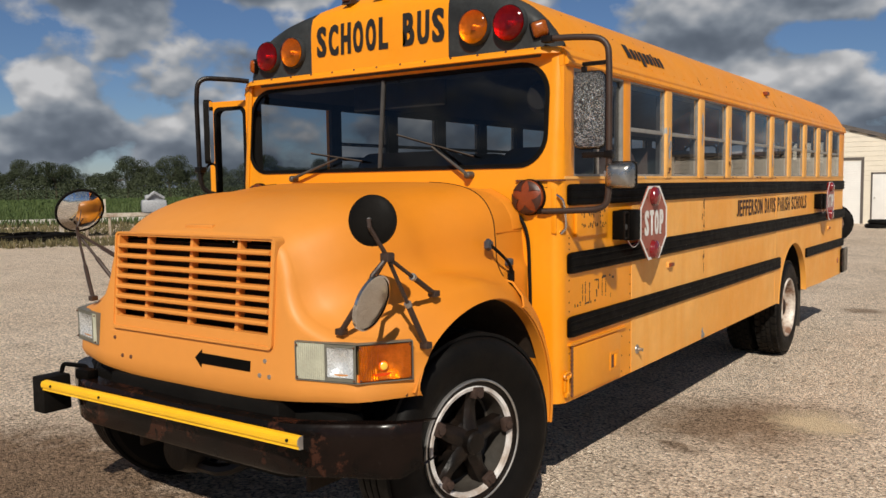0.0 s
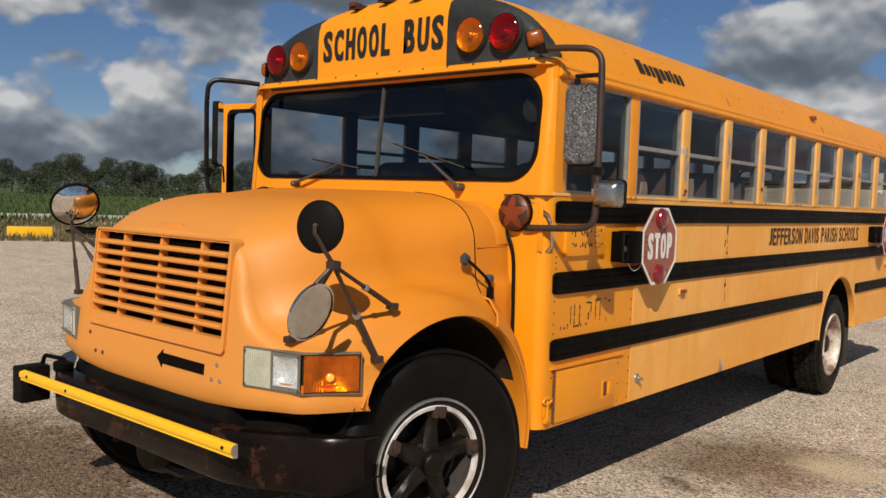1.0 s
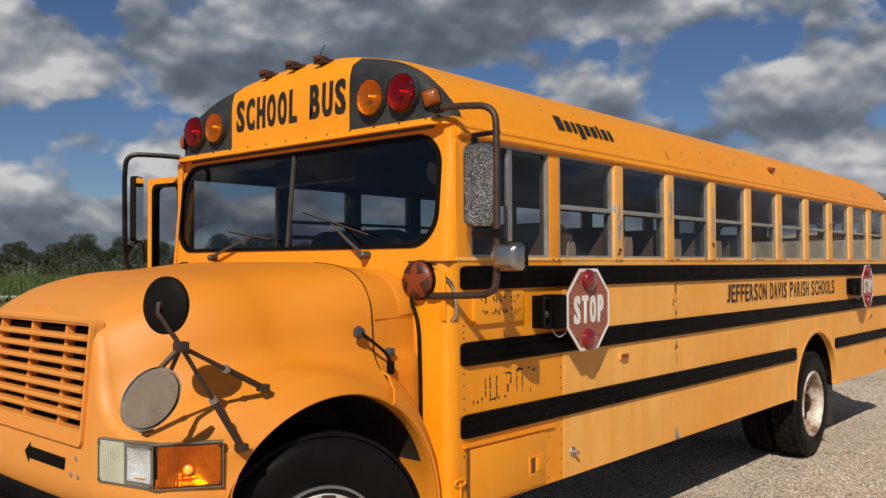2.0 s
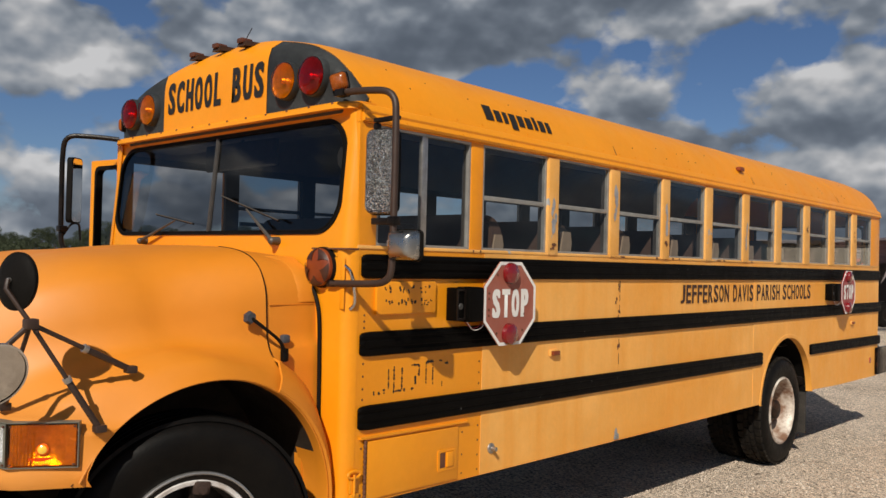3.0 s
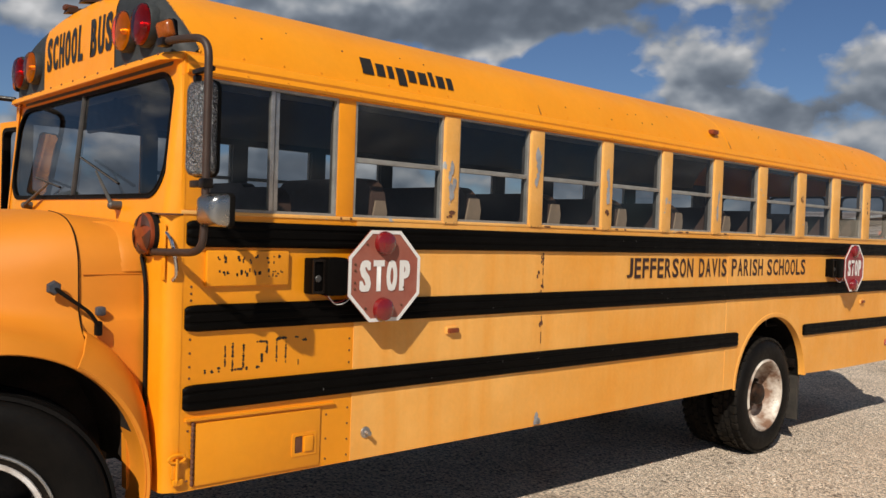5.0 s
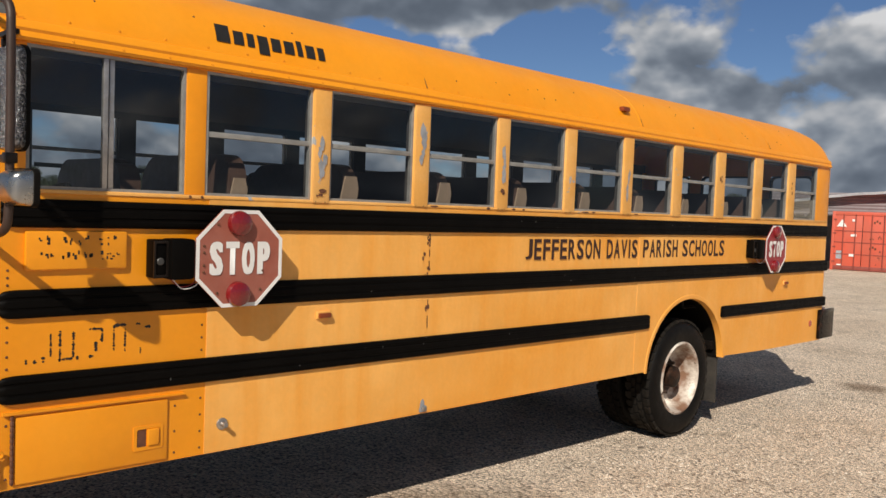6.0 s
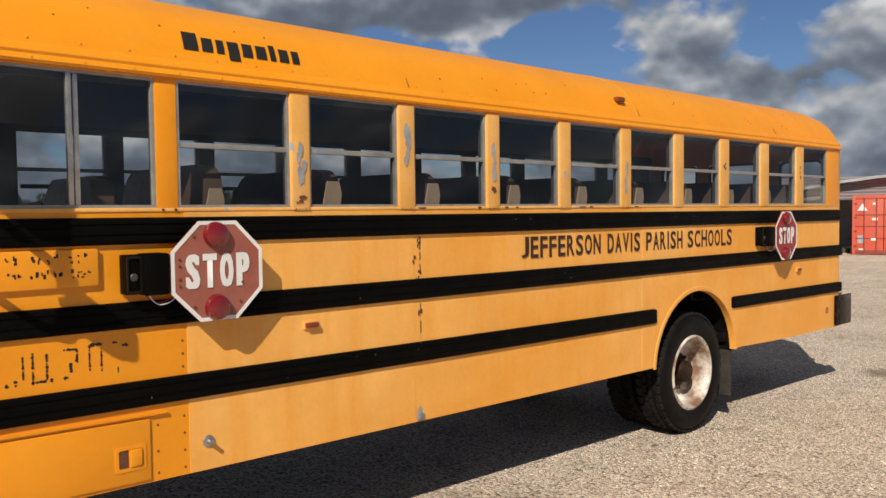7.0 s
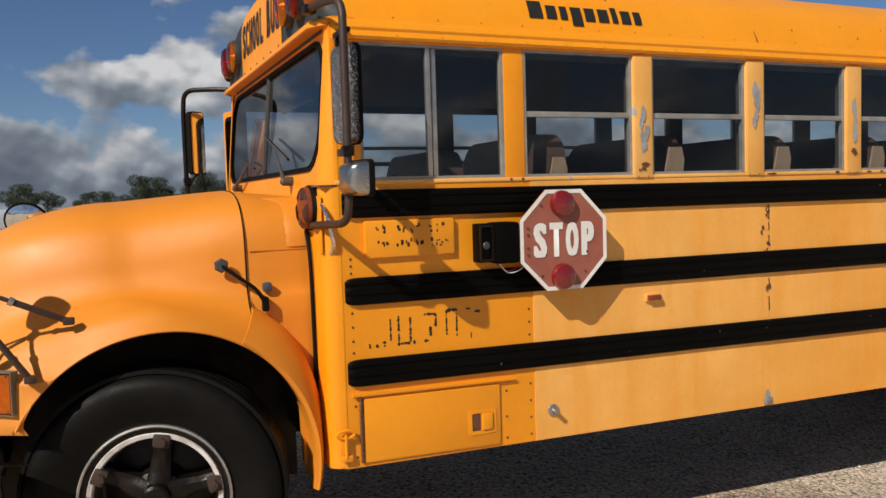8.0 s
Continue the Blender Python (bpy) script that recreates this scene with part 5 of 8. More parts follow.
            rows.append([at(clear_len + 0.010 + (amber_len - 0.02) * f, z0 + 0.010 + (z1 - z0 - 0.02) * j / 12, 0.002 - ripple - 0.026 * max(0.0, 1 - ((f - 0.5) / 0.34) ** 2) * (1 - (2 * j / 12 - 1) ** 2) ** 0.7) for j in range(13)])
        sheet(bm, rows)
        part("turn_reflector", bm, BOWL, lamp, smooth=50)
        d = (c - b).normalized()
        out = Vector((s * d.y, -d.x, 0))
        # disc coloured bright yellow as the sun's glint in the lens
        bm = bmesh.new()
        spun(bm, [(0.022, 0.0), (0.022, 0.006), (0.015, 0.013), (0, 0.016)], Matrix.Translation(at(clear_len + amber_len * 0.48, z0 + 0.064, -0.016)) @ out.to_track_quat("Z", "Y").to_matrix().to_4x4(), 16)
        part("bulb", bm, BULBGLINT, lamp, "amber bulb coloured bright as the sun's glint")
        for u in (0.012, clear_len - 0.012, clear_len + 0.014, total - 0.014):
            for v in (z0 + 0.014, z1 - 0.014):
                bm = bmesh.new()
                p = at(u, v, 0.012)
                box(bm, tuple(p - Vector((0.0035, 0.0035, 0.0035))), tuple(p + Vector((0.0035, 0.0035, 0.0035))), 0.0012)
                part("screw", bm, RUST, lamp)


LAMPEDGE = mat("grey_lamp_plastic", (0.13, 0.125, 0.10), 0.45, vary=0.12, scale=14)
BEAM = mat("beam_glass", (0.92, 0.92, 0.92), 0.28, 0.5, vary=0.15, scale=40, bump=0.25, bump_scale=70)
BULBGLINT = mat("bulb_glint_amber", (0.90, 0.55, 0.05), 0.2, vary=0.1, scale=20, coat=1.0)
build_headlights()


def build_bumper():
    """A deep black bumper, swept back at its ends, with a yellow crossing arm along it."""
    bm = bmesh.new()
    rows = []
    for i in range(41):
        x = -1.215 + 2.43 * i / 40
        u = abs(x) / 1.215
        y = -1.600 + 0.20 * ease(u, 0.55, 1.0) + 0.03 * u * u + 0.10 * ease(u, 0.90, 1.0) ** 2
        top = 0.835 + 0.020 * u
        low = 0.632 - 0.012 * u + 0.05 * ease(u, 0.93, 1.0) ** 2
        rows.append([(x, y + d, z) for d, z in ((0.10, top - 0.005), (0.012, top), (0.0, top - 0.014), (-0.004, top - 0.07), (0.0, low + 0.07), (0.006, low + 0.012), (0.018, low), (0.10, low + 0.01))])
    sheet(bm, rows)
    thicken(bm, 0.008)
    bumper = part("front_bumper", bm, BUMPER, bus, "scuffed black steel front bumper with rusty patches", smooth=40)
    # slots and tow openings: solid blocks, two gravel-pale, one dark for the shade inside
    for x in (-0.83, -0.70, 0.70):
        bm = bmesh.new()
        box(bm, (x - 0.045, -1.612, 0.755), (x + 0.045, -1.594, 0.805), 0.01)
        part("tow_slot", bm, GRAVELTONE if x < 0 else RUBBER, bumper)
    bm = bmesh.new()
    a, b = Vector((-0.945, -1.655, 0.811)), Vector((0.910, -1.655, 0.821))
    prof = [(0.0, 0.026), (-0.014, 0.024), (-0.026, 0.014), (-0.028, 0.0), (-0.026, -0.010), (-0.018, -0.014), (-0.020, -0.026), (0.0, -0.028)]
    sheet(bm, [[p + Vector((0, d, z)) for d, z in prof] for p in (a, a.lerp(b, 0.5), b)], close=True)
    arm = part("crossing_arm", bm, BARYELLOW, bus, "yellow crossing-control arm folded along the bumper", smooth=30)
    bm = bmesh.new()
    prism(bm, [(d, z) for d, z in prof], lambda u, v, w: (b.x + w, b.y + u, b.z + v), 0.006)
    part("end_cap", bm, ALU, arm)
    for f in (0.05, 0.28, 0.97):
        bm = bmesh.new()
        p = a.lerp(b, f)
        spun(bm, [(0.008, 0), (0.007, 0.006), (0, 0.008)], Matrix.Translation(p + Vector((0, -0.026, 0.005))) @ Matrix.Rotation(radians(90), 4, "X"), 8)
        part("bolt", bm, DARKIRON, arm)
    # the arm's hinge box and bracket at the far end of the bumper
    bm = bmesh.new()
    box(bm, (-1.045, -1.675, 0.655), (-0.935, -1.52, 0.846), 0.012)
    part("hinge_box", bm, RUBBER, arm, "black hinge box")
    bm = bmesh.new()
    tube(bm, rounded([(-0.99, -1.54, 0.84), (-0.99, -1.53, 0.892), (-0.78, -1.52, 0.90), (-0.76, -1.53, 0.85)], 0.03), 0.012, 8)
    box(bm, (-0.82, -1.57, 0.835), (-0.70, -1.50, 0.895), 0.02)
    part("bracket", bm, BLACK, arm)
    bm = bmesh.new()
    box(bm, (-0.62, -1.50, 0.60), (0.62, -1.30, 0.90), 0.04)
    box(bm, (-0.92, -1.40, 0.72), (0.92, -1.28, 0.86), 0.03)
    part("front_crossmember", bm, RUBBER, bus)


# pale tone of the gravel seen through the bumper's slots
GRAVELTONE = mat("gravel_seen_through", (0.30, 0.27, 0.24), 0.6, 0.3, vary=0.2, scale=12)
build_bumper()


# ---- wheels and chassis ----
def tyre(x, yz, r, w, parent_name, face, steer=0.0, rim=0.585, lugs=44, bulge=0.0):
    """A lorry wheel whose outer face lies at x; face: which way it looks."""
    y, z = yz
    m = Matrix.Translation((x, y, z)) @ Matrix.Rotation(radians(steer), 4, "Z") @ Matrix.Rotation(radians(90 * face), 4, "Y")
    # profile in (radius, height); height 0 is the outer face, negative inwards
    bm = bmesh.new()
    rim_r = r * rim
    c = r - 0.014  # the carcass under the tread
    spun(bm, [(rim_r, -0.030), (rim_r + 0.012, -0.008), (r * 0.70, 0.005 + bulge * 0.5), (r * 0.80, 0.007 + bulge * 0.9), (r * 0.875, 0.001 + bulge), (r * 0.925, -0.012 + bulge), (c * 0.975, -0.030 + bulge), (c * 0.995, -0.055 + bulge), (c, -0.09), (c, -w + 0.09), (c * 0.995, -w + 0.055), (c * 0.975, -w + 0.03), (r * 0.90, -w + 0.01), (rim_r, -w + 0.03)], m, 64)
    wheel = part(parent_name, bm, TYRE, bus, "worn black tyre on a steel wheel", smooth=30)
    bm = bmesh.new()  # tread: rows of stepped blocks with open grooves
    if not lugs:  # straight ribs all round
        for h0, h1 in ((-0.034 + bulge, -0.078), (-0.086, -0.128), (-0.136, -w + 0.092), (-w + 0.084, -w + 0.034)):
            spun(bm, [(c - 0.004, h0), (r - 0.002, h0 - 0.002), (r - 0.002, h1 + 0.002), (c - 0.004, h1)], m, 64)
    for k in range(lugs):
        a = 2 * math.pi * k / lugs
        half = math.pi * r / lugs
        for row, (h0, h1) in enumerate(((-0.022, -0.076), (-0.086, -w / 2 + 0.005), (-w / 2 - 0.005, -w + 0.086), (-w + 0.076, -w + 0.022))):
            edge = row in (0, 3)
            q = m @ Matrix.Rotation(a + (math.pi / lugs if row % 2 else 0), 4, "Z") @ Matrix.Translation((r, 0, (h0 + h1) / 2))
            if edge:
                q = q @ Matrix.Rotation(0.20 if row == 0 else -0.20, 4, "Y") @ Matrix.Translation((-0.010, 0, 0))
            long = half * (0.78 if edge else 0.84)
            box(bm, (-0.022, -long, -abs(h1 - h0) / 2), (0.0, long * 0.55, abs(h1 - h0) / 2), 0.0, q)
            box(bm, (-0.022, -long * 0.2, -abs(h1 - h0) * 0.30), (-0.001, long, abs(h1 - h0) * 0.42), 0.0, q)
    part("tread", bm, TREAD if lugs else TYRE, wheel, smooth=0)
    return wheel, m, rim_r


FLAPGREY = mat("grey_flap_rubber", (0.030, 0.027, 0.024), 0.7, vary=0.3, scale=6, second=(0.05, 0.042, 0.034), amount=0.7, spot=3, spec=0.25)
BARREL = mat("grimy_rim_barrel", (0.045, 0.040, 0.034), 0.6, vary=0.3, scale=9, second=(0.03, 0.022, 0.016), amount=0.9, spot=6, spread=0.15)
HUBRUST = mat("greasy_hub_rust", (0.010, 0.006, 0.004), 0.6, vary=0.4, scale=20, second=(0.06, 0.026, 0.013), amount=0.6, spot=14, bump=0.3, bump_scale=60, spec=0.2)
NUTRUST = mat("dark_rust", (0.036, 0.019, 0.013), 0.75, vary=0.35, scale=20, bump=0.3, bump_scale=70)


def front_wheel(s):
    wheel, m, rr = tyre(s * 1.128, FRONT_AXLE, 0.524, 0.27, "front_wheel", s, -14, 0.555, 0, 0.032)
    bm = bmesh.new()  # white demountable rim with a dark bead
    spun(bm, [(rr + 0.012, -0.012), (rr + 0.010, 0.004), (rr + 0.004, 0.006), (rr - 0.001, 0.002)], m, 56)
    part("lock_ring", bm, ALU, wheel, "bright scuffed lock ring")
    bm = bmesh.new()
    spun(bm, [(rr - 0.001, 0.002), (rr - 0.006, -0.010), (rr - 0.024, -0.014), (rr - 0.026, -0.010)], m, 56)
    part("bead_ring", bm, DARKIRON, wheel)
    bm = bmesh.new()
    spun(bm, [(rr - 0.025, -0.012), (rr - 0.028, -0.004), (rr - 0.044, -0.008), (rr - 0.050, -0.024)], m, 56)
    part("rim", bm, RIMWHITE, wheel, "chipped white demountable rim")
    bm = bmesh.new()
    spun(bm, [(rr - 0.049, -0.022), (rr - 0.054, -0.06), (rr - 0.058, -0.14), (rr - 0.075, -0.15)], m, 48)
    part("rim_barrel", bm, BARREL, wheel)
    bm = bmesh.new()
    spun(bm, [(rr - 0.05, -0.15), (0.12, -0.13), (0.10, -0.09), (0, -0.09)], m, 32)
    part("brake_drum", bm, DARKIRON, wheel)
    bm = bmesh.new()  # five cast spokes round a hub
    spun(bm, [(0.105, -0.12), (0.098, -0.05), (0.062, -0.02), (0.056, 0.012), (0.046, 0.020), (0.030, 0.021), (0, 0.022)], m, 24)
    part("hub", bm, DARKIRON, wheel, "dark greasy cast hub")
    for k in range(5):
        a = math.radians(100 + 72 * k)
        bm = bmesh.new()
        q = m @ Matrix.Rotation(a, 4, "Z")
        rows = []
        for d, hw, ht in ((0.05, 0.052, -0.012), (0.10, 0.046, -0.026), (0.17, 0.036, -0.036), (0.225, 0.040, -0.030), (rr - 0.046, 0.046, -0.022)):
            rows.append([q @ Vector((d, hw * u, ht + h)) for u, h in ((-1.0, -0.07), (-0.92, -0.018), (-0.45, 0.0), (0.45, 0.0), (0.92, -0.018), (1.0, -0.07))])
        sheet(bm, rows)
        part("spoke", bm, DARKIRON, wheel, smooth=40)
        bm = bmesh.new()
        box(bm, (rr - 0.085, -0.034, -0.03), (rr - 0.028, 0.034, 0.004), 0.012, q)
        spun(bm, [(0.021, 0.0), (0.021, 0.014), (0, 0.017)], q @ Matrix.Translation((rr - 0.060, 0, 0.002)), 6)
        part("wedge_nut", bm, NUTRUST, wheel, "rusty rim wedge and nut")


def rear_wheel(s):
    wheel, m, rr = tyre(s * 1.185, REAR_AXLE, 0.518, 0.255, "rear_wheel", s, 0.0, 0.60, 40)
    bm = bmesh.new()
    spun(bm, [(rr + 0.004, -0.028), (rr + 0.010, -0.004), (rr - 0.006, 0.004), (rr - 0.020, -0.006), (rr - 0.030, -0.04), (rr - 0.040, -0.10), (rr - 0.062, -0.165), (rr - 0.10, -0.185), (0.13, -0.19)], m, 48)
    part("rim", bm, RIMCREAM, wheel, "cream deep-dish rim streaked with rust")
    bm = bmesh.new()
    spun(bm, [(0.17, -0.19), (0.16, -0.16), (0.10, -0.14), (0.092, -0.06), (0.070, -0.045), (0, -0.042)], m, 24)
    part("hub", bm, HUBRUST, wheel, "rusty axle hub with studs")
    for k in range(8):
        bm = bmesh.new()
        a = 2 * math.pi * k / 8
        spun(bm, [(0.016, -0.19), (0.016, -0.13), (0, -0.125)], m @ Matrix.Rotation(a, 4, "Z") @ Matrix.Translation((0.145, 0, 0)), 6)
        part("stud", bm, NUTRUST, wheel)
    inner, _, _ = tyre(s * 0.88, REAR_AXLE, 0.512, 0.25, "rear_inner_wheel", s, 0.0, 0.585, 40)
    bm = bmesh.new()
    spun(bm, [(rr, -0.03), (0.12, -0.08), (0, -0.08)], Matrix.Translation((s * 0.88, *REAR_AXLE)) @ Matrix.Rotation(radians(90 * s), 4, "Y"), 24)
    part("rim", bm, DARKIRON, inner)


def build_chassis():
    for s in (1, -1):
        front_wheel(s)
        rear_wheel(s)
        bm = bmesh.new()
        box(bm, (s * 0.42, -1.45, 0.62), (s * 0.50, 8.45, 0.86), 0.01)
        part("frame_rail", bm, RUBBER, bus)
        bm = bmesh.new()  # mud flap behind the rear wheels
        box(bm, (s * 0.62, 6.22, 0.12), (s * 1.16, 6.245, 0.80), 0.006)
        part("mud_flap", bm, FLAPGREY, bus, "grey-black rubber mud flap")
        bm = bmesh.new()
        box(bm, (s * 0.66, 6.16, 0.62), (s * 1.14, 6.23, 0.70), 0.01)
        part("flap_bracket", bm, DARKIRON, bus)
    bm = bmesh.new()
    tube(bm, [(-0.9, *FRONT_AXLE), (-0.6, FRONT_AXLE[0], 0.56), (0.6, FRONT_AXLE[0], 0.56), (0.9, *FRONT_AXLE)], 0.06, 10)
    part("front_axle", bm, DARKIRON, bus)
    bm = bmesh.new()
    tube(bm, [(-1.0, *REAR_AXLE), (1.0, *REAR_AXLE)], 0.09, 12)
    spun(bm, [(0, -0.2), (0.16, -0.15), (0.20, 0.0), (0.16, 0.15), (0, 0.2)], Matrix.Translation((0, *REAR_AXLE)) @ Matrix.Rotation(radians(90), 4, "X"), 20)
    part("rear_axle", bm, DARKIRON, bus)
    bm = bmesh.new()
    box(bm, (-0.45, -1.25, 0.42), (0.45, -0.1, 1.35), 0.08)
    part("engine", bm, RUBBER, bus)
    bm = bmesh.new()  # low steering gear and pan seen under the bumper
    spun(bm, [(0, -0.10), (0.10, -0.09), (0.14, 0.0), (0.10, 0.09), (0, 0.10)], Matrix.Translation((-0.45, -1.15, 0.42)) @ Matrix.Rotation(radians(90), 4, "X"), 16)
    tube(bm, rounded([(-0.80, -1.05, 0.55), (-0.55, -1.15, 0.34), (-0.15, -1.15, 0.34), (0.10, -1.0, 0.50)], 0.1), 0.035, 8)
    part("steering_gear", bm, DARKIRON, bus)
    bm = bmesh.new()
    box(bm, (-0.62, 1.6, 0.38), (-0.95, 3.2, 0.80), 0.06)
    part("fuel_tank", bm, RUBBER, bus)
    bm = bmesh.new()
    for y0, y1, half in ((0.02, 4.88, 1.17), (4.88, 6.22, 0.49), (6.22, TAIL - 0.12, 1.17)):
        box(bm, (-half, y0, 0.88), (half, y1, 0.95), 0.0)
    part("floor_pan", bm, RUBBER, bus)
    # rear bumper
    bm = bmesh.new()
    rows = []
    for i in range(25):
        x = -1.262 + 2.524 * i / 24
        u = abs(x) / 1.262
        y = 8.80 - 0.34 * ease(u, 0.93, 1.0)
        rows.append([(x, y - 0.10 * (1 - ease(u, 0.93, 1.0)), 0.875), (x, y, 0.872), (x, y, 0.545), (x, y - 0.10 * (1 - ease(u, 0.93, 1.0)), 0.54)])
    sheet(bm, rows)
    thicken(bm, 0.008)
    part("rear_bumper", bm, BUMPER, bus, "dark brown steel rear bumper")
    bm = bmesh.new()
    box(bm, (1.225, 8.40, 0.545), (1.258, 8.80, 0.872), 0.01)
    part("bumper_end", bm, BUMPER, bus)


build_chassis()


# ---- rear wall, cabin ----
def build_cabin():
    # rear wall with its windows
    bm = bmesh.new()
    for x0, x1, z0, z1 in ((-1.12, 1.12, 0.55, 1.88), (-1.12, 1.12, 2.36, 2.60), (-1.12, -1.02, 1.88, 2.36), (-0.52, -0.36, 1.88, 2.36), (0.36, 0.52, 1.88, 2.36), (1.02, 1.12, 1.88, 2.36)):
        box(bm, (x0, TAIL - 0.03, z0), (x1, TAIL, z1))
    part("rear_wall", bm, YELLOW, bus)
    for x0, x1 in ((-1.02, -0.52), (-0.36, 0.36), (0.52, 1.02)):
        bm = bmesh.new()
        ring_prism(bm, round_rect(x0, 1.88, x1, 2.36, 0.06, 4), round_rect(x0 + 0.02, 1.90, x1 - 0.02, 2.34, 0.06, 4), lambda u, v, w: (u, TAIL - 0.034 + w, v), 0.036)
        seal = part("rear_window", bm, RUBBER, bus)
        glass_sheet([(x0, TAIL - 0.016, 1.88), (x1, TAIL - 0.016, 1.88), (x1, TAIL - 0.016, 2.36), (x0, TAIL - 0.016, 2.36)], (0, 1, 0), GLASS, seal)
    for s in (1, -1):  # rounded rear corner posts
        bm = bmesh.new()
        rows = []
        for z in (0.53, 1.4, 2.53):
            rows.append([(s * (W - 0.10 + 0.10 * math.cos(a)), TAIL - 0.10 + 0.10 * math.sin(a), z) for a in [math.pi / 2 * k / 6 for k in range(7)]])
        sheet(bm, rows)
        part("rear_corner", bm, YELLOW, bus)
        bm = bmesh.new()
        box(bm, (s * (W - 0.06), 0.9, 1.20), (s * (W - 0.04), TAIL - 0.05, 1.858))
        part("wall_lining", bm, INNER, bus)
        bm = bmesh.new()
        box(bm, (s * (W - 0.062), 0.04, HEAD - 0.040), (s * (W - 0.034), TAIL - 0.05, 2.50))
        part("head_lining", bm, INNER_DARK, bus)
        for a, b in [(0.03, 0.10 if s < 0 else 0.138), (0.825, 0.929)] + [(p[1], q[0]) for p, q in zip(WINDOWS, WINDOWS[1:])] + [(WINDOWS[-1][1], TAIL - 0.12)]:
            bm = bmesh.new()
            box(bm, (s * (W - 0.062), a - 0.004, 1.86), (s * (W - 0.032), b + 0.004, HEAD), 0.0)
            part("pillar_lining", bm, INNER_DARK, bus)
    bm = bmesh.new()
    for y0, y1, half in ((0.05, 4.87, 1.16), (4.87, 6.23, 0.49), (6.23, TAIL - 0.04, 1.16)):
        box(bm, (-half, y0, 0.952), (half, y1, 1.02))
    part("cabin_floor", bm, FLOORMAT, bus)
    # dashboard and engine cover
    bm = bmesh.new()
    box(bm, (-1.10, -0.01, 1.30), (1.12, 0.24, 1.87), 0.05)
    part("dashboard", bm, INNER_DARK, bus, "dark dashboard")
    bm = bmesh.new()
    box(bm, (-0.45, 0.2, 1.02), (0.40, 0.75, 1.45), 0.08)
    part("engine_cover", bm, INNER_DARK, bus)
    # steering wheel
    sw = Matrix.Translation((0.68, 0.30, 1.74)) @ Matrix.Rotation(radians(38), 4, "X")
    bm = bmesh.new()
    pts = [sw @ Vector((0.24 * math.cos(2 * math.pi * k / 36), 0.24 * math.sin(2 * math.pi * k / 36), 0)) for k in range(37)]
    tube(bm, pts, 0.013, 8, cap=False)
    wheel_ob = part("steering_wheel", bm, RUBBER, bus, "black steering wheel")
    bm = bmesh.new()
    for a in (90, 210, 330):
        tube(bm, [sw @ Vector((0, 0, -0.03)), sw @ Vector((0.235 * math.cos(radians(a)), 0.235 * math.sin(radians(a)), 0))], 0.010, 6)
    tube(bm, [sw @ Vector((0, 0, 0)), sw @ Vector((0, 0, -0.45))], 0.03, 8)
    part("wheel_spokes", bm, RUBBER, wheel_ob)
    # inside mirror, fan and header over the windscreen
    bm = bmesh.new()
    box(bm, (-1.10, 0.03, 2.475), (1.10, 0.40, 2.70), 0.03)
    part("header_box", bm, INNER_DARK, bus)
    bm = bmesh.new()
    box(bm, (-0.36, 0.16, 2.30), (0.36, 0.19, 2.46), 0.02)
    tube(bm, [(0, 0.18, 2.44), (0, 0.2, 2.52)], 0.01, 6)
    part("inside_mirror", bm, INNER_DARK, bus, "wide dark inside mirror")
    bm = bmesh.new()
    spun(bm, [(0.085, 0), (0.09, 0.02), (0.07, 0.05), (0, 0.06)], Matrix.Translation((1.02, 0.16, 2.30)) @ Matrix.Rotation(radians(90), 4, "X"), 20)
    part("cab_fan", bm, INNER_DARK, bus)


build_cabin()


def bench_seat():
    """A padded bench: cushion, rounded back with a tan end panel, two legs."""
    seat = new("bench_seat")
    seat.parent = bus
    tagged(seat, "brown vinyl bus bench seat")
    w = 0.49
    bm = bmesh.new()
    box(bm, (-w, -0.40, 0.36), (w, 0.06, 0.50), 0.05)
    part("cushion", bm, VINYL, seat)
    outline = [(u, v) for u, v in round_rect(-w, 0.40, w, 1.035, 0.15, 7) if v > 0.60] + [(-w, 0.42), (w, 0.42)]
    bm = bmesh.new()
    prism(bm, outline, lambda u, v, d: (u, 0.04 + d + 0.16 * (v - 0.4), v), 0.09)
    bmesh.ops.bevel(bm, geom=[e for e in bm.edges if len(e.link_faces) == 2 and e.calc_face_angle(0) > 0.9], offset=0.02, segments=2, affect="EDGES")
    part("backrest", bm, VINYL, seat, smooth=50)
    for e in (-1, 1):
        bm = bmesh.new()
        prism(bm, [(0.035, 0.45), (0.155, 0.45), (0.215, 0.90), (0.20, 0.965), (0.125, 0.965), (0.10, 0.86)], lambda u, v, d: (e * (w + 0.002) + e * d, u, v), 0.012)
        part("end_panel", bm, VINYLTAN, seat, "tan vinyl end panel")
    for x in (-0.40, 0.40):
        bm = bmesh.new()
        tube(bm, rounded([(x, -0.35, 0.36), (x, -0.35, 0.0), (x, 0.02, 0.0), (x, 0.02, 0.36)], 0.04), 0.014, 6)
        part("leg", bm, DARKIRON, seat)
    return seat


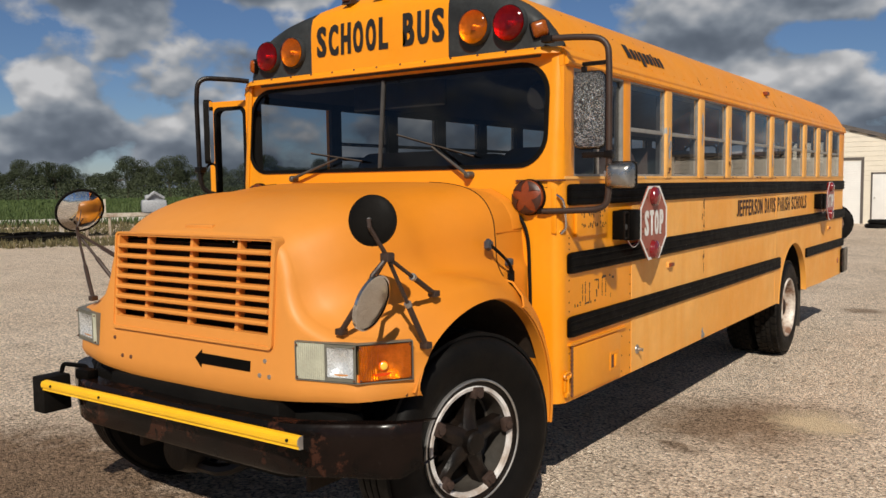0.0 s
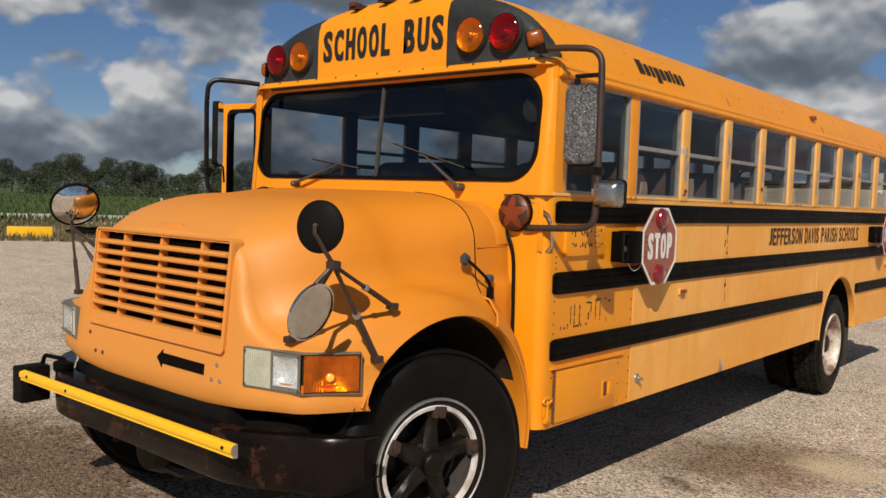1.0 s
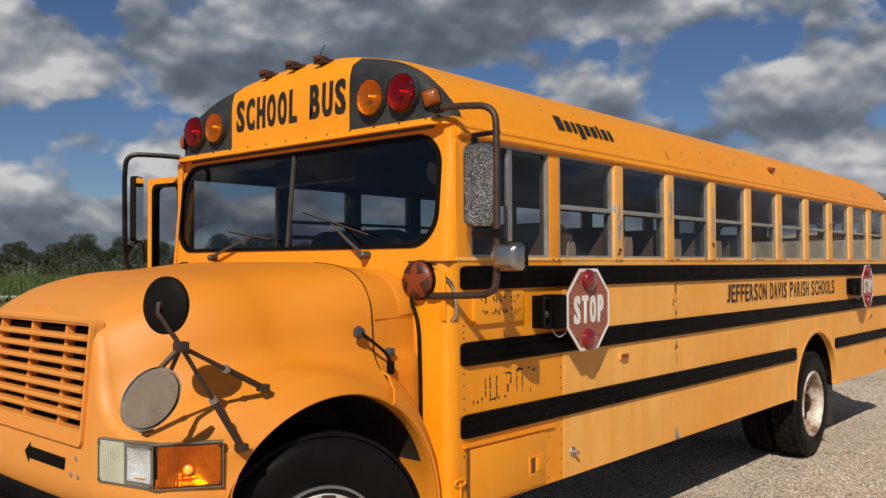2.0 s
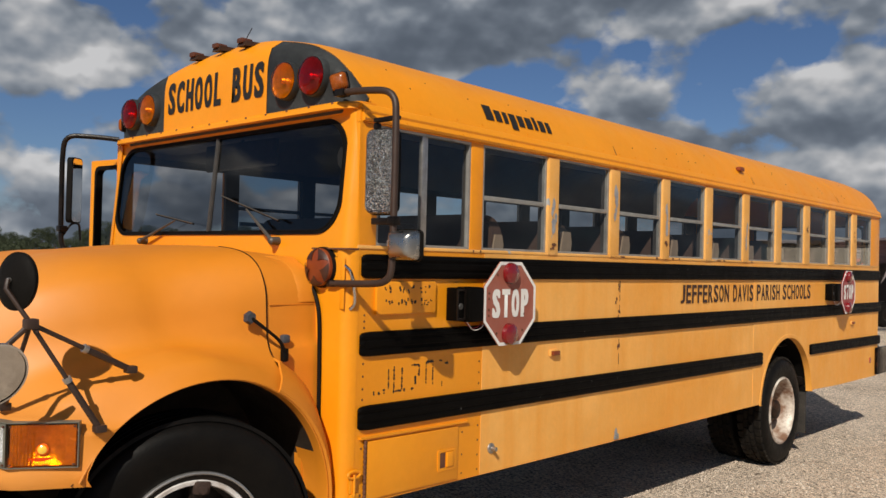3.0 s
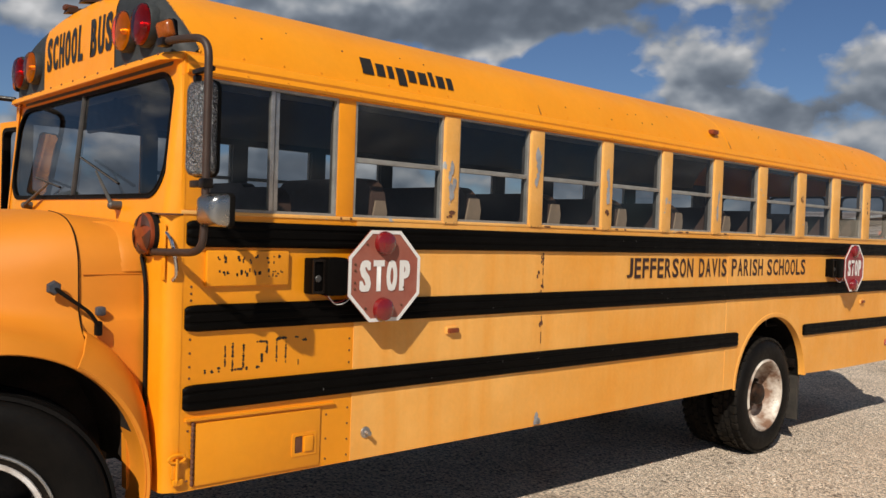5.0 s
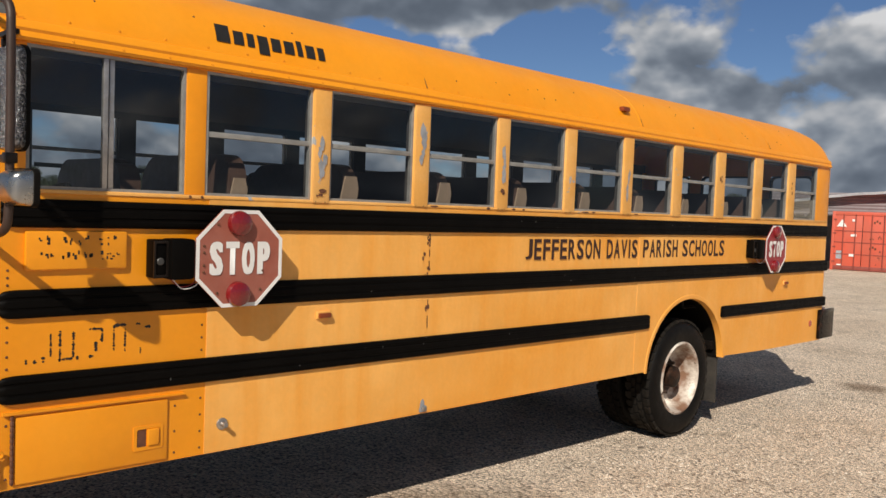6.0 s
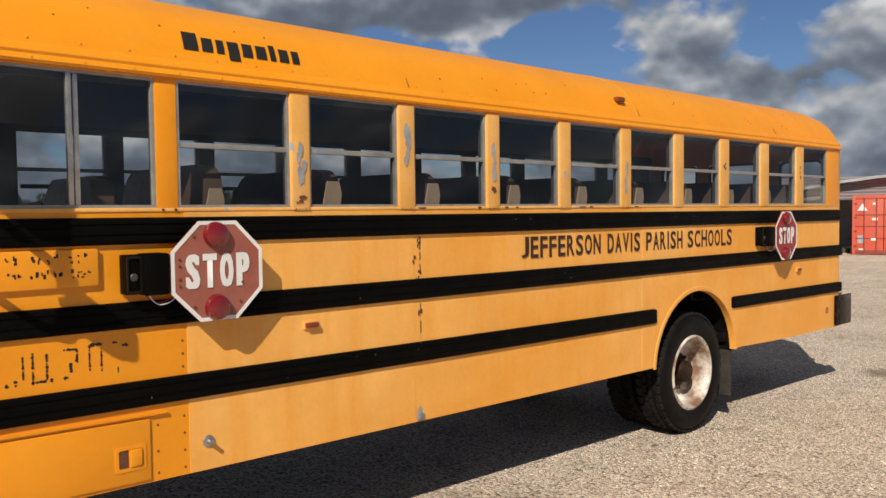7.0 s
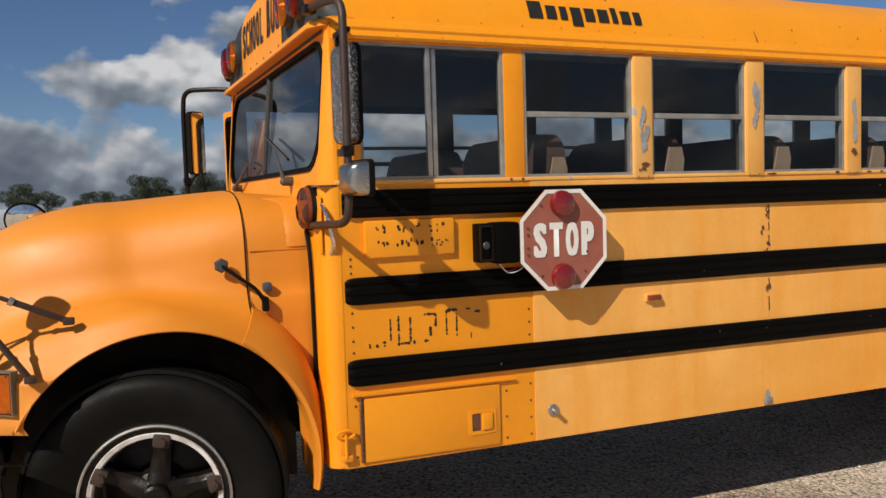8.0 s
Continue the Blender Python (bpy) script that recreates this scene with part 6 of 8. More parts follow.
def crash_barrier(x, y):
    """A padded panel on two posts, ahead of the first bench."""
    bar = new("crash_barrier")
    bar.parent = bus
    tagged(bar, "brown padded crash barrier with a tan edge")
    bm = bmesh.new()
    prism(bm, [(u, v) for u, v in round_rect(-0.49, 1.40, 0.49, 2.075, 0.15, 7)], lambda u, v, d: (x + u, y + d + 0.10 * (v - 1.4), v), 0.09)
    bmesh.ops.bevel(bm, geom=[e for e in bm.edges if len(e.link_faces) == 2 and e.calc_face_angle(0) > 0.9], offset=0.02, segments=2, affect="EDGES")
    part("padding", bm, VINYL, bar, smooth=50)
    for e in (-1, 1):
        bm = bmesh.new()
        prism(bm, [(0.0, 1.45), (0.10, 1.45), (0.145, 1.90), (0.13, 1.955), (0.07, 1.955), (0.05, 1.86)], lambda u, v, d: (x + e * (0.492 + d), y + u, v), 0.012)
        part("end_panel", bm, VINYLTAN, bar, "tan vinyl end panel")
        bm = bmesh.new()
        tube(bm, [(x + e * 0.36, y + 0.05, 1.02), (x + e * 0.36, y + 0.05, 1.42)], 0.016, 6)
        part("post", bm, DARKIRON, bar)


def build_seats():
    first = bench_seat()
    first.location = (0.66, 1.676, 1.035)
    spots = [(x, 1.676 + 0.731 * k) for x in (0.66, -0.66) for k in range(9)][1:]
    for x, y in spots:
        copy_thing(first, pose(x, y, 1.035))
    for x in (0.66, -0.66):
        crash_barrier(x, 1.045)
    drv = new("driver_seat")
    drv.parent = bus
    tagged(drv, "high-backed dark driver's seat")
    bm = bmesh.new()
    box(bm, (0.46, 0.30, 1.42), (0.92, 0.70, 1.54), 0.05)
    part("cushion", bm, VINYL, drv)
    bm = bmesh.new()
    prism(bm, round_rect(0.48, 1.48, 0.92, 2.005, 0.13, 7), lambda u, v, d: (u, 0.62 + d + 0.08 * (v - 1.48), v), 0.10)
    bmesh.ops.bevel(bm, geom=[e for e in bm.edges if len(e.link_faces) == 2 and e.calc_face_angle(0) > 0.9], offset=0.025, segments=2, affect="EDGES")
    part("backrest", bm, VINYL, drv, smooth=50)
    bm = bmesh.new()
    box(bm, (0.58, 0.40, 1.02), (0.80, 0.62, 1.43), 0.04)
    part("pedestal", bm, DARKIRON, drv)
    # window guard bars along the far wall
    bm = bmesh.new()
    box(bm, (-1.172, 0.95, 2.02), (-1.160, TAIL - 0.3, 2.05))
    part("window_guard", bm, INNER_DARK, bus)


build_seats()


# ---- entrance door, standing open ----
def build_door():
    door = new("entrance_door")
    door.parent = bus
    tagged(door, "yellow-framed glazed entrance door folded open")
    m = Matrix.Translation((-1.235, 0.075, 0)) @ Matrix.Rotation(radians(8), 4, "Z")
    at = lambda u, v, w: m @ Vector((-u, w, v))
    bm = bmesh.new()
    ring_prism(bm, round_rect(0, 0.70, 0.385, 2.435, 0.012, 3), round_rect(0.055, 1.05, 0.325, 2.385, 0.05, 3), at, 0.04)
    part("door_frame", bm, YELLOW, door)
    bm = bmesh.new()
    ring_prism(bm, round_rect(0.045, 1.04, 0.335, 2.395, 0.05, 4), round_rect(0.068, 1.063, 0.312, 2.372, 0.045, 4), lambda u, v, w: at(u, v, w - 0.006), 0.05)
    part("glazing_rubber", bm, RUBBER, door)
    glass_sheet([at(u, v, 0.02) for u, v in round_rect(0.05, 1.05, 0.33, 2.39, 0.05, 4)], (0, -1, 0), GLASS, door)
    bm = bmesh.new()
    box(bm, (-1.21, 0.06, 2.442), (-1.19, 0.92, 2.47))
    box(bm, (-1.20, 0.06, 0.66), (-0.70, 0.92, 0.70), 0.005)
    part("door_header", bm, YELLOW, bus)


build_door()


# ---- mirrors ----
def build_mirrors():
    # driver's side mirror: bent pipe, pebbled long head, small bright one under it
    near = new("side_mirror")
    near.parent = bus
    tagged(near, "side mirror on a brown bent-pipe arm")
    bm = bmesh.new()
    tube(bm, rounded([(1.165, -0.045, 2.575), (1.30, -0.03, 2.572), (1.475, 0.0, 2.555), (1.482, 0.0, 2.40), (1.482, 0.0, 1.80), (1.470, -0.005, 1.690), (1.30, -0.03, 1.682), (1.13, -0.055, 1.678)], 0.09, 7), 0.0165, 12)
    part("arm", bm, BROWNPIPE, near)
    for lo, hi in (((1.13, -0.07, 2.555), (1.19, -0.02, 2.590)), ((1.10, -0.065, 1.662), (1.16, -0.040, 1.694)), ((1.33, 0.0, 2.425), (1.485, 0.03, 2.445)), ((1.32, 0.01, 2.395), (1.345, 0.04, 2.425)), ((1.33, 0.0, 1.955), (1.46, 0.03, 1.985)), ((1.46, -0.022, 1.95), (1.505, 0.022, 1.99))):
        bm = bmesh.new()
        box(bm, lo, hi, 0.006)
        part("clamp", bm, DARKIRON, near)
    head = Matrix.Translation((1.352, 0.045, 2.202)) @ Matrix.Rotation(radians(13), 4, "Z")
    out = round_rect(-0.083, -0.198, 0.083, 0.198, 0.040, 6)
    bm = bmesh.new()
    rings = []
    for k, d in ((0.90, -0.026), (0.97, -0.020), (1.0, -0.006), (1.0, 0.016)):
        rings.append([head @ Vector((u * k, d, v * (1 - (1 - k) * 0.45))) for u, v in out])
    made = sheet(bm, rings, close=True)
    bm.faces.new(made[0])
    bm.faces.new(made[-1])
    shell = part("mirror_head", bm, PEBBLE, near, "pebbled silver mirror back")
    bm = bmesh.new()
    ring_prism(bm, round_rect(-0.086, -0.202, 0.086, 0.202, 0.043, 6), round_rect(-0.078, -0.193, 0.078, 0.193, 0.038, 6), lambda u, v, w: head @ Vector((u, 0.006 + w, v)), 0.016)
    part("rubber_rim", bm, RUBBER, shell)
    bm = bmesh.new()
    prism(bm, round_rect(-0.078, -0.193, 0.078, 0.193, 0.038, 6), lambda u, v, w: head @ Vector((u, 0.016 + w, v)), 0.003)
    part("mirror_glass", bm, MIRROR, shell)
    low = Matrix.Translation((1.535, 0.025, 1.862)) @ Matrix.Rotation(radians(11), 4, "Z")
    bm = bmesh.new()
    rings = []
    for k, d in ((0.45, -0.065), (0.74, -0.056), (0.90, -0.036), (1.0, 0.0), (1.0, 0.02)):
        rings.append([low @ Vector((u * k, d, v * k)) for u, v in round_rect(-0.075, -0.066, 0.075, 0.066, 0.022, 4)])
    made = sheet(bm, rings, close=True)
    bm.faces.new(made[0])
    bm.faces.new(made[-1])
    small = part("convex_head", bm, DARKCHROME, near, "small bright convex mirror shell", smooth=50)
    bm = bmesh.new()
    ring_prism(bm, round_rect(-0.08, -0.071, 0.08, 0.071, 0.025, 4), round_rect(-0.068, -0.06, 0.068, 0.06, 0.02, 4), lambda u, v, w: low @ Vector((u, 0.004 + w, v)), 0.022)
    part("rubber_rim", bm, RUBBER, small)
    bm = bmesh.new()
    prism(bm, round_rect(-0.07, -0.062, 0.07, 0.062, 0.02, 4), lambda u, v, w: low @ Vector((u, 0.018 + w, v)), 0.003)
    part("mirror_glass", bm, MIRROR, small)
    bm = bmesh.new()
    tube(bm, [(1.482, 0.0, 1.87), (1.52, 0.0, 1.868)], 0.012, 8)
    box(bm, (1.462, -0.021, 1.855), (1.502, 0.021, 1.885), 0.004)
    part("band", bm, ALU, small)
    # far side mirror
    far = new("side_mirror")
    far.parent = bus
    tagged(far, "far side mirror on a dark bent-pipe arm")
    bm = bmesh.new()
    tube(bm, rounded([(-1.15, -0.01, 2.545), (-1.22, -0.10, 2.555), (-1.355, -0.275, 2.560), (-1.365, -0.285, 2.42), (-1.355, -0.285, 1.92), (-1.34, -0.28, 1.80), (-1.15, -0.05, 1.72)], 0.08, 6), 0.0165, 10)
    part("arm", bm, DARKIRON, far)
    bm = bmesh.new()
    box(bm, (-1.385, -0.305, 1.925), (-1.325, -0.255, 1.965), 0.006)
    part("clamp", bm, DARKIRON, far)
    bm = bmesh.new()
    tube(bm, rounded([(-1.355, -0.285, 1.88), (-1.335, -0.225, 1.985), (-1.31, -0.185, 1.985), (-1.31, -0.175, 1.87)], 0.03), 0.008, 6)
    part("bracket", bm, DARKIRON, far)
    q = Matrix.Translation((-1.335, -0.212, 2.20)) @ Matrix.Rotation(radians(-52), 4, "Z")
    bm = bmesh.new()
    prism(bm, round_rect(-0.066, -0.215, 0.066, 0.215, 0.03, 6), lambda u, v, w: q @ Vector((u, -0.02 + w, v)), 0.035)
    shell = part("mirror_head", bm, RUBBER, far)
    bm = bmesh.new()
    prism(bm, round_rect(-0.058, -0.207, 0.058, 0.207, 0.026, 6), lambda u, v, w: q @ Vector((u, 0.0155 + w, v)), 0.003)
    part("mirror_glass", bm, MIRROR, shell)


build_mirrors()


def disc_mirror(name, centre, normal, r, back, front, parent, dish=0.03, edge=None, bulge=1.0):
    """A round dished mirror; normal points out of its back."""
    m = Matrix.Translation(centre) @ Vector(normal).to_track_quat("Z", "Y").to_matrix().to_4x4()
    bm = bmesh.new()
    spun(bm, [(0, dish), (r * 0.3, dish * 0.96), (r * 0.7, dish * 0.68), (r * 0.95, dish * 0.22), (r, 0.0), (r, -0.008), (r * 0.96, -0.010)], m, 36)
    shell = part(name, bm, back, parent, smooth=50)
    bm = bmesh.new()
    spun(bm, [(r * 0.96, -0.008), (r * 0.75, -0.008 - 0.012 * bulge), (r * 0.55, -0.008 - 0.0185 * bulge), (r * 0.3, -0.008 - 0.024 * bulge), (0, -0.008 - 0.026 * bulge)], m, 36)
    part("mirror_glass", bm, front, shell, smooth=60)
    bm = bmesh.new()
    spun(bm, [(r * 0.97, 0.003), (r * 1.02, 0.002), (r * 1.02, -0.010), (r * 0.95, -0.012)], m, 36)
    part("rim", bm, edge or RUBBER, shell)
    return shell


GROUNDMIRROR = mat("dusty_mirror", (0.55, 0.54, 0.52), 0.12, 1.0, vary=0.05, scale=8)


def build_cross_mirrors():
    hub = Vector((1.165, -1.415, 1.545))
    near = new("crossview_mirrors")
    near.parent = bus
    tagged(near, "two round cross-view mirrors on a dark tripod")
    feet = [Vector((1.105, -1.020, 1.350)), Vector((1.160, -1.160, 1.150)), Vector((0.900, -1.400, 1.222))]
    for f in feet:
        bm = bmesh.new()
        d = (f - hub)
        tube(bm, [hub, hub + d * 0.5, hub + d * 0.52, f], [0.0085, 0.0085, 0.0125, 0.0125], 8)
        box(bm, tuple(f - Vector((0.020, 0.020, 0.014))), tuple(f + Vector((0.020, 0.022, 0.014))), 0.006)
        part("leg", bm, BROWNPIPE, near)
        bm = bmesh.new()
        p = hub + d * 0.52
        tube(bm, [p - d * 0.02, p + d * 0.02], 0.016, 8)
        part("clamp", bm, ALU, near)
    bm = bmesh.new()
    box(bm, tuple(hub - Vector((0.022, 0.022, 0.018))), tuple(hub + Vector((0.022, 0.022, 0.018))), 0.008)
    top = Vector((1.128, -1.480, 1.696))
    tube(bm, [hub + Vector((0.01, 0.02, -0.03)), hub, top + Vector((0.012, -0.010, -0.03)), top], 0.009, 8)
    part("stem", bm, BROWNPIPE, near)
    disc_mirror("upper_mirror", (1.120, -1.450, 1.690), (0.27, -0.96, 0.05), 0.100, RUBBER, MIRROR, near, 0.022)
    bm = bmesh.new()
    spun(bm, [(0.009, 0), (0.008, 0.010), (0, 0.012)], Matrix.Translation((1.126, -1.473, 1.694)) @ Vector((0.27, -0.96, 0.05)).to_track_quat("Z", "Y").to_matrix().to_4x4(), 8)
    part("nut", bm, ALU, near)
    disc_mirror("lower_mirror", (1.177, -1.536, 1.380), (-0.94, -0.11, 0.30), 0.112, RUBBER, GROUNDMIRROR, near, 0.014, CHROME, 0.3)
    bm = bmesh.new()
    tube(bm, [hub, hub + Vector((-0.03, -0.06, -0.07)), (1.162, -1.536, 1.385)], 0.010, 8)
    part("lower_stem", bm, BROWNPIPE, near)
    far = new("crossview_mirrors")
    far.parent = bus
    tagged(far, "round cross-view mirror on dark rods, reflecting the bus")
    hub = Vector((-1.215, -1.275, 1.575))
    for f in ((-0.930, -1.375, 1.232), (-0.985, -1.20, 1.300), (-0.69, -1.330, 1.440)):
        bm = bmesh.new()
        f = Vector(f)
        d = f - hub
        tube(bm, [hub, hub + d * 0.5, hub + d * 0.52, f], [0.008, 0.008, 0.012, 0.012], 8)
        box(bm, tuple(f - Vector((0.018, 0.018, 0.014))), tuple(f + Vector((0.018, 0.022, 0.014))), 0.006)
        part("leg", bm, BROWNPIPE, far)
    bm = bmesh.new()
    tube(bm, [hub, (-1.225, -1.262, 1.70)], 0.010, 8)
    part("stem", bm, BROWNPIPE, far)
    disc_mirror("round_mirror", (-1.190, -1.270, 1.706), (-0.80, 0.20, 0.40), 0.132, RUBBER, MIRROR, far, 0.03, None, 2.1)


build_cross_mirrors()


# ---- stop arms ----
def stop_arm(y, z, x, red, dark_lamps, label):
    arm = new("stop_arm")
    arm.parent = bus
    tagged(arm, label)
    k = math.tan(math.pi / 8)

    def octagon(r):
        return [(r, -r * k), (r, r * k), (r * k, r), (-r * k, r), (-r, r * k), (-r, -r * k), (-r * k, -r), (r * k, -r)]

    at = lambda u, v, w: (x + w, y + u, z + v)
    bm = bmesh.new()
    prism(bm, octagon(0.230), lambda u, v, w: at(u, v, -0.006 + w), 0.006)
    blade = part("sign_blade", bm, red, arm, "bleached red octagonal blade" if red is SIGNRED else "deep red octagonal blade")
    bm = bmesh.new()
    ring_prism(bm, octagon(0.2295), octagon(0.212), lambda u, v, w: at(u, v, 0.0005 + w), 0.0015)
    part("white_border", bm, WHITE, blade)
    painted_word("STOP", "stop_lettering", -0.163, 0.160, 0.156, lambda u, v, w: at(u, -0.076 + v, 0.001 + w), WHITE, blade, "white capital letter", 0.20, 0.028, 0.008)
    for v, side in ((0.166, 1), (-0.168, 1), (0.166, -1), (-0.168, -1)):
        m = Matrix.Translation((x + (0.001 if side > 0 else -0.007), y - 0.012, z + v)) @ Matrix.Rotation(radians(90 * side), 4, "Y")
        bm = bmesh.new()
        spun(bm, [(0.061, 0), (0.060, 0.012), (0.055, 0.026), (0.035, 0.036), (0, 0.039)], m, 28)
        part("flasher_lamp", bm, REDCAP, blade, "round red flasher lens")
    for u, v in ((-0.19, 0.06), (-0.19, 0.03), (-0.19, -0.03), (-0.19, -0.06), (-0.12, 0.16), (0.12, -0.06), (0.11, -0.15), (-0.12, -0.16)):
        bm = bmesh.new()
        spun(bm, [(0.007, 0), (0.005, 0.004), (0, 0.005)], Matrix.Translation(at(u, v, 0.0015)) @ Matrix.Rotation(radians(90), 4, "Y"), 8)
        part("rivet", bm, RUST, blade)
    # motor box and hinge
    bm = bmesh.new()
    box(bm, (W + 0.002, y - 0.420, z - 0.085), (W + 0.075, y - 0.345, z + 0.088), 0.008)
    box(bm, (W + 0.002, y - 0.350, z - 0.092), (W + 0.110, y - 0.235, z + 0.092), 0.014)
    motor = part("motor_box", bm, BLACK, arm, "black motor box")
    bm = bmesh.new()
    ring_prism(bm, round_rect(y - 0.418, z - 0.080, y - 0.350, z + 0.083, 0.006, 2), round_rect(y - 0.410, z - 0.070, y - 0.358, z + 0.072, 0.006, 2), lambda u, v, w: (W + 0.074 + w, u, v), 0.008)
    part("cover_edge", bm, DARKIRON, motor)
    bm = bmesh.new()
    spun(bm, [(0.018, 0), (0.014, 0.004), (0, 0.005)], Matrix.Translation((W + 0.076, y - 0.385, z - 0.01)) @ Matrix.Rotation(radians(90), 4, "Y"), 12)
    part("cover_screw", bm, GREYRUBBER, motor)
    bm = bmesh.new()
    box(bm, (x - 0.016, y - 0.250, z - 0.085), (x - 0.008, y - 0.205, z + 0.085), 0.003)
    box(bm, (W + 0.10, y - 0.262, z - 0.070), (x - 0.006, y - 0.240, z + 0.070), 0.006)
    part("hinge", bm, SIGNRED if red is SIGNRED else BLACK, arm)
    bm = bmesh.new()
    tube(bm, spline([(W + 0.06, y - 0.32, z - 0.09), (W + 0.075, y - 0.28, z - 0.135), (W + 0.08, y - 0.22, z - 0.125), (x - 0.01, y - 0.19, z - 0.08)], 6), 0.0025, 6)
    part("wire", bm, WHITE, arm)
    bm = bmesh.new()
    tube(bm, spline([(W + 0.05, y - 0.33, z - 0.09), (W + 0.07, y - 0.29, z - 0.125), (W + 0.07, y - 0.23, z - 0.118), (x - 0.01, y - 0.20, z - 0.07)], 6), 0.0025, 6)
    part("wire", bm, SIGNRED_DEEP, arm)


stop_arm(1.065, 1.570, 1.322, SIGNRED, False, "sun-bleached stop sign folded against the bus side")
stop_arm(6.985, 1.565, 1.330, SIGNRED_DEEP, True, "rear deep red stop sign folded against the side")


# ---- details of the flank ----
def roof_x(z):
    """Half width of the roof at a height, on its shoulder."""
    for (a, za), (b, zb) in zip(ROOF[5:], ROOF[6:]):
        if zb <= z <= za:
            return a + (b - a) * (za - z) / (za - zb)
    return W


def build_flank():
    at = lambda u, v, w: (W + 0.0032 + w, u, v)
    for word, u0, u1 in (("JEFFERSON", 3.290, 4.160), ("DAVIS", 4.245, 4.668), ("PARISH", 4.752, 5.287), ("SCHOOLS", 5.368, 6.118)):
        painted_word(word, "district_lettering", u0, u1, 0.142, lambda u, v, w: at(u, 1.516 - 0.0035 * (u - 3.29) + v, w), LETTER, bus, "brown capital letter of the school district", 0.22, 0.016, 0.0012)
    # maker's mark: plain dark bars, one for each letter
    y = 0.988
    for k, (w, lo, hi) in enumerate(((0.084, 0.000, 0.092), (0.066, 0.002, 0.074), (0.050, 0.002, 0.074), (0.070, -0.026, 0.074), (0.066, 0.002, 0.074), (0.070, 0.002, 0.074), (0.044, 0.002, 0.088), (0.066, 0.002, 0.074), (0.054, 0.002, 0.074))):
        drop = 0.004 * (y - 0.988) / 0.65
        rows = []
        for j in range(5):
            v = 2.598 - drop + lo + (hi - lo) * j / 4
            rows.append([(roof_x(v) + 0.006, y + 0.006 + 0.012 * (j / 4), v), (roof_x(v) + 0.006, y + w - 0.004 + 0.012 * (j / 4), v)])
        bm = bmesh.new()
        sheet(bm, rows)
        part("maker_mark_bar", bm, LETTERBLACK, bus, "black painted bar of a maker's mark")
        y += w + 0.0095
    # raised plate with worn lettering
    bm = bmesh.new()
    box(bm, (W, 0.135, 1.530), (W + 0.020, 0.552, 1.690), 0.010)
    plate = part("cover_plate", bm, YELLOW, bus, "yellow cover plate with worn lettering")
    rng = random.Random(3)
    for line, n, z, h in ((0, 11, 1.645, 0.030), (1, 15, 1.580, 0.028)):
        for k in range(n):
            if rng.random() < 0.22:
                continue
            u = 0.185 + k * 0.335 / n
            bm = bmesh.new()
            for q in range(rng.choice((1, 2, 2, 3))):
                a, b = u + rng.uniform(0, 0.012), z + rng.uniform(-h / 2, h / 2)
                box(bm, (W + 0.0195, a, b), (W + 0.0212, a + rng.uniform(0.004, 0.012), b + rng.uniform(0.005, 0.019)))
            part("worn_letter", bm, LETTERBLACK, plate, smooth=0)
    # flaked remains of a painted number
    z0 = 1.150
    bm = bmesh.new()
    for u, pieces in ((0.175, ((0, 0, 0.014, 0.016), (0.03, 0.0, 0.012, 0.012))), (0.235, ((0.0, 0.0, 0.012, 0.02), (0.028, 0.02, 0.006, 0.09))), (0.295, ((0.0, 0.0, 0.007, 0.125), (0.0, 0.0, 0.05, 0.012), (0.048, 0.01, 0.007, 0.10), (0.06, 0.0, 0.012, 0.012))), (0.405, ((0.0, 0.105, 0.05, 0.012), (0.044, 0.06, 0.008, 0.05), (0.02, 0.02, 0.010, 0.045), (0.0, 0.0, 0.016, 0.014))), (0.495, ((0.0, 0.02, 0.006, 0.10), (0.0, 0.115, 0.045, 0.010), (0.044, 0.015, 0.006, 0.105))), (0.585, ((0.0, 0.115, 0.016, 0.009), (0.035, 0.10, 0.022, 0.012), (0.016, 0.0, 0.006, 0.03)))):
        for a, b, w, h in pieces:
            n = max(2, int(max(w, h) / 0.0055))
            for k in range(n):
                if rng.random() < 0.22:
                    continue
                f = (k + 0.5) / n
                cu, cv = (u + a + w * f, z0 + b + h / 2) if w > h else (u + a + w / 2, z0 + b + h * f)
                cu, cv = 0.140 + (cu - 0.175) * 1.14, z0 - 0.006 + (cv - z0) * 1.12
                r = min(0.0085, min(w, h) * 0.95) * rng.uniform(0.5, 1.15)
                ring = []
                for j in range(7):
                    g = 2 * math.pi * j / 7
                    ring.append((cu + rng.gauss(0, 0.0008) + r * rng.uniform(0.5, 1.2) * math.cos(g), cv + r * rng.uniform(0.5, 1.2) * math.sin(g)))
                prism(bm, ring, lambda p, q, v: (W + 0.0006 + v, p, q), 0.0008 + 0.00005 * (k % 4))
    tagged(part("flaked_paint", bm, LETTERBLACK, bus, "flaked remains of a painted number", smooth=0), kind="stuff")
    # battery hatch
    bm = bmesh.new()
    box(bm, (W - 0.01, 0.108, 0.652), (W + 0.010, 0.762, 0.930), 0.006)
    for v in bm.verts:
        v.co.z += -0.018 * (v.co.y - 0.1)
    hatch = part("battery_hatch", bm, YELLOW, bus, "yellow battery-box hatch")
    bm = bmesh.new()
    ring_prism(bm, round_rect(0.600, 0.700, 0.738, 0.812, 0.008, 2), round_rect(0.616, 0.716, 0.722, 0.797, 0.006, 2), lambda u, v, w: (W + 0.009 + w, u, v), 0.005)
    part("pull_frame", bm, YELLOW, hatch)
    # flat dark plate stands in for the shade inside the hollow
    bm = bmesh.new()
    box(bm, (W + 0.0085, 0.616, 0.716), (W + 0.0105, 0.660, 0.797))
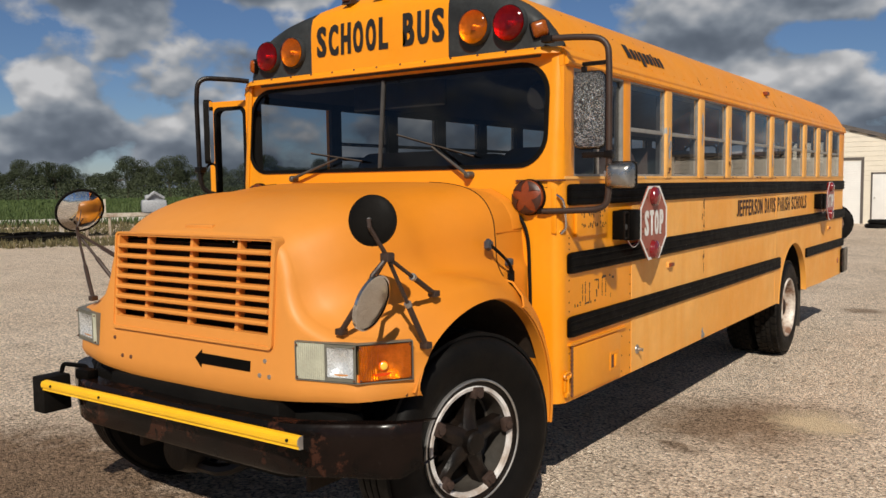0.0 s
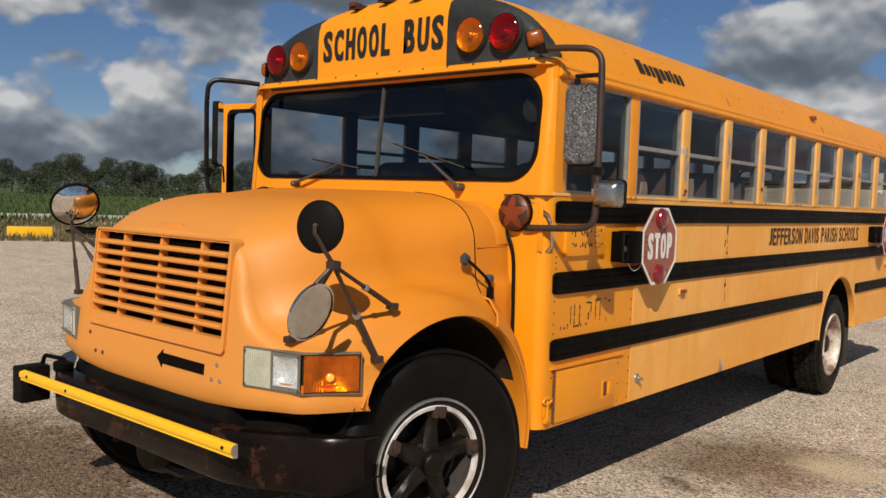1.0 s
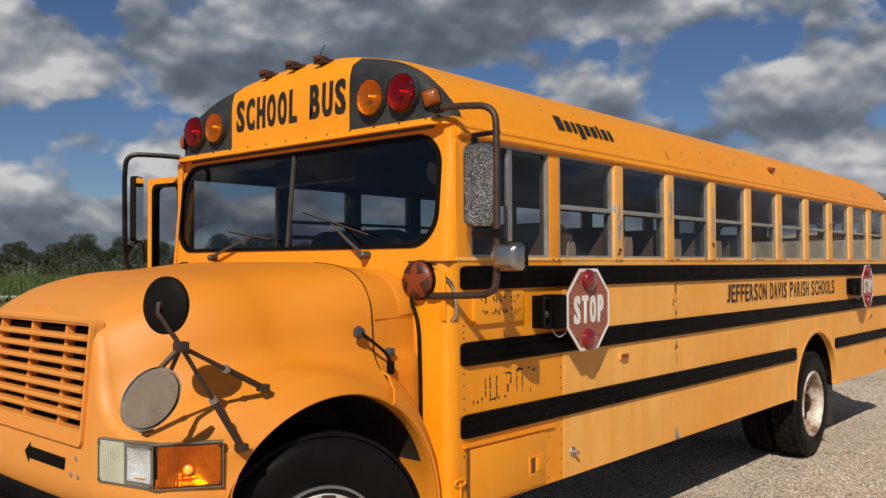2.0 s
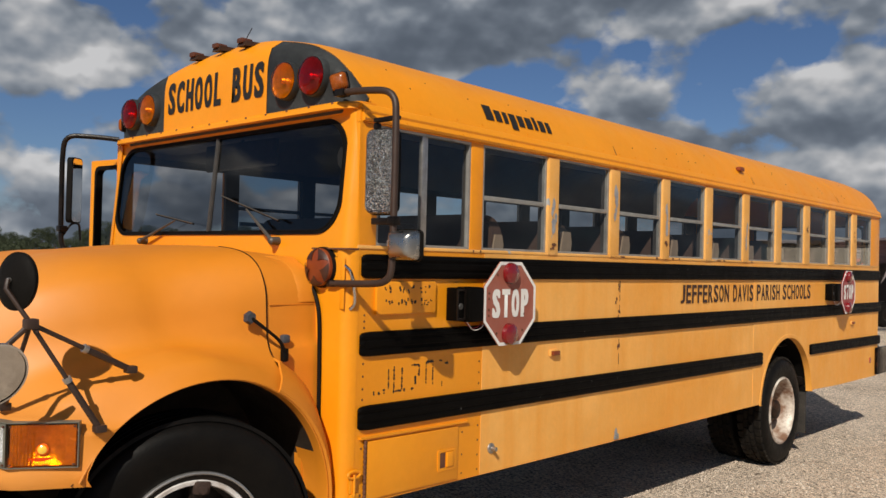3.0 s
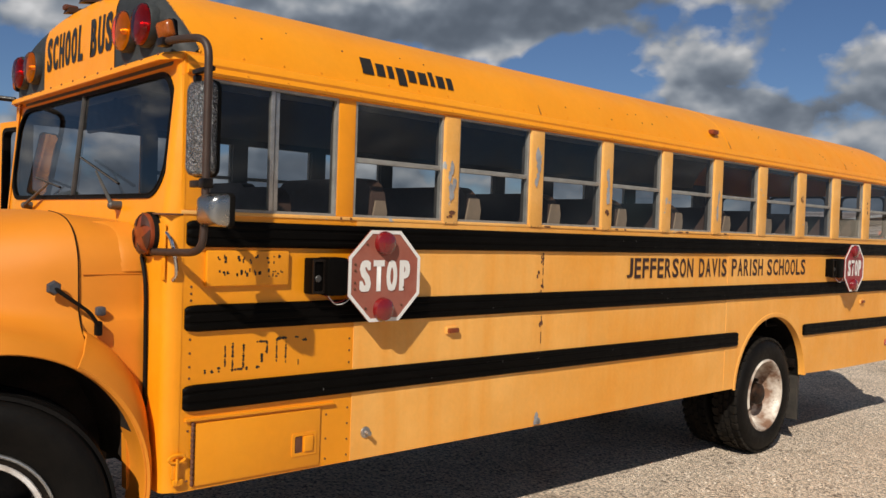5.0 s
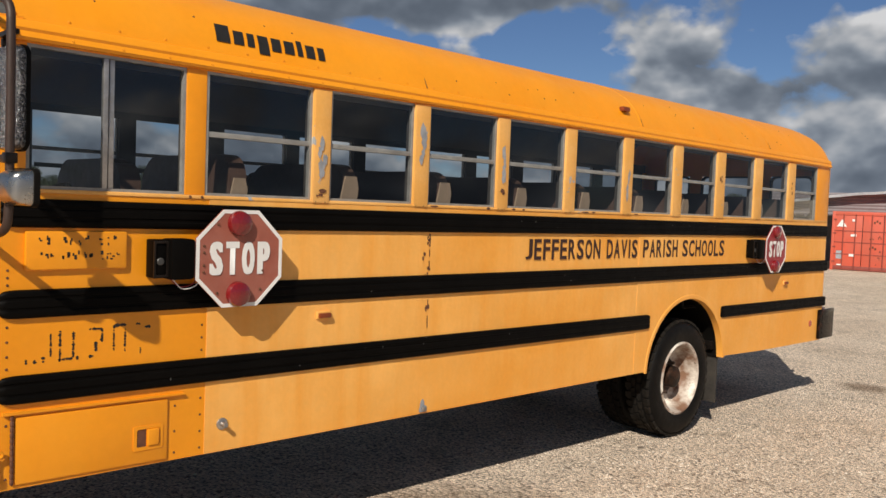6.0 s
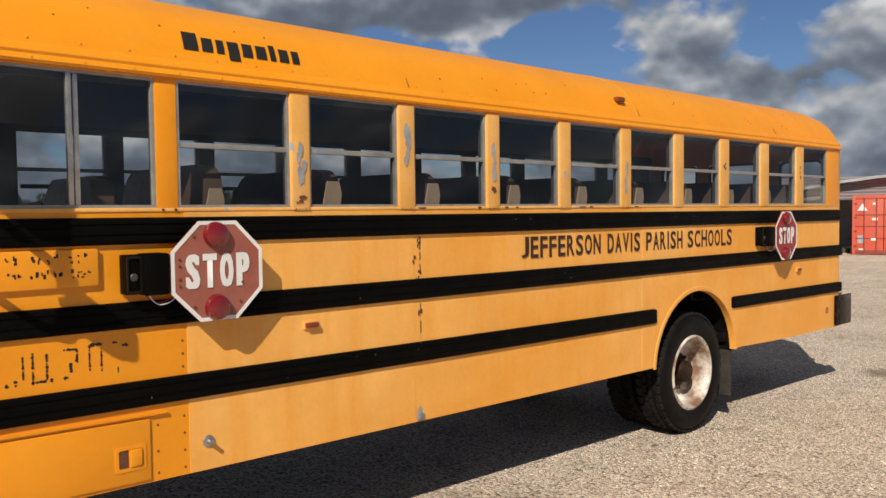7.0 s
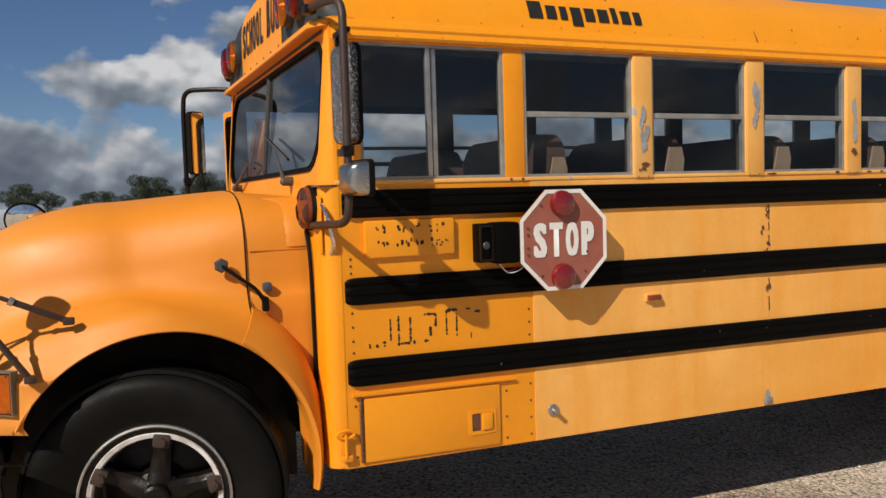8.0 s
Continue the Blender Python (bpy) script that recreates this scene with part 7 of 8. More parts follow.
    part("pull_hollow", bm, RUST, hatch)
    bm = bmesh.new()
    box(bm, (W + 0.006, 0.665, 0.718), (W + 0.022, 0.718, 0.795), 0.006)
    part("pull_flap", bm, YELLOW, hatch)
    bm = bmesh.new()
    tube(bm, [(W + 0.008, 0.096, 0.655 + 0.006 * k) for k in range(48)], [0.0085 if k % 4 else 0.0055 for k in range(48)], 6)
    part("hinge", bm, RUST, hatch)
    bm = bmesh.new()
    prism(bm, [(0.060, 0.944), (0.840, 0.930), (0.840, 0.938), (0.060, 0.956)], lambda u, v, w: (W + w, u, v), 0.016)
    part("hatch_drip", bm, YELLOW, hatch)
    # clasp on the corner post
    bm = bmesh.new()
    tube(bm, [(W + 0.018 + 0.012 * math.cos(a) * 0, 0.022 + 0.038 * math.cos(a), 0.790 + 0.017 * math.sin(a)) for a in [2 * math.pi * k / 18 for k in range(19)]], 0.0065, 6, cap=False)
    box(bm, (W + 0.002, -0.002, 0.700), (W + 0.014, 0.045, 0.772), 0.006)
    tube(bm, [(W + 0.02, 0.022, 0.69), (W + 0.02, 0.022, 0.79)], 0.007, 6)
    box(bm, (W + 0.004, 0.005, 0.672), (W + 0.022, 0.050, 0.700), 0.004)
    part("clasp", bm, YELLOW, bus, "yellow-painted hasp and clasp")
    # grab handle on the corner, plate under it
    bm = bmesh.new()
    tube(bm, spline([(1.200, -0.035, 1.765), (1.235, -0.030, 1.735), (1.240, -0.012, 1.66), (1.236, -0.002, 1.59), (1.212, -0.008, 1.560)], 5), 0.008, 8)
    part("grab_handle", bm, CHROME, bus, "chromed grab handle")
    bm = bmesh.new()
    box(bm, (1.175, -0.043, 1.560), (1.205, -0.036, 1.800), 0.004)
    part("handle_plate", bm, YELLOW, bus)
    # push button latch and a patched spot
    bm = bmesh.new()
    m = Matrix.Translation((W + 0.003, 1.045, 0.757)) @ Matrix.Rotation(radians(90), 4, "Y")
    spun(bm, [(0.030, 0.0), (0.028, 0.006), (0.014, 0.010), (0.010, 0.034), (0.012, 0.040), (0, 0.042)], m, 16)
    part("panel_latch", bm, ALU, bus, "grey metal panel latch")
    bm = bmesh.new()
    spun(bm, [(0.016, 0.0), (0.016, 0.009), (0.010, 0.012), (0, 0.013)], Matrix.Translation((W + 0.006, 2.388, 0.640)) @ Matrix.Rotation(radians(90), 4, "Y"), 6)
    part("skirt_bolt", bm, ALU, bus, "bare steel bolt head in the skirt")
    rng = random.Random(8)
    for yc, zc, n, spread, m in ((2.385, 0.650, 14, 0.012, GREYPATCH), (2.37, 1.50, 8, 0.05, RUST), (2.392, 1.66, 6, 0.02, RUST), (2.392, 1.25, 5, 0.012, RUST)):
        for k in range(n):
            u, v = yc + rng.gauss(0, spread * 0.5), zc + rng.gauss(0, spread)
            r = rng.uniform(0.008, 0.021) if m is GREYPATCH else rng.uniform(0.004, 0.011)
            bm = bmesh.new()
            pts = [(r * rng.uniform(0.6, 1.2) * math.cos(a), r * rng.uniform(0.6, 1.2) * math.sin(a) * 1.5) for a in [2 * math.pi * j / 9 for j in range(9)]]
            prism(bm, [(u + a, max(v + b, 0.616)) for a, b in pts], lambda p, q, w: (W + 0.0025 + 0.0004 * k + w, p, q), 0.0006)
            part("paint_chip", bm, m, bus, smooth=0)
    # pale scuffs on the rub rails
    for zc0, zc1, y0, y1, n in ((1.762, 1.745, 1.5, 7.8, 16), (1.392, 1.362, 1.2, 7.9, 14), (1.043, 0.985, 0.5, 4.8, 16)):
        for k in range(n):
            u = rng.uniform(y0, y1)
            v = zc0 + (zc1 - zc0) * u / 8.5 + rng.uniform(-0.046, 0.046)
            hu, hv = rng.uniform(0.002, 0.005), rng.uniform(0.003, 0.010)
            bm = bmesh.new()
            prism(bm, [(u - hu, v), (u - hu * 0.2, v - hv), (u + hu, v - hv * 0.3), (u + hu * 0.4, v + hv)], lambda p, q, w: (W + 0.0174 + w, p, q), 0.0008)
            part("scuff", bm, SCUFF, bus, smooth=0)
    # bare and rusty patches on the pillars and sill
    for yc, zc, hy, hz, n, m in ((1.59, 2.06, 0.030, 0.12, 7, GREYPATCH), (1.59, 1.89, 0.032, 0.025, 4, RUST), (2.305, 2.20, 0.030, 0.11, 6, GREYPATCH), (3.025, 2.12, 0.026, 0.12, 6, GREYPATCH), (3.025, 1.96, 0.022, 0.035, 4, RUST), (4.48, 2.05, 0.022, 0.12, 5, GREYPATCH), (5.98, 2.2, 0.02, 0.05, 3, RUST), (7.51, 2.2, 0.02, 0.06, 3, RUST)):
        for k in range(n):
            u, v = yc + rng.gauss(0, hy * 0.45), zc + rng.gauss(0, hz * 0.55)
            r = rng.uniform(0.35, 0.75)
            bm = bmesh.new()
            pts = []
            for j in range(11):
                a = 2 * math.pi * j / 11
                pu = min(yc + 0.036, max(yc - 0.036, u + hy * r * rng.uniform(0.6, 1.2) * math.cos(a)))
                pts.append((pu, v + hz * r * 0.6 * rng.uniform(0.6, 1.2) * math.sin(a)))
            prism(bm, pts, lambda p, q, w: (W + 0.0142 + 0.0004 * k + w, p, q), 0.0006)
            part("bare_patch", bm, m, bus, smooth=0)
    for yc in (1.60, 2.30, 2.42, 2.9, 3.03, 3.15, 3.25, 3.76, 3.95, 4.05, 4.5, 4.62):
        bm = bmesh.new()
        n = 9
        w, h = rng.uniform(0.012, 0.05), rng.uniform(0.005, 0.010)
        prism(bm, [(yc + w * rng.uniform(0.7, 1.2) * math.cos(2 * math.pi * j / n), 1.853 + h * rng.uniform(0.7, 1.0) * math.sin(2 * math.pi * j / n)) for j in range(n)], lambda p, q, v: (W + 0.0064 + v, p, q), 0.0006)
        part("rust_spot", bm, RUST, bus, smooth=0)
    # rivet rows
    rows = [(roof_x(2.555) + 0.001, 0.10 + 0.21 * k, 2.556) for k in range(40)] + [(W + 0.020, 0.10 + 0.21 * k, 2.470) for k in range(40)]
    rivets(rows, 1, 0.008)
    rows = []
    for y in (2.313, 2.390):
        rows += [(W + 0.0025, y, 1.10 + 0.033 * k) for k in range(24) if not 1.33 < 1.10 + 0.033 * k < 1.45]
    rivets(rows, 1, 0.0055, FADED)
    rows = [(W + 0.001, 0.928, z) for z in (0.66, 0.74, 0.82, 0.90, 1.13, 1.19, 1.25, 1.48, 1.62)] + [(W + 0.001, 0.075, z) for z in (0.68, 0.90, 1.13, 1.18, 1.24, 1.30, 1.47, 1.50, 1.53)] + [(W + 0.001, 0.80, z) for z in (0.66, 0.76, 0.88)]
    rivets(rows, 1, 0.0062, RUST)
    rows = [(W + 0.0025, y, z) for y in (4.66, 7.0) for z in [0.60 + 0.07 * k for k in range(16)] if not 0.92 < z < 1.06 and not 1.30 < z < 1.45]
    rivets(rows, 1, 0.0055, FADED)
    rows = [(W + 0.008, a[1] + d, 1.853) for a in [(0, 0.825)] + WINDOWS[:-1] for d in (0.025, 0.085)]
    rivets(rows, 1, 0.0075, RUST)
    # tiny scars and screw heads on the roof
    rng = random.Random(12)
    rows = []
    for k in range(26):
        z = rng.uniform(2.60, 2.80)
        rows.append((roof_x(min(z, 2.78)), rng.uniform(0.2, 8.0), min(z, 2.78)))
    rivets(rows, 1, 0.0075, RUST)
    # streaks of rust at the roof seams
    for y in (2.35, 4.70, 7.02):
        bm = bmesh.new()
        prism(bm, [(y - 0.002, 2.546), (y + 0.006, 2.546), (y + 0.004, 2.61), (y, 2.60)], lambda u, v, w: (roof_x(v) + 0.005 + w, u, v), 0.001)
        part("rust_streak", bm, RUST, bus)
    bm = bmesh.new()  # long crack in the seam paint
    for z0_, z1_ in ((1.475, 1.53), (1.55, 1.60), (1.62, 1.69), (1.12, 1.20), (1.23, 1.30)):
        prism(bm, [(2.398, z0_), (2.404, z0_ + 0.01), (2.402, z1_), (2.397, z1_ - 0.01)], lambda u, v, w: (W + 0.0025 + w, u, v), 0.0008)
    part("seam_rust", bm, RUST, bus)
    # rivets along the visor
    rivet_row = [(-1.08 + 0.18 * k, -0.036, 2.534) for k in range(13)]
    bm = bmesh.new()
    for p in rivet_row:
        spun(bm, [(0.008, 0), (0.006, 0.005), (0, 0.006)], Matrix.Translation(p) @ Matrix.Rotation(radians(90), 4, "X"), 6)
    tagged(part("visor_rivets", bm, RUST, bus), kind="stuff")


SCUFF = mat("dull_scuff", (0.10, 0.095, 0.09), 0.7, vary=0.4, scale=30)
GREYPATCH = mat("bare_metal_patch", (0.30, 0.31, 0.33), 0.6, 0.2, vary=0.25, scale=20)
build_flank()


def build_wipers():
    for pivot, elbow, a, b in (((0.665, -0.066, 1.877), (0.410, -0.052, 2.045), (0.150, -0.034, 2.122), (0.700, -0.050, 1.978)), ((-0.705, -0.070, 1.874), (-0.310, -0.056, 1.997), (-0.545, -0.046, 2.034), (-0.110, -0.054, 1.972))):
        wiper = new("wiper")
        wiper.parent = bus
        tagged(wiper, "grey windscreen wiper at rest")
        bm = bmesh.new()
        tube(bm, [pivot, elbow], [0.011, 0.005], 8)
        part("wiper_arm", bm, WIPERGREY, wiper)
        bm = bmesh.new()
        tube(bm, [a, b], 0.006, 6)
        part("blade", bm, RUBBER, wiper)
        bm = bmesh.new()
        tube(bm, [Vector(a) + Vector((0, -0.008, 0.004)), Vector(b) + Vector((0, -0.008, 0.004))], 0.0035, 6)
        part("blade_spine", bm, WIPERGREY, wiper)
        bm = bmesh.new()
        spun(bm, [(0.022, -0.03), (0.020, 0.025), (0.012, 0.034), (0, 0.036)], Matrix.Translation((pivot[0], -0.050, pivot[2])) @ Matrix.Rotation(radians(90), 4, "X"), 12)
        part("pivot", bm, WIPERGREY, wiper)


build_wipers()


# ---- round about ----
CONTAINER = mat("container_red", (0.56, 0.085, 0.045), 0.55, vary=0.10, scale=3, second=(0.42, 0.10, 0.06), amount=0.6, spot=1.5, fleck=(0.09, 0.03, 0.02), fleck_scale=3.2, fleck_cut=0.66)
CONTAINER_SIDE = mat("container_side_red", (0.22, 0.045, 0.030), 0.6, vary=0.15, scale=3)
SIDING = mat("cream_siding", (0.70, 0.64, 0.53), 0.5, vary=0.05, scale=2)
DOORWHITE = mat("white_door", (0.74, 0.73, 0.70), 0.45, vary=0.04, scale=2)
SHEDGREY = mat("shed_grey", (0.17, 0.145, 0.15), 0.55, vary=0.12, scale=2)
TRIM = mat("dark_trim_metal", (0.10, 0.085, 0.075), 0.5, vary=0.15, scale=4)
ROOFTIN = mat("tin_roof", (0.46, 0.47, 0.48), 0.4, 0.5, vary=0.12, scale=2)
CONCRETE = mat("concrete", (0.50, 0.47, 0.42), 0.85, vary=0.15, scale=3)
CARWHITE = mat("car_white", (0.76, 0.76, 0.76), 0.3, vary=0.03, scale=3, coat=0.6)
CARGREEN = mat("dark_green_paint", (0.02, 0.045, 0.035), 0.35, vary=0.12, scale=4, coat=0.5)
TRAILERPAINT = mat("grimy_white_steel", (0.46, 0.41, 0.34), 0.6, vary=0.15, scale=4, second=(0.20, 0.12, 0.07), amount=0.8, spot=2.5)
BARK = mat("bark", (0.085, 0.065, 0.048), 0.9, vary=0.3, scale=5)


def leaf_mat(name, a, b):
    m = bpy.data.materials.new(name)
    m.use_nodes = True
    n, l = m.node_tree.nodes, m.node_tree.links
    p = n["Principled BSDF"]
    geo, ramp = n.new("ShaderNodeNewGeometry"), n.new("ShaderNodeValToRGB")
    ramp.color_ramp.elements[0].color, ramp.color_ramp.elements[1].color = (*a, 1), (*b, 1)
    l.new(geo.outputs["Random Per Island"], ramp.inputs[0])
    l.new(ramp.outputs[0], p.inputs["Base Color"])
    p.inputs["Roughness"].default_value = 0.75
    return m


LEAF = leaf_mat("leaves", (0.022, 0.031, 0.011), (0.044, 0.056, 0.022))
BLADE = leaf_mat("grass_blades", (0.036, 0.066, 0.013), (0.080, 0.112, 0.028))
STRAW = leaf_mat("dry_blades", (0.07, 0.065, 0.025), (0.17, 0.135, 0.06))


def leaf_cloud(rng, blobs, count, size):
    """Small leaves in clumps: quads turned at random on and in a set of balls."""
    co, faces = [], []
    weights = np.array([b[3] ** 2 for b in blobs])
    pick = rng.choice(len(blobs), count, p=weights / weights.sum())
    for i in pick:
        x, y, z, r = blobs[i]
        d = rng.normal(size=3)
        d /= np.linalg.norm(d)
        c = np.array((x, y, z)) + d * r * (0.55 + 0.5 * rng.random()) * np.array((1, 1, 0.8))
        u = rng.normal(size=3)
        u /= np.linalg.norm(u)
        v = np.cross(u, rng.normal(size=3))
        v /= np.linalg.norm(v)
        s = size * rng.uniform(0.6, 1.3)
        j = len(co)
        co += [tuple(c - u * s), tuple(c + v * s * 0.6), tuple(c + u * s), tuple(c - v * s * 0.6)]
        faces.append((j, j + 1, j + 2, j + 3))
    return co, faces


def make_tree(seed, h, spread):
    rng = np.random.default_rng(seed)
    tree = empty("tree", "dark green broad-crowned tree at the edge of a meadow", "tree", "trees behind the lot")
    bm = bmesh.new()
    top = h * 0.55
    tube(bm, [(0, 0, -0.2), (0.05, 0.02, h * 0.2), (0.1 * rng.normal(), 0.1 * rng.normal(), top)], [0.03 * h, 0.024 * h, 0.012 * h], 8)
    blobs = [(0, 0, h * 0.70, h * 0.24)]
    for k in range(9):
        a = 2 * math.pi * k / 9 + rng.normal() * 0.3
        d = spread * rng.uniform(0.45, 0.95)
        z = h * rng.uniform(0.34, 0.82)
        e = Vector((d * math.cos(a), d * math.sin(a), z))
        tube(bm, [(0, 0, h * rng.uniform(0.18, 0.5)), e * 0.6 + Vector((0, 0, h * 0.1)), e], [0.012 * h, 0.008 * h, 0.004 * h], 5)
        blobs.append((e.x, e.y, e.z, h * rng.uniform(0.13, 0.22)))
    part("trunk", bm, BARK, tree)
    co, faces = leaf_cloud(rng, blobs, 17000, h * 0.0100)
    me = bpy.data.meshes.new("crown")
    me.from_pydata(co, [], faces)
    finish_mesh(me, "crown", LEAF, tree, smooth=0)
    return tree


def build_trees():
    rng = random.Random(4)
    kinds = [make_tree(1, 8.0, 3.2), make_tree(2, 7.0, 3.4), make_tree(3, 9.0, 3.6)]
    spots = []
    # a wood along the meadow, thinning out to single trees
    for k in range(74):
        yaw = 18 + 68 * k / 73
        d = rng.uniform(165, 205)
        spots.append((yaw + rng.uniform(-0.4, 0.4), d, rng.uniform(0.72, 1.12)))
    for yaw in (87.8, 89.2, 91.4, 93.0, 95.5, 97.0, 101.0, 104.0):
        spots.append((yaw, 175 + rng.uniform(-8, 8), rng.uniform(0.62, 0.86)))
    for k, (yaw, d, s) in enumerate(spots):
        x, y = 3.2 - d * math.sin(radians(yaw)), -3.0 + d * math.cos(radians(yaw))
        m = pose(x, y, ground_z(x, y), 0, 0, rng.uniform(0, 360))
        if k < 3:
            ob = kinds[k]
            ob.matrix_basis = m @ Matrix.Diagonal((s, s, s, 1))
        else:
            ob = kinds[k % 3]
            c = copy_thing(ob, m)
            c.scale = (s, s, s)
    # scrub along the foot of the wood
    g = np.random.default_rng(9)
    blobs = []
    for k in range(620):
        yaw = radians(g.uniform(14, 86))
        d = g.uniform(150, 172)
        x, y = 3.2 - d * math.sin(yaw), -3.0 + d * math.cos(yaw)
        blobs.append((x, y, ground_z(x, y) + g.uniform(0.2, 3.0), g.uniform(0.9, 2.2)))
    co, faces = leaf_cloud(g, blobs, 64000, 0.17)
    me = bpy.data.meshes.new("scrub")
    me.from_pydata(co, [], faces)
    tagged(finish_mesh(me, "scrub", LEAF, smooth=0), "dark green scrub at the foot of the wood", "scrub", kind="stuff")


build_trees()


def build_grass():
    """Tall meadow grass, and dry tufts on the verge."""
    for name, material, count, near, far, hs, label in (("meadow_grass", BLADE, 52000, 50, 150, (0.28, 0.6), "tall green meadow grass"), ("verge_grass", STRAW, 22000, 31, 54, (0.06, 0.30), "dry yellowish grass on the verge")):
        g = np.random.default_rng(21 + count)
        co, faces = [], []
        for _ in range(count):
            yaw, d = radians(g.uniform(32, 84)), near + (far - near) * g.random() ** 1.4
            x, y = 3.2 - d * math.sin(yaw), -3.5 + d * math.cos(yaw)
            z, h, a = ground_z(x, y), g.uniform(*hs), g.uniform(0, 6.28)
            w = 0.0014 * d * g.uniform(0.4, 1.0)
            j = len(co)
            c, s = math.cos(a) * w, math.sin(a) * w
            lean = g.normal(size=2) * h * 0.25
            co += [(x - c, y - s, z), (x + c, y + s, z), (x + lean[0], y + lean[1], z + h)]
            faces.append((j, j + 1, j + 2))
        me = bpy.data.meshes.new(name)
        me.from_pydata(co, [], faces)
        tagged(finish_mesh(me, name, material, smooth=0), label, "grass", kind="stuff")


build_grass()


def build_container():
    x, y = -7.95, 37.2
    z = ground_z(x, y)
    box_ob = empty("shipping_container", "red shipping container with closed rusty doors", "container", at=(0, 0, 0))
    m = Matrix.Translation((x, y, z)) @ Matrix.Rotation(radians(14), 4, "Z")
    w, h, d = 1.22, 2.59, 6.05

    def put(name, lo, hi, material, label="", bevel=0.01, parent=None):
        bm = bmesh.new()
        box(bm, lo, hi, bevel, m)
        return part(name, bm, material, parent or box_ob, label)

    put("floor_frame", (-w, 0, 0.05), (w, d, 0.20), CONTAINER_SIDE)
    for s in (-1, 1):
        bm = bmesh.new()
        pts = []
        n = 26
        for k in range(n + 1):
            pts.append((s * (w - 0.03 - (0.035 if k % 2 else 0)), 0.12 + (d - 0.2) * k / n))
        sheet(bm, [[m @ Vector((px_, py_, zz)) for px_, py_ in pts] for zz in (0.18, h - 0.08)])
        part("side_wall", bm, CONTAINER_SIDE, box_ob)
        put("corner_post", (s * w, -0.02, 0.0), (s * (w - 0.12), 0.12, h), CONTAINER)
    put("roof", (-w, 0.0, h - 0.10), (w, d, h), CONTAINER)
    put("head_rail", (-w, -0.015, h - 0.16), (w, 0.10, h - 0.02), CONTAINER)
    put("sill_rail", (-w, -0.015, 0.02), (w, 0.10, 0.17), CONTAINER_SIDE)
    for s in (-1, 1):
        x0, x1 = (-w + 0.12, -0.012) if s < 0 else (0.012, w - 0.12)
        leaf = put("door_leaf", (x0, 0.01, 0.17), (x1, 0.06, h - 0.16), CONTAINER)
        for zz in (0.70, 1.22, 1.72):
            put("door_rib", (x0, -0.010, zz), (x1, 0.012, zz + 0.035), CONTAINER_SIDE, parent=leaf)
        for f in (0.32, 0.76):
            xb = x0 + (x1 - x0) * f
            bm = bmesh.new()
            tube(bm, [m @ Vector((xb, -0.03, 0.10)), m @ Vector((xb, -0.03, h - 0.12))], 0.022, 8)
            part("lock_bar", bm, CONTAINER_SIDE, leaf)
        for zz in (0.35, 1.0, 1.6, 2.2):
            xe = x0 if s < 0 else x1
            put("hinge", (xe - 0.06, -0.03, zz), (xe + 0.06, 0.02, zz + 0.06), CONTAINER_SIDE, parent=leaf)
    bm = bmesh.new()
    prism(bm, [(-1.02, 1.92), (-0.62, 1.92), (-0.82, 2.24)], lambda u, v, ww: m @ Vector((u, -0.015 + ww, v)), 0.006)
    part("warning_triangle", bm, WHITE, box_ob, "white triangular sticker")
    for u, v, a, b in ((-0.42, 2.16, 0.10, 0.10), (-0.45, 1.50, 0.22, 0.10), (-0.48, 0.62, 0.22, 0.11), (-0.95, 0.21, 0.20, 0.06)):
        put("sticker", (u, -0.013, v), (u + a, 0.005, v + b), WHITE, bevel=0)
    for u, v, a, b in ((0.42, 2.08, 0.30, 0.16), (0.30, 1.38, 0.18, 0.10), (0.62, 1.42, 0.14, 0.16), (0.30, 0.95, 0.30, 0.16)):
        for k in range(3):
            put("rust_mark", (u + a * k / 3, 0.004, v + b * (k % 2) * 0.4), (u + a * (k + 0.7) / 3, 0.008, v + b * (0.6 + 0.4 * (k % 2))), RUST, bevel=0)
    put("number_patch", (-1.0, 0.003, 0.50), (-0.78, 0.008, 0.86), GREYPATCH, bevel=0)


build_container()


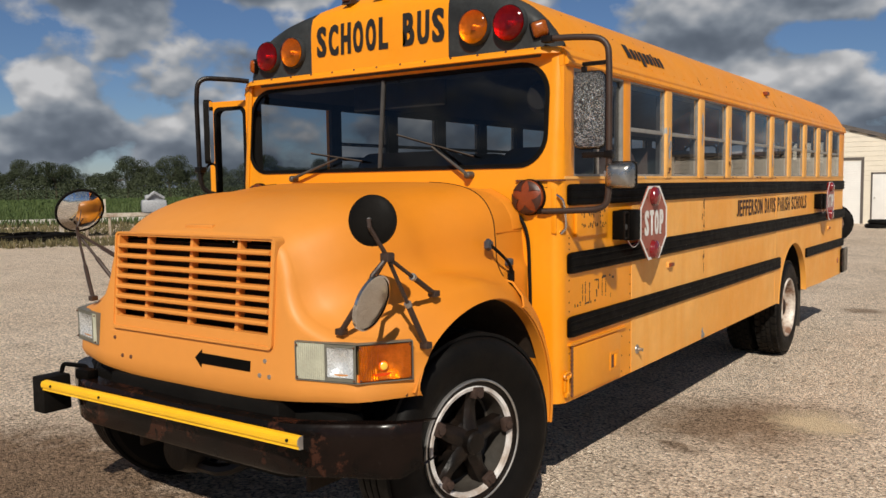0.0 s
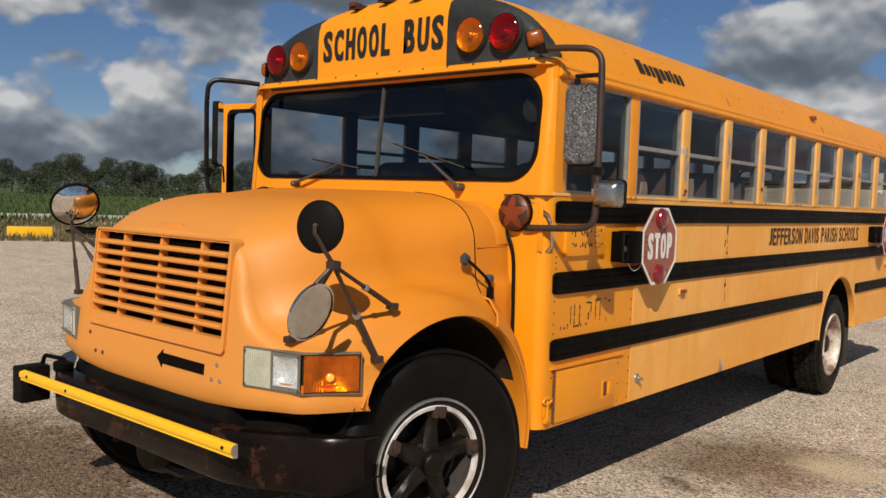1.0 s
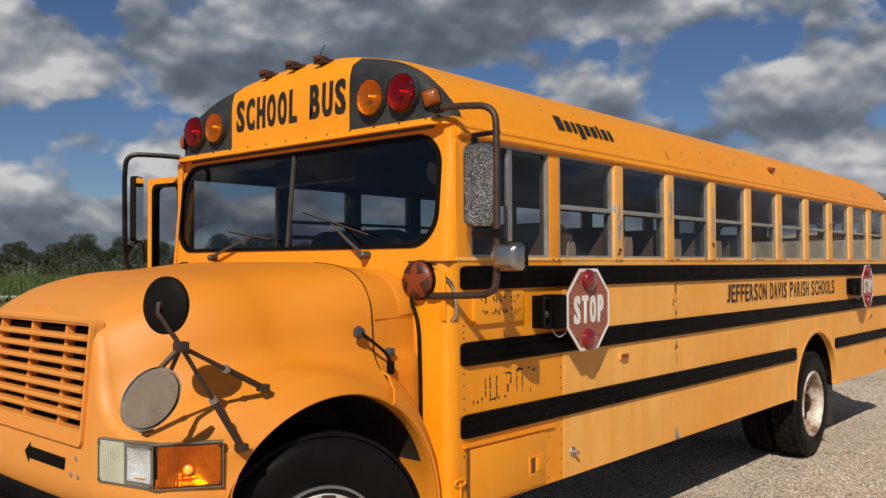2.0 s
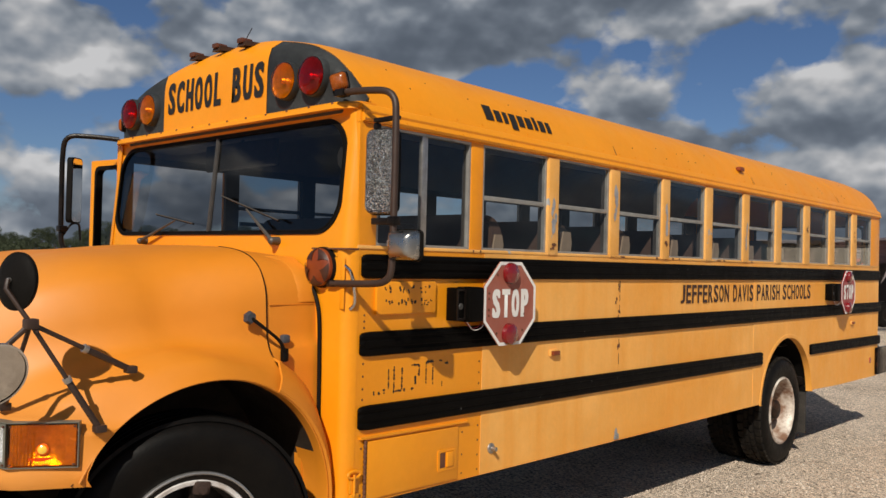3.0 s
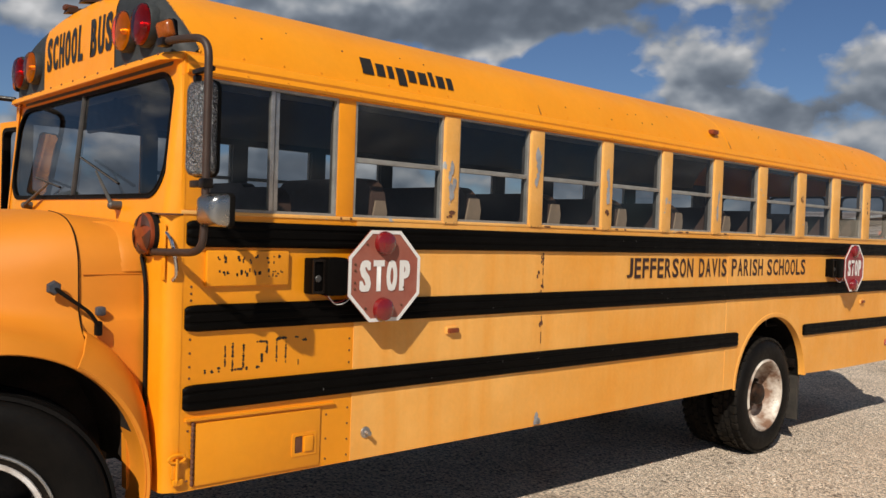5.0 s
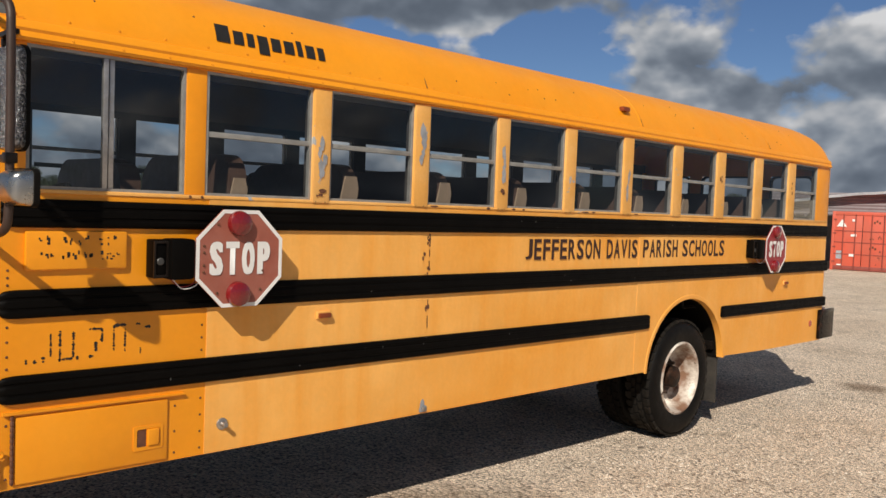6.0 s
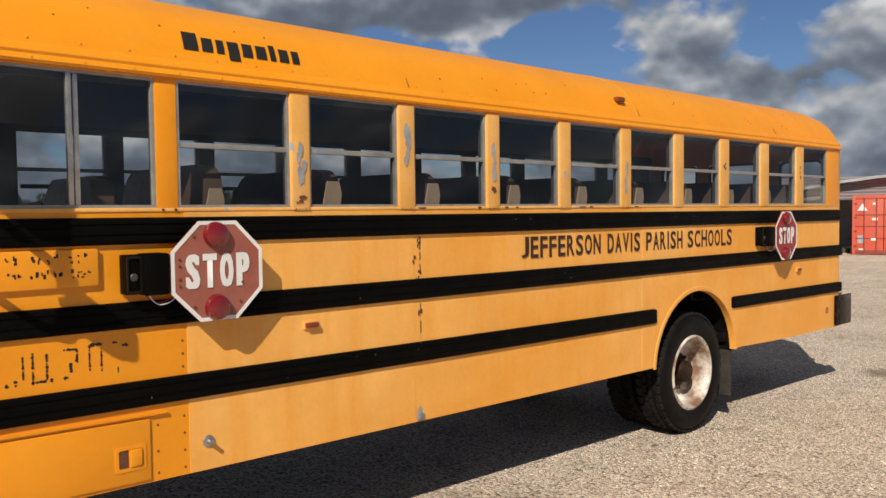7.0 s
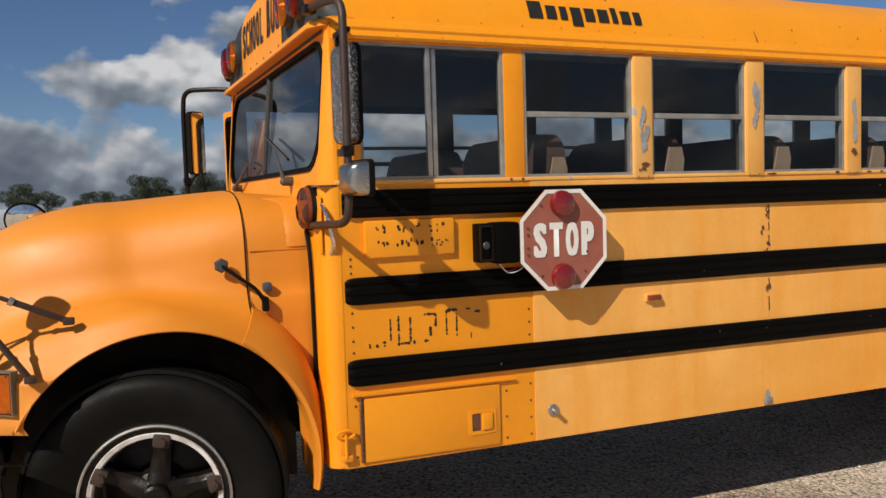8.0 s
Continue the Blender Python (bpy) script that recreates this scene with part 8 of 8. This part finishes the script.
def build_sheds():
    # cream metal building with a low gable, roller door and a plain door
    z = -0.24
    hall = empty("metal_building", "cream metal-sided workshop with a dark-trimmed gable", "building")
    y, x0, x1 = 38.0, -5.9, 14.0

    def top(x):
        return max(3.0, 4.75 - 0.295 * (x + 5.6))

    def put(name, lo, hi, material, label="", bevel=0.0, parent=None):
        bm = bmesh.new()
        box(bm, lo, hi, bevel)
        return part(name, bm, material, parent or hall, label)

    boards = 22
    for k in range(boards):
        a, b = z + 0.22 * k, z + 0.22 * (k + 1)
        xe = x1 if b < 3.0 else min(x1, -5.6 + (4.75 - (a + b) / 2) / 0.295)
        # leave out the two doorways
        spans = [(x0, xe)]
        for d0, d1, dz in ((-5.0, -2.60, 2.78), (-2.27, -1.0, 2.08)):
            cut = []
            for p, q in spans:
                if b < dz + 0.05:
                    if d0 > p:
                        cut.append((p, min(q, d0)))
                    if d1 < q:
                        cut.append((max(p, d1), q))
                else:
                    cut.append((p, q))
            spans = cut
        for p, q in spans:
            if q - p > 0.05:
                bm = bmesh.new()
                prism(bm, [(0.0, a), (-0.022, a + 0.004), (-0.010, b - 0.004), (0.0, b)], lambda u, v, w: (p + w, y + u, v), q - p)
                part("siding_board", bm, SIDING, hall, smooth=0)
    bm = bmesh.new()
    prism(bm, [(x0, z), (x1, z), (x1, 3.0), (0.33, 3.0), (x0, top(x0))], lambda u, v, w: (u, y + 0.10 + w, v), 8.0)
    part("hall_body", bm, SIDING, hall)
    bm = bmesh.new()
    prism(bm, [(x0 - 0.2, top(x0 - 0.2) + 0.02), (0.33, 3.02), (x1 + 0.2, 3.02), (x1 + 0.2, 3.18), (0.36, 3.18), (x0 - 0.2, top(x0 - 0.2) + 0.20)], lambda u, v, w: (u, y - 0.12 + w, v), 8.4)
    part("roof", bm, TRIM, hall, "dark roof edge")
    roller = put("roller_door", (-4.95, y - 0.01, z), (-2.68, y + 0.03, 2.66), DOORWHITE, "white roller door")
    for k in range(28):
        put("roller_slat", (-4.95, y - 0.020, z + 0.02 + 0.103 * k), (-2.68, y - 0.008, z + 0.10 + 0.103 * k), DOORWHITE, parent=roller, bevel=0.004)
    put("door_trim", (-5.0, y - 0.04, 2.66), (-2.58, y + 0.02, 2.80), TRIM)
    put("door_trim", (-2.70, y - 0.04, z), (-2.58, y + 0.02, 2.66), TRIM)
    leaf = put("side_door", (-2.22, y - 0.03, z + 0.05), (-1.05, y + 0.02, 2.02), DOORWHITE, "plain white door", 0.006)
    for lo, hi in (((-2.29, y - 0.035, z), (-2.22, y + 0.02, 2.10)), ((-1.05, y - 0.035, z), (-0.98, y + 0.02, 2.10)), ((-2.29, y - 0.035, 2.02), (-0.98, y + 0.02, 2.10))):
        put("door_frame", lo, hi, TRIM)
    bm = bmesh.new()
    spun(bm, [(0.03, 0), (0.035, 0.05), (0, 0.06)], Matrix.Translation((-2.12, y - 0.03, 0.95)) @ Matrix.Rotation(radians(90), 4, "X"), 10)
    part("door_knob", bm, ALU, leaf)
    # grey carport behind the container
    shed = empty("carport", "grey metal carport with a pale rounded tin roof", "shed")
    m = Matrix.Translation((-9.6, 40.2, -0.24)) @ Matrix.Rotation(radians(14), 4, "Z")
    bm = bmesh.new()
    rows = []
    for k in range(15):
        zz = 2.42 + 0.078 * k
        rows.append([m @ Vector((xx, -0.02 * (k % 2), zz)) for xx in (-4.4, 3.05)])
    sheet(bm, rows)
    part("gable_wall", bm, SHEDGREY, shed, smooth=0)
    bm = bmesh.new()
    sheet(bm, [[m @ Vector((xx, 5.5, zz)) for xx in (-4.4, 3.05)] for zz in (0, 3.5)])
    part("back_wall", bm, SHEDGREY, shed)
    for xx in (-4.4, -1.9, 3.0):
        bm = bmesh.new()
        box(bm, (xx - 0.05, -0.05, 0), (xx + 0.05, 0.05, 3.4), 0.0, m)
        part("post", bm, SHEDGREY, shed)
    bm = bmesh.new()
    rows = []
    for j in range(12):
        u = j / 11
        xx, zz = -4.7 + 7.9 * u, 2.70 + 0.95 * math.sin(u * math.pi / 2)
        rows.append([m @ Vector((xx, yy, zz + (0.02 if (i + j) % 2 else 0))) for i, yy in enumerate((-0.5, 1.0, 3.0, 6.0))])
    sheet(bm, rows)
    thicken(bm, 0.12)
    part("roof", bm, ROOFTIN, shed, "pale tin roof", smooth=20)


build_sheds()


def loose_wheel(name, x, y, r, w, turn, rim, label):
    """A tractor wheel standing on the lot."""
    z = ground_z(x, y)
    wheel = empty(name, label, "wheel")
    m = Matrix.Translation((x, y, z + r)) @ Matrix.Rotation(radians(turn), 4, "Z") @ Matrix.Rotation(radians(90), 4, "X")
    bm = bmesh.new()
    spun(bm, [(r * 0.55, w / 2 - 0.02), (r * 0.75, w / 2), (r * 0.95, w / 2 - 0.03), (r, w / 2 - 0.10), (r, -w / 2 + 0.10), (r * 0.95, -w / 2 + 0.03), (r * 0.55, -w / 2 + 0.02)], m, 36)
    for k in range(24):
        box(bm, (-0.02, -0.04, -w / 2 + 0.04), (0.025, 0.04, w / 2 - 0.04), 0.0, m @ Matrix.Rotation(2 * math.pi * k / 24, 4, "Z") @ Matrix.Translation((r, 0, 0)) @ Matrix.Rotation(0.5 if k % 2 else -0.5, 4, "X"))
    part("tyre", bm, TYRE, wheel)
    bm = bmesh.new()
    spun(bm, [(r * 0.57, w / 2 - 0.02), (r * 0.50, w / 2 - 0.03), (r * 0.42, w / 2 - 0.10), (r * 0.15, w / 2 - 0.08), (0, w / 2 - 0.06)], m, 28)
    part("rim", bm, rim, wheel)
    return wheel


def pickup(name, label, m, paint):
    """A pickup truck: body, cab with windows, bed, four wheels."""
    truck = empty(name, label, "truck")
    bm = bmesh.new()
    prism(bm, [(-2.6, 0.5), (2.7, 0.5), (2.75, 0.95), (2.6, 1.15), (1.25, 1.25), (-2.6, 1.25)], lambda u, v, w: m @ Vector((u, -0.95 + w, v)), 1.9)
    bmesh.ops.bevel(bm, geom=list(bm.edges), offset=0.06, segments=2, affect="EDGES")
    part("body", bm, paint, truck)
    cab = [(-1.05, 1.22), (1.35, 1.22), (0.62, 1.86), (0.45, 1.93), (-0.75, 1.93), (-0.95, 1.86)]
    bm = bmesh.new()
    prism(bm, cab, lambda u, v, w: m @ Vector((u, -0.80 + w, v)), 1.6)
    bmesh.ops.bevel(bm, geom=list(bm.edges), offset=0.06, segments=3, affect="EDGES")
    cab_ob = part("cab", bm, paint, truck)
    for s in (-1, 1):
        for pts in ([(-0.80, 1.30), (0.10, 1.30), (0.10, 1.82), (-0.75, 1.82)], [(0.18, 1.30), (1.02, 1.30), (0.55, 1.80), (0.18, 1.82)]):
            bm = bmesh.new()
            prism(bm, pts, lambda u, v, w: m @ Vector((u, s * (0.795 + w), v)), 0.012)
            part("side_window", bm, DARKGLASS, cab_ob)
        for u in (-1.6, 1.75):
            bm = bmesh.new()
            spun(bm, [(0.0, 0.02), (0.22, 0.0), (0.24, 0.03), (0.38, 0.02), (0.40, -0.04), (0.40, -0.22), (0.2, -0.24)], m @ Matrix.Translation((u, s * 0.97, 0.40)) @ Matrix.Rotation(radians(-90 * s), 4, "X"), 28)
            part("wheel", bm, TYRE, truck)
    bm = bmesh.new()
    sheet(bm, [[m @ Vector((1.32 - 0.70 * v + 0.012, u, 1.26 + 0.585 * v + 0.012)) for u in (-0.70, 0.0, 0.70)] for v in (0.02, 0.5, 0.97)])
    part("windscreen", bm, DARKGLASS, cab_ob)
    return truck


DARKGLASS = mat("dark_glass", (0.03, 0.035, 0.04), 0.06, vary=0.1, scale=3, coat=1.0)
gz = ground_z(-14.5, -3.4)
pickup("pickup_truck", "white pickup truck parked beyond the bus", pose(-15.4, -4.75, gz, 0, 0, 48) @ Matrix.Scale(1.34, 4), CARWHITE)


def build_machine():
    """The rear of a farm tractor near the building: dark mudguard over a cream-rimmed wheel."""
    loose_wheel("tractor_wheel", -1.84, 26.08, 0.60, 0.40, 8, RIMCREAM, "large black tractor tyre on a cream rim")
    x, y = -1.97, 26.18
    z = ground_z(x, y)
    t = empty("farm_tractor", "dark blue-green tractor standing by the building", "tractor")
    bm = bmesh.new()
    rows = [[(x + q, y + 0.78 * math.cos(a), z + 0.66 + 0.78 * math.sin(a)) for q in (-0.35, 0.0, 0.28)] for a in [math.pi * k / 12 for k in range(13)]]
    sheet(bm, rows)
    thicken(bm, 0.03)
    part("mudguard", bm, CARGREEN, t)
    bm = bmesh.new()
    box(bm, (x - 0.62, y - 0.2, z + 0.55), (x - 0.30, y + 1.4, z + 1.15), 0.1)
    part("engine_body", bm, CARGREEN, t)
    bm = bmesh.new()
    tube(bm, [(x - 0.3, y, z + 0.66), (x + 0.2, y, z + 0.66)], 0.08, 10)
    part("axle", bm, DARKIRON, t)
    # cab behind the mudguard
    for u, v in ((-0.75, 0.1), (-0.75, 1.1), (-0.18, 0.1), (-0.18, 1.1)):
        bm = bmesh.new()
        box(bm, (x + u, y + v, z + 1.1), (x + u + 0.07, y + v + 0.07, z + 2.45), 0.01)
        part("cab_pillar", bm, CARGREEN, t)
    bm = bmesh.new()
    box(bm, (x - 0.82, y + 0.0, z + 2.43), (x - 0.06, y + 1.25, z + 2.52), 0.03)
    part("cab_roof", bm, CARGREEN, t)
    glass_sheet([(x - 0.75, y + 0.12, z + 1.35), (x - 0.11, y + 0.12, z + 1.35), (x - 0.11, y + 0.12, z + 2.43), (x - 0.75, y + 0.12, z + 2.43)], (0, -1, 0), GLASS, t, "cab_window")
    for k, (px_, py_) in enumerate(((x - 0.75, y + 1.3), (x - 0.25, y + 1.3))):
        bm = bmesh.new()
        spun(bm, [(0.2, 0.1), (0.40, 0.1), (0.42, 0), (0.40, -0.1), (0.2, -0.1)], Matrix.Translation((px_, py_, z + 0.42)) @ Matrix.Rotation(radians(90), 4, "Y"), 20)
        part("front_tyre", bm, TYRE, t)
    loose_wheel("implement_wheel", -4.35, 30.6, 0.46, 0.34, 60, DARKIRON, "black implement tyre standing by the building")
    # tyres lying in a stack by the door
    x, y = -1.55, 34.6
    z = ground_z(x, y)
    for k in range(2):
        tt = empty("scrap_tyre", "worn black tyre lying by the building", "tyre", "scrap tyres by the building")
        bm = bmesh.new()
        spun(bm, [(0.30, 0.02), (0.44, 0.0), (0.50, 0.06), (0.50, 0.12), (0.44, 0.18), (0.30, 0.16), (0.27, 0.09), (0.30, 0.02)], Matrix.Translation((x + 0.12 * k, y, z + 0.17 * k)), 28)
        part("tread", bm, TYRE, tt)
    # black pipe end beside the container
    p = empty("culvert_pipe", "black culvert pipe beside the container", "pipe")
    x, y = -10.3, 36.2
    z = ground_z(x, y)
    m = Matrix.Translation((x, y, z + 0.62)) @ Matrix.Rotation(radians(14), 4, "Z") @ Matrix.Rotation(radians(90), 4, "X")
    bm = bmesh.new()
    spun(bm, [(0.40, 0.0), (0.44, 0.0), (0.44, -3.0), (0.40, -3.0), (0.40, 0.0)], m, 28)
    part("pipe_wall", bm, RUBBER, p)
    bm = bmesh.new()
    box(bm, (x - 0.5, y + 0.3, z - 0.02), (x + 0.5, y + 0.6, z + 0.20), 0.02)
    box(bm, (x - 0.5, y + 2.0, z - 0.02), (x + 0.5, y + 2.3, z + 0.20), 0.02)
    part("bearer", bm, BARK, p)


build_machine()


def build_lot_edge():
    # yellow parking block
    x, y = -27.6, 9.9
    z = ground_z(x, y)
    blk = empty("parking_block", "yellow-painted concrete block at the lot's edge", "block")
    bm = bmesh.new()
    box(bm, (-0.75, -0.3, 0), (0.75, 0.3, 0.40), 0.03, Matrix.Translation((x, y, z)) @ Matrix.Rotation(radians(66), 4, "Z"))
    part("concrete_body", bm, BARYELLOW, blk)
    # white kerb stones along the meadow
    for k in range(12):
        yaw = 62 - 2.6 * k + 12
        d = 52
        x, y = 3.2 - d * math.sin(radians(yaw)), -3.9 + d * math.cos(radians(yaw))
        z = ground_z(x, y)
        kerb = empty("kerb_stone", "pale concrete kerb stone at the meadow", "kerb", "kerb stones along the meadow")
        bm = bmesh.new()
        box(bm, (-1.12, -0.15, 0), (1.12, 0.15, 0.34), 0.04, Matrix.Translation((x, y, z)) @ Matrix.Rotation(radians(yaw), 4, "Z"))
        part("stone", bm, CONCRETE, kerb)
    # black hoses on the verge
    rng = random.Random(6)
    for k in range(3):
        hose = empty("black_hose", "coil of black hose dumped on the verge", "hose", "hoses on the verge")
        cx, cy = -27.8 + 0.25 * k, 12.3 + 0.55 * k
        bm = bmesh.new()
        pts = []
        for j in range(40):
            a = j * 0.42
            pts.append((cx + (0.55 + 0.1 * rng.random()) * math.cos(a), cy + (0.75 + 0.2 * rng.random()) * math.sin(a), ground_z(cx, cy) + 0.06 + 0.006 * j * (1 + 0.3 * rng.random())))
        tube(bm, pts, 0.05, 6)
        part("hose_run", bm, RUBBER, hose)
    # white-framed trailer with an engine on it
    x, y = -27.3, 16.2
    z = ground_z(x, y)
    trailer = empty("frame_trailer", "white steel frame trailer carrying a grey engine", "trailer")
    m = Matrix.Translation((x, y, z)) @ Matrix.Rotation(radians(57), 4, "Z")

    def put(name, lo, hi, material, label=""):
        bm = bmesh.new()
        box(bm, lo, hi, 0.01, m)
        return part(name, bm, material, trailer, label)

    put("deck_beam", (-2.2, -0.8, 0.88), (3.2, -0.68, 1.0), TRAILERPAINT)
    put("deck_beam", (-2.2, 0.7, 0.88), (3.2, 0.82, 1.0), TRAILERPAINT)
    put("deck", (-2.2, -0.7, 0.92), (3.2, 0.72, 0.96), BARK)
    put("skid", (-2.3, -0.8, 0.0), (0.4, -0.6, 0.14), TRAILERPAINT)
    put("skid", (-2.3, 0.6, 0.0), (0.4, 0.8, 0.14), TRAILERPAINT)
    for u in (-2.1, -1.15, -0.3):
        for v in (-0.74, 0.72):
            put("post", (u, v, 0.05), (u + 0.10, v + 0.10, 1.0), TRAILERPAINT)
    for u, h in ((-1.0, 1.62), (-0.45, 1.62)):
        put("stake", (u, -0.76, 0.95), (u + 0.09, -0.68, h), TRAILERPAINT)
    for u in (1.2, 2.6):
        put("post", (u, -0.74, 0.02), (u + 0.10, -0.64, 0.90), TRAILERPAINT)
    bm = bmesh.new()
    box(bm, (1.0, -0.5, 1.0), (2.0, 0.4, 1.55), 0.12, m)
    box(bm, (1.15, -0.35, 1.5), (1.8, 0.25, 1.75), 0.08, m)
    tube(bm, [m @ Vector((1.2, -0.45, 1.6)), m @ Vector((1.5, -0.5, 1.85)), m @ Vector((1.9, -0.4, 1.6))], 0.07, 8)
    part("engine", bm, GREYPATCH, trailer, "grey engine block")


build_lot_edge()
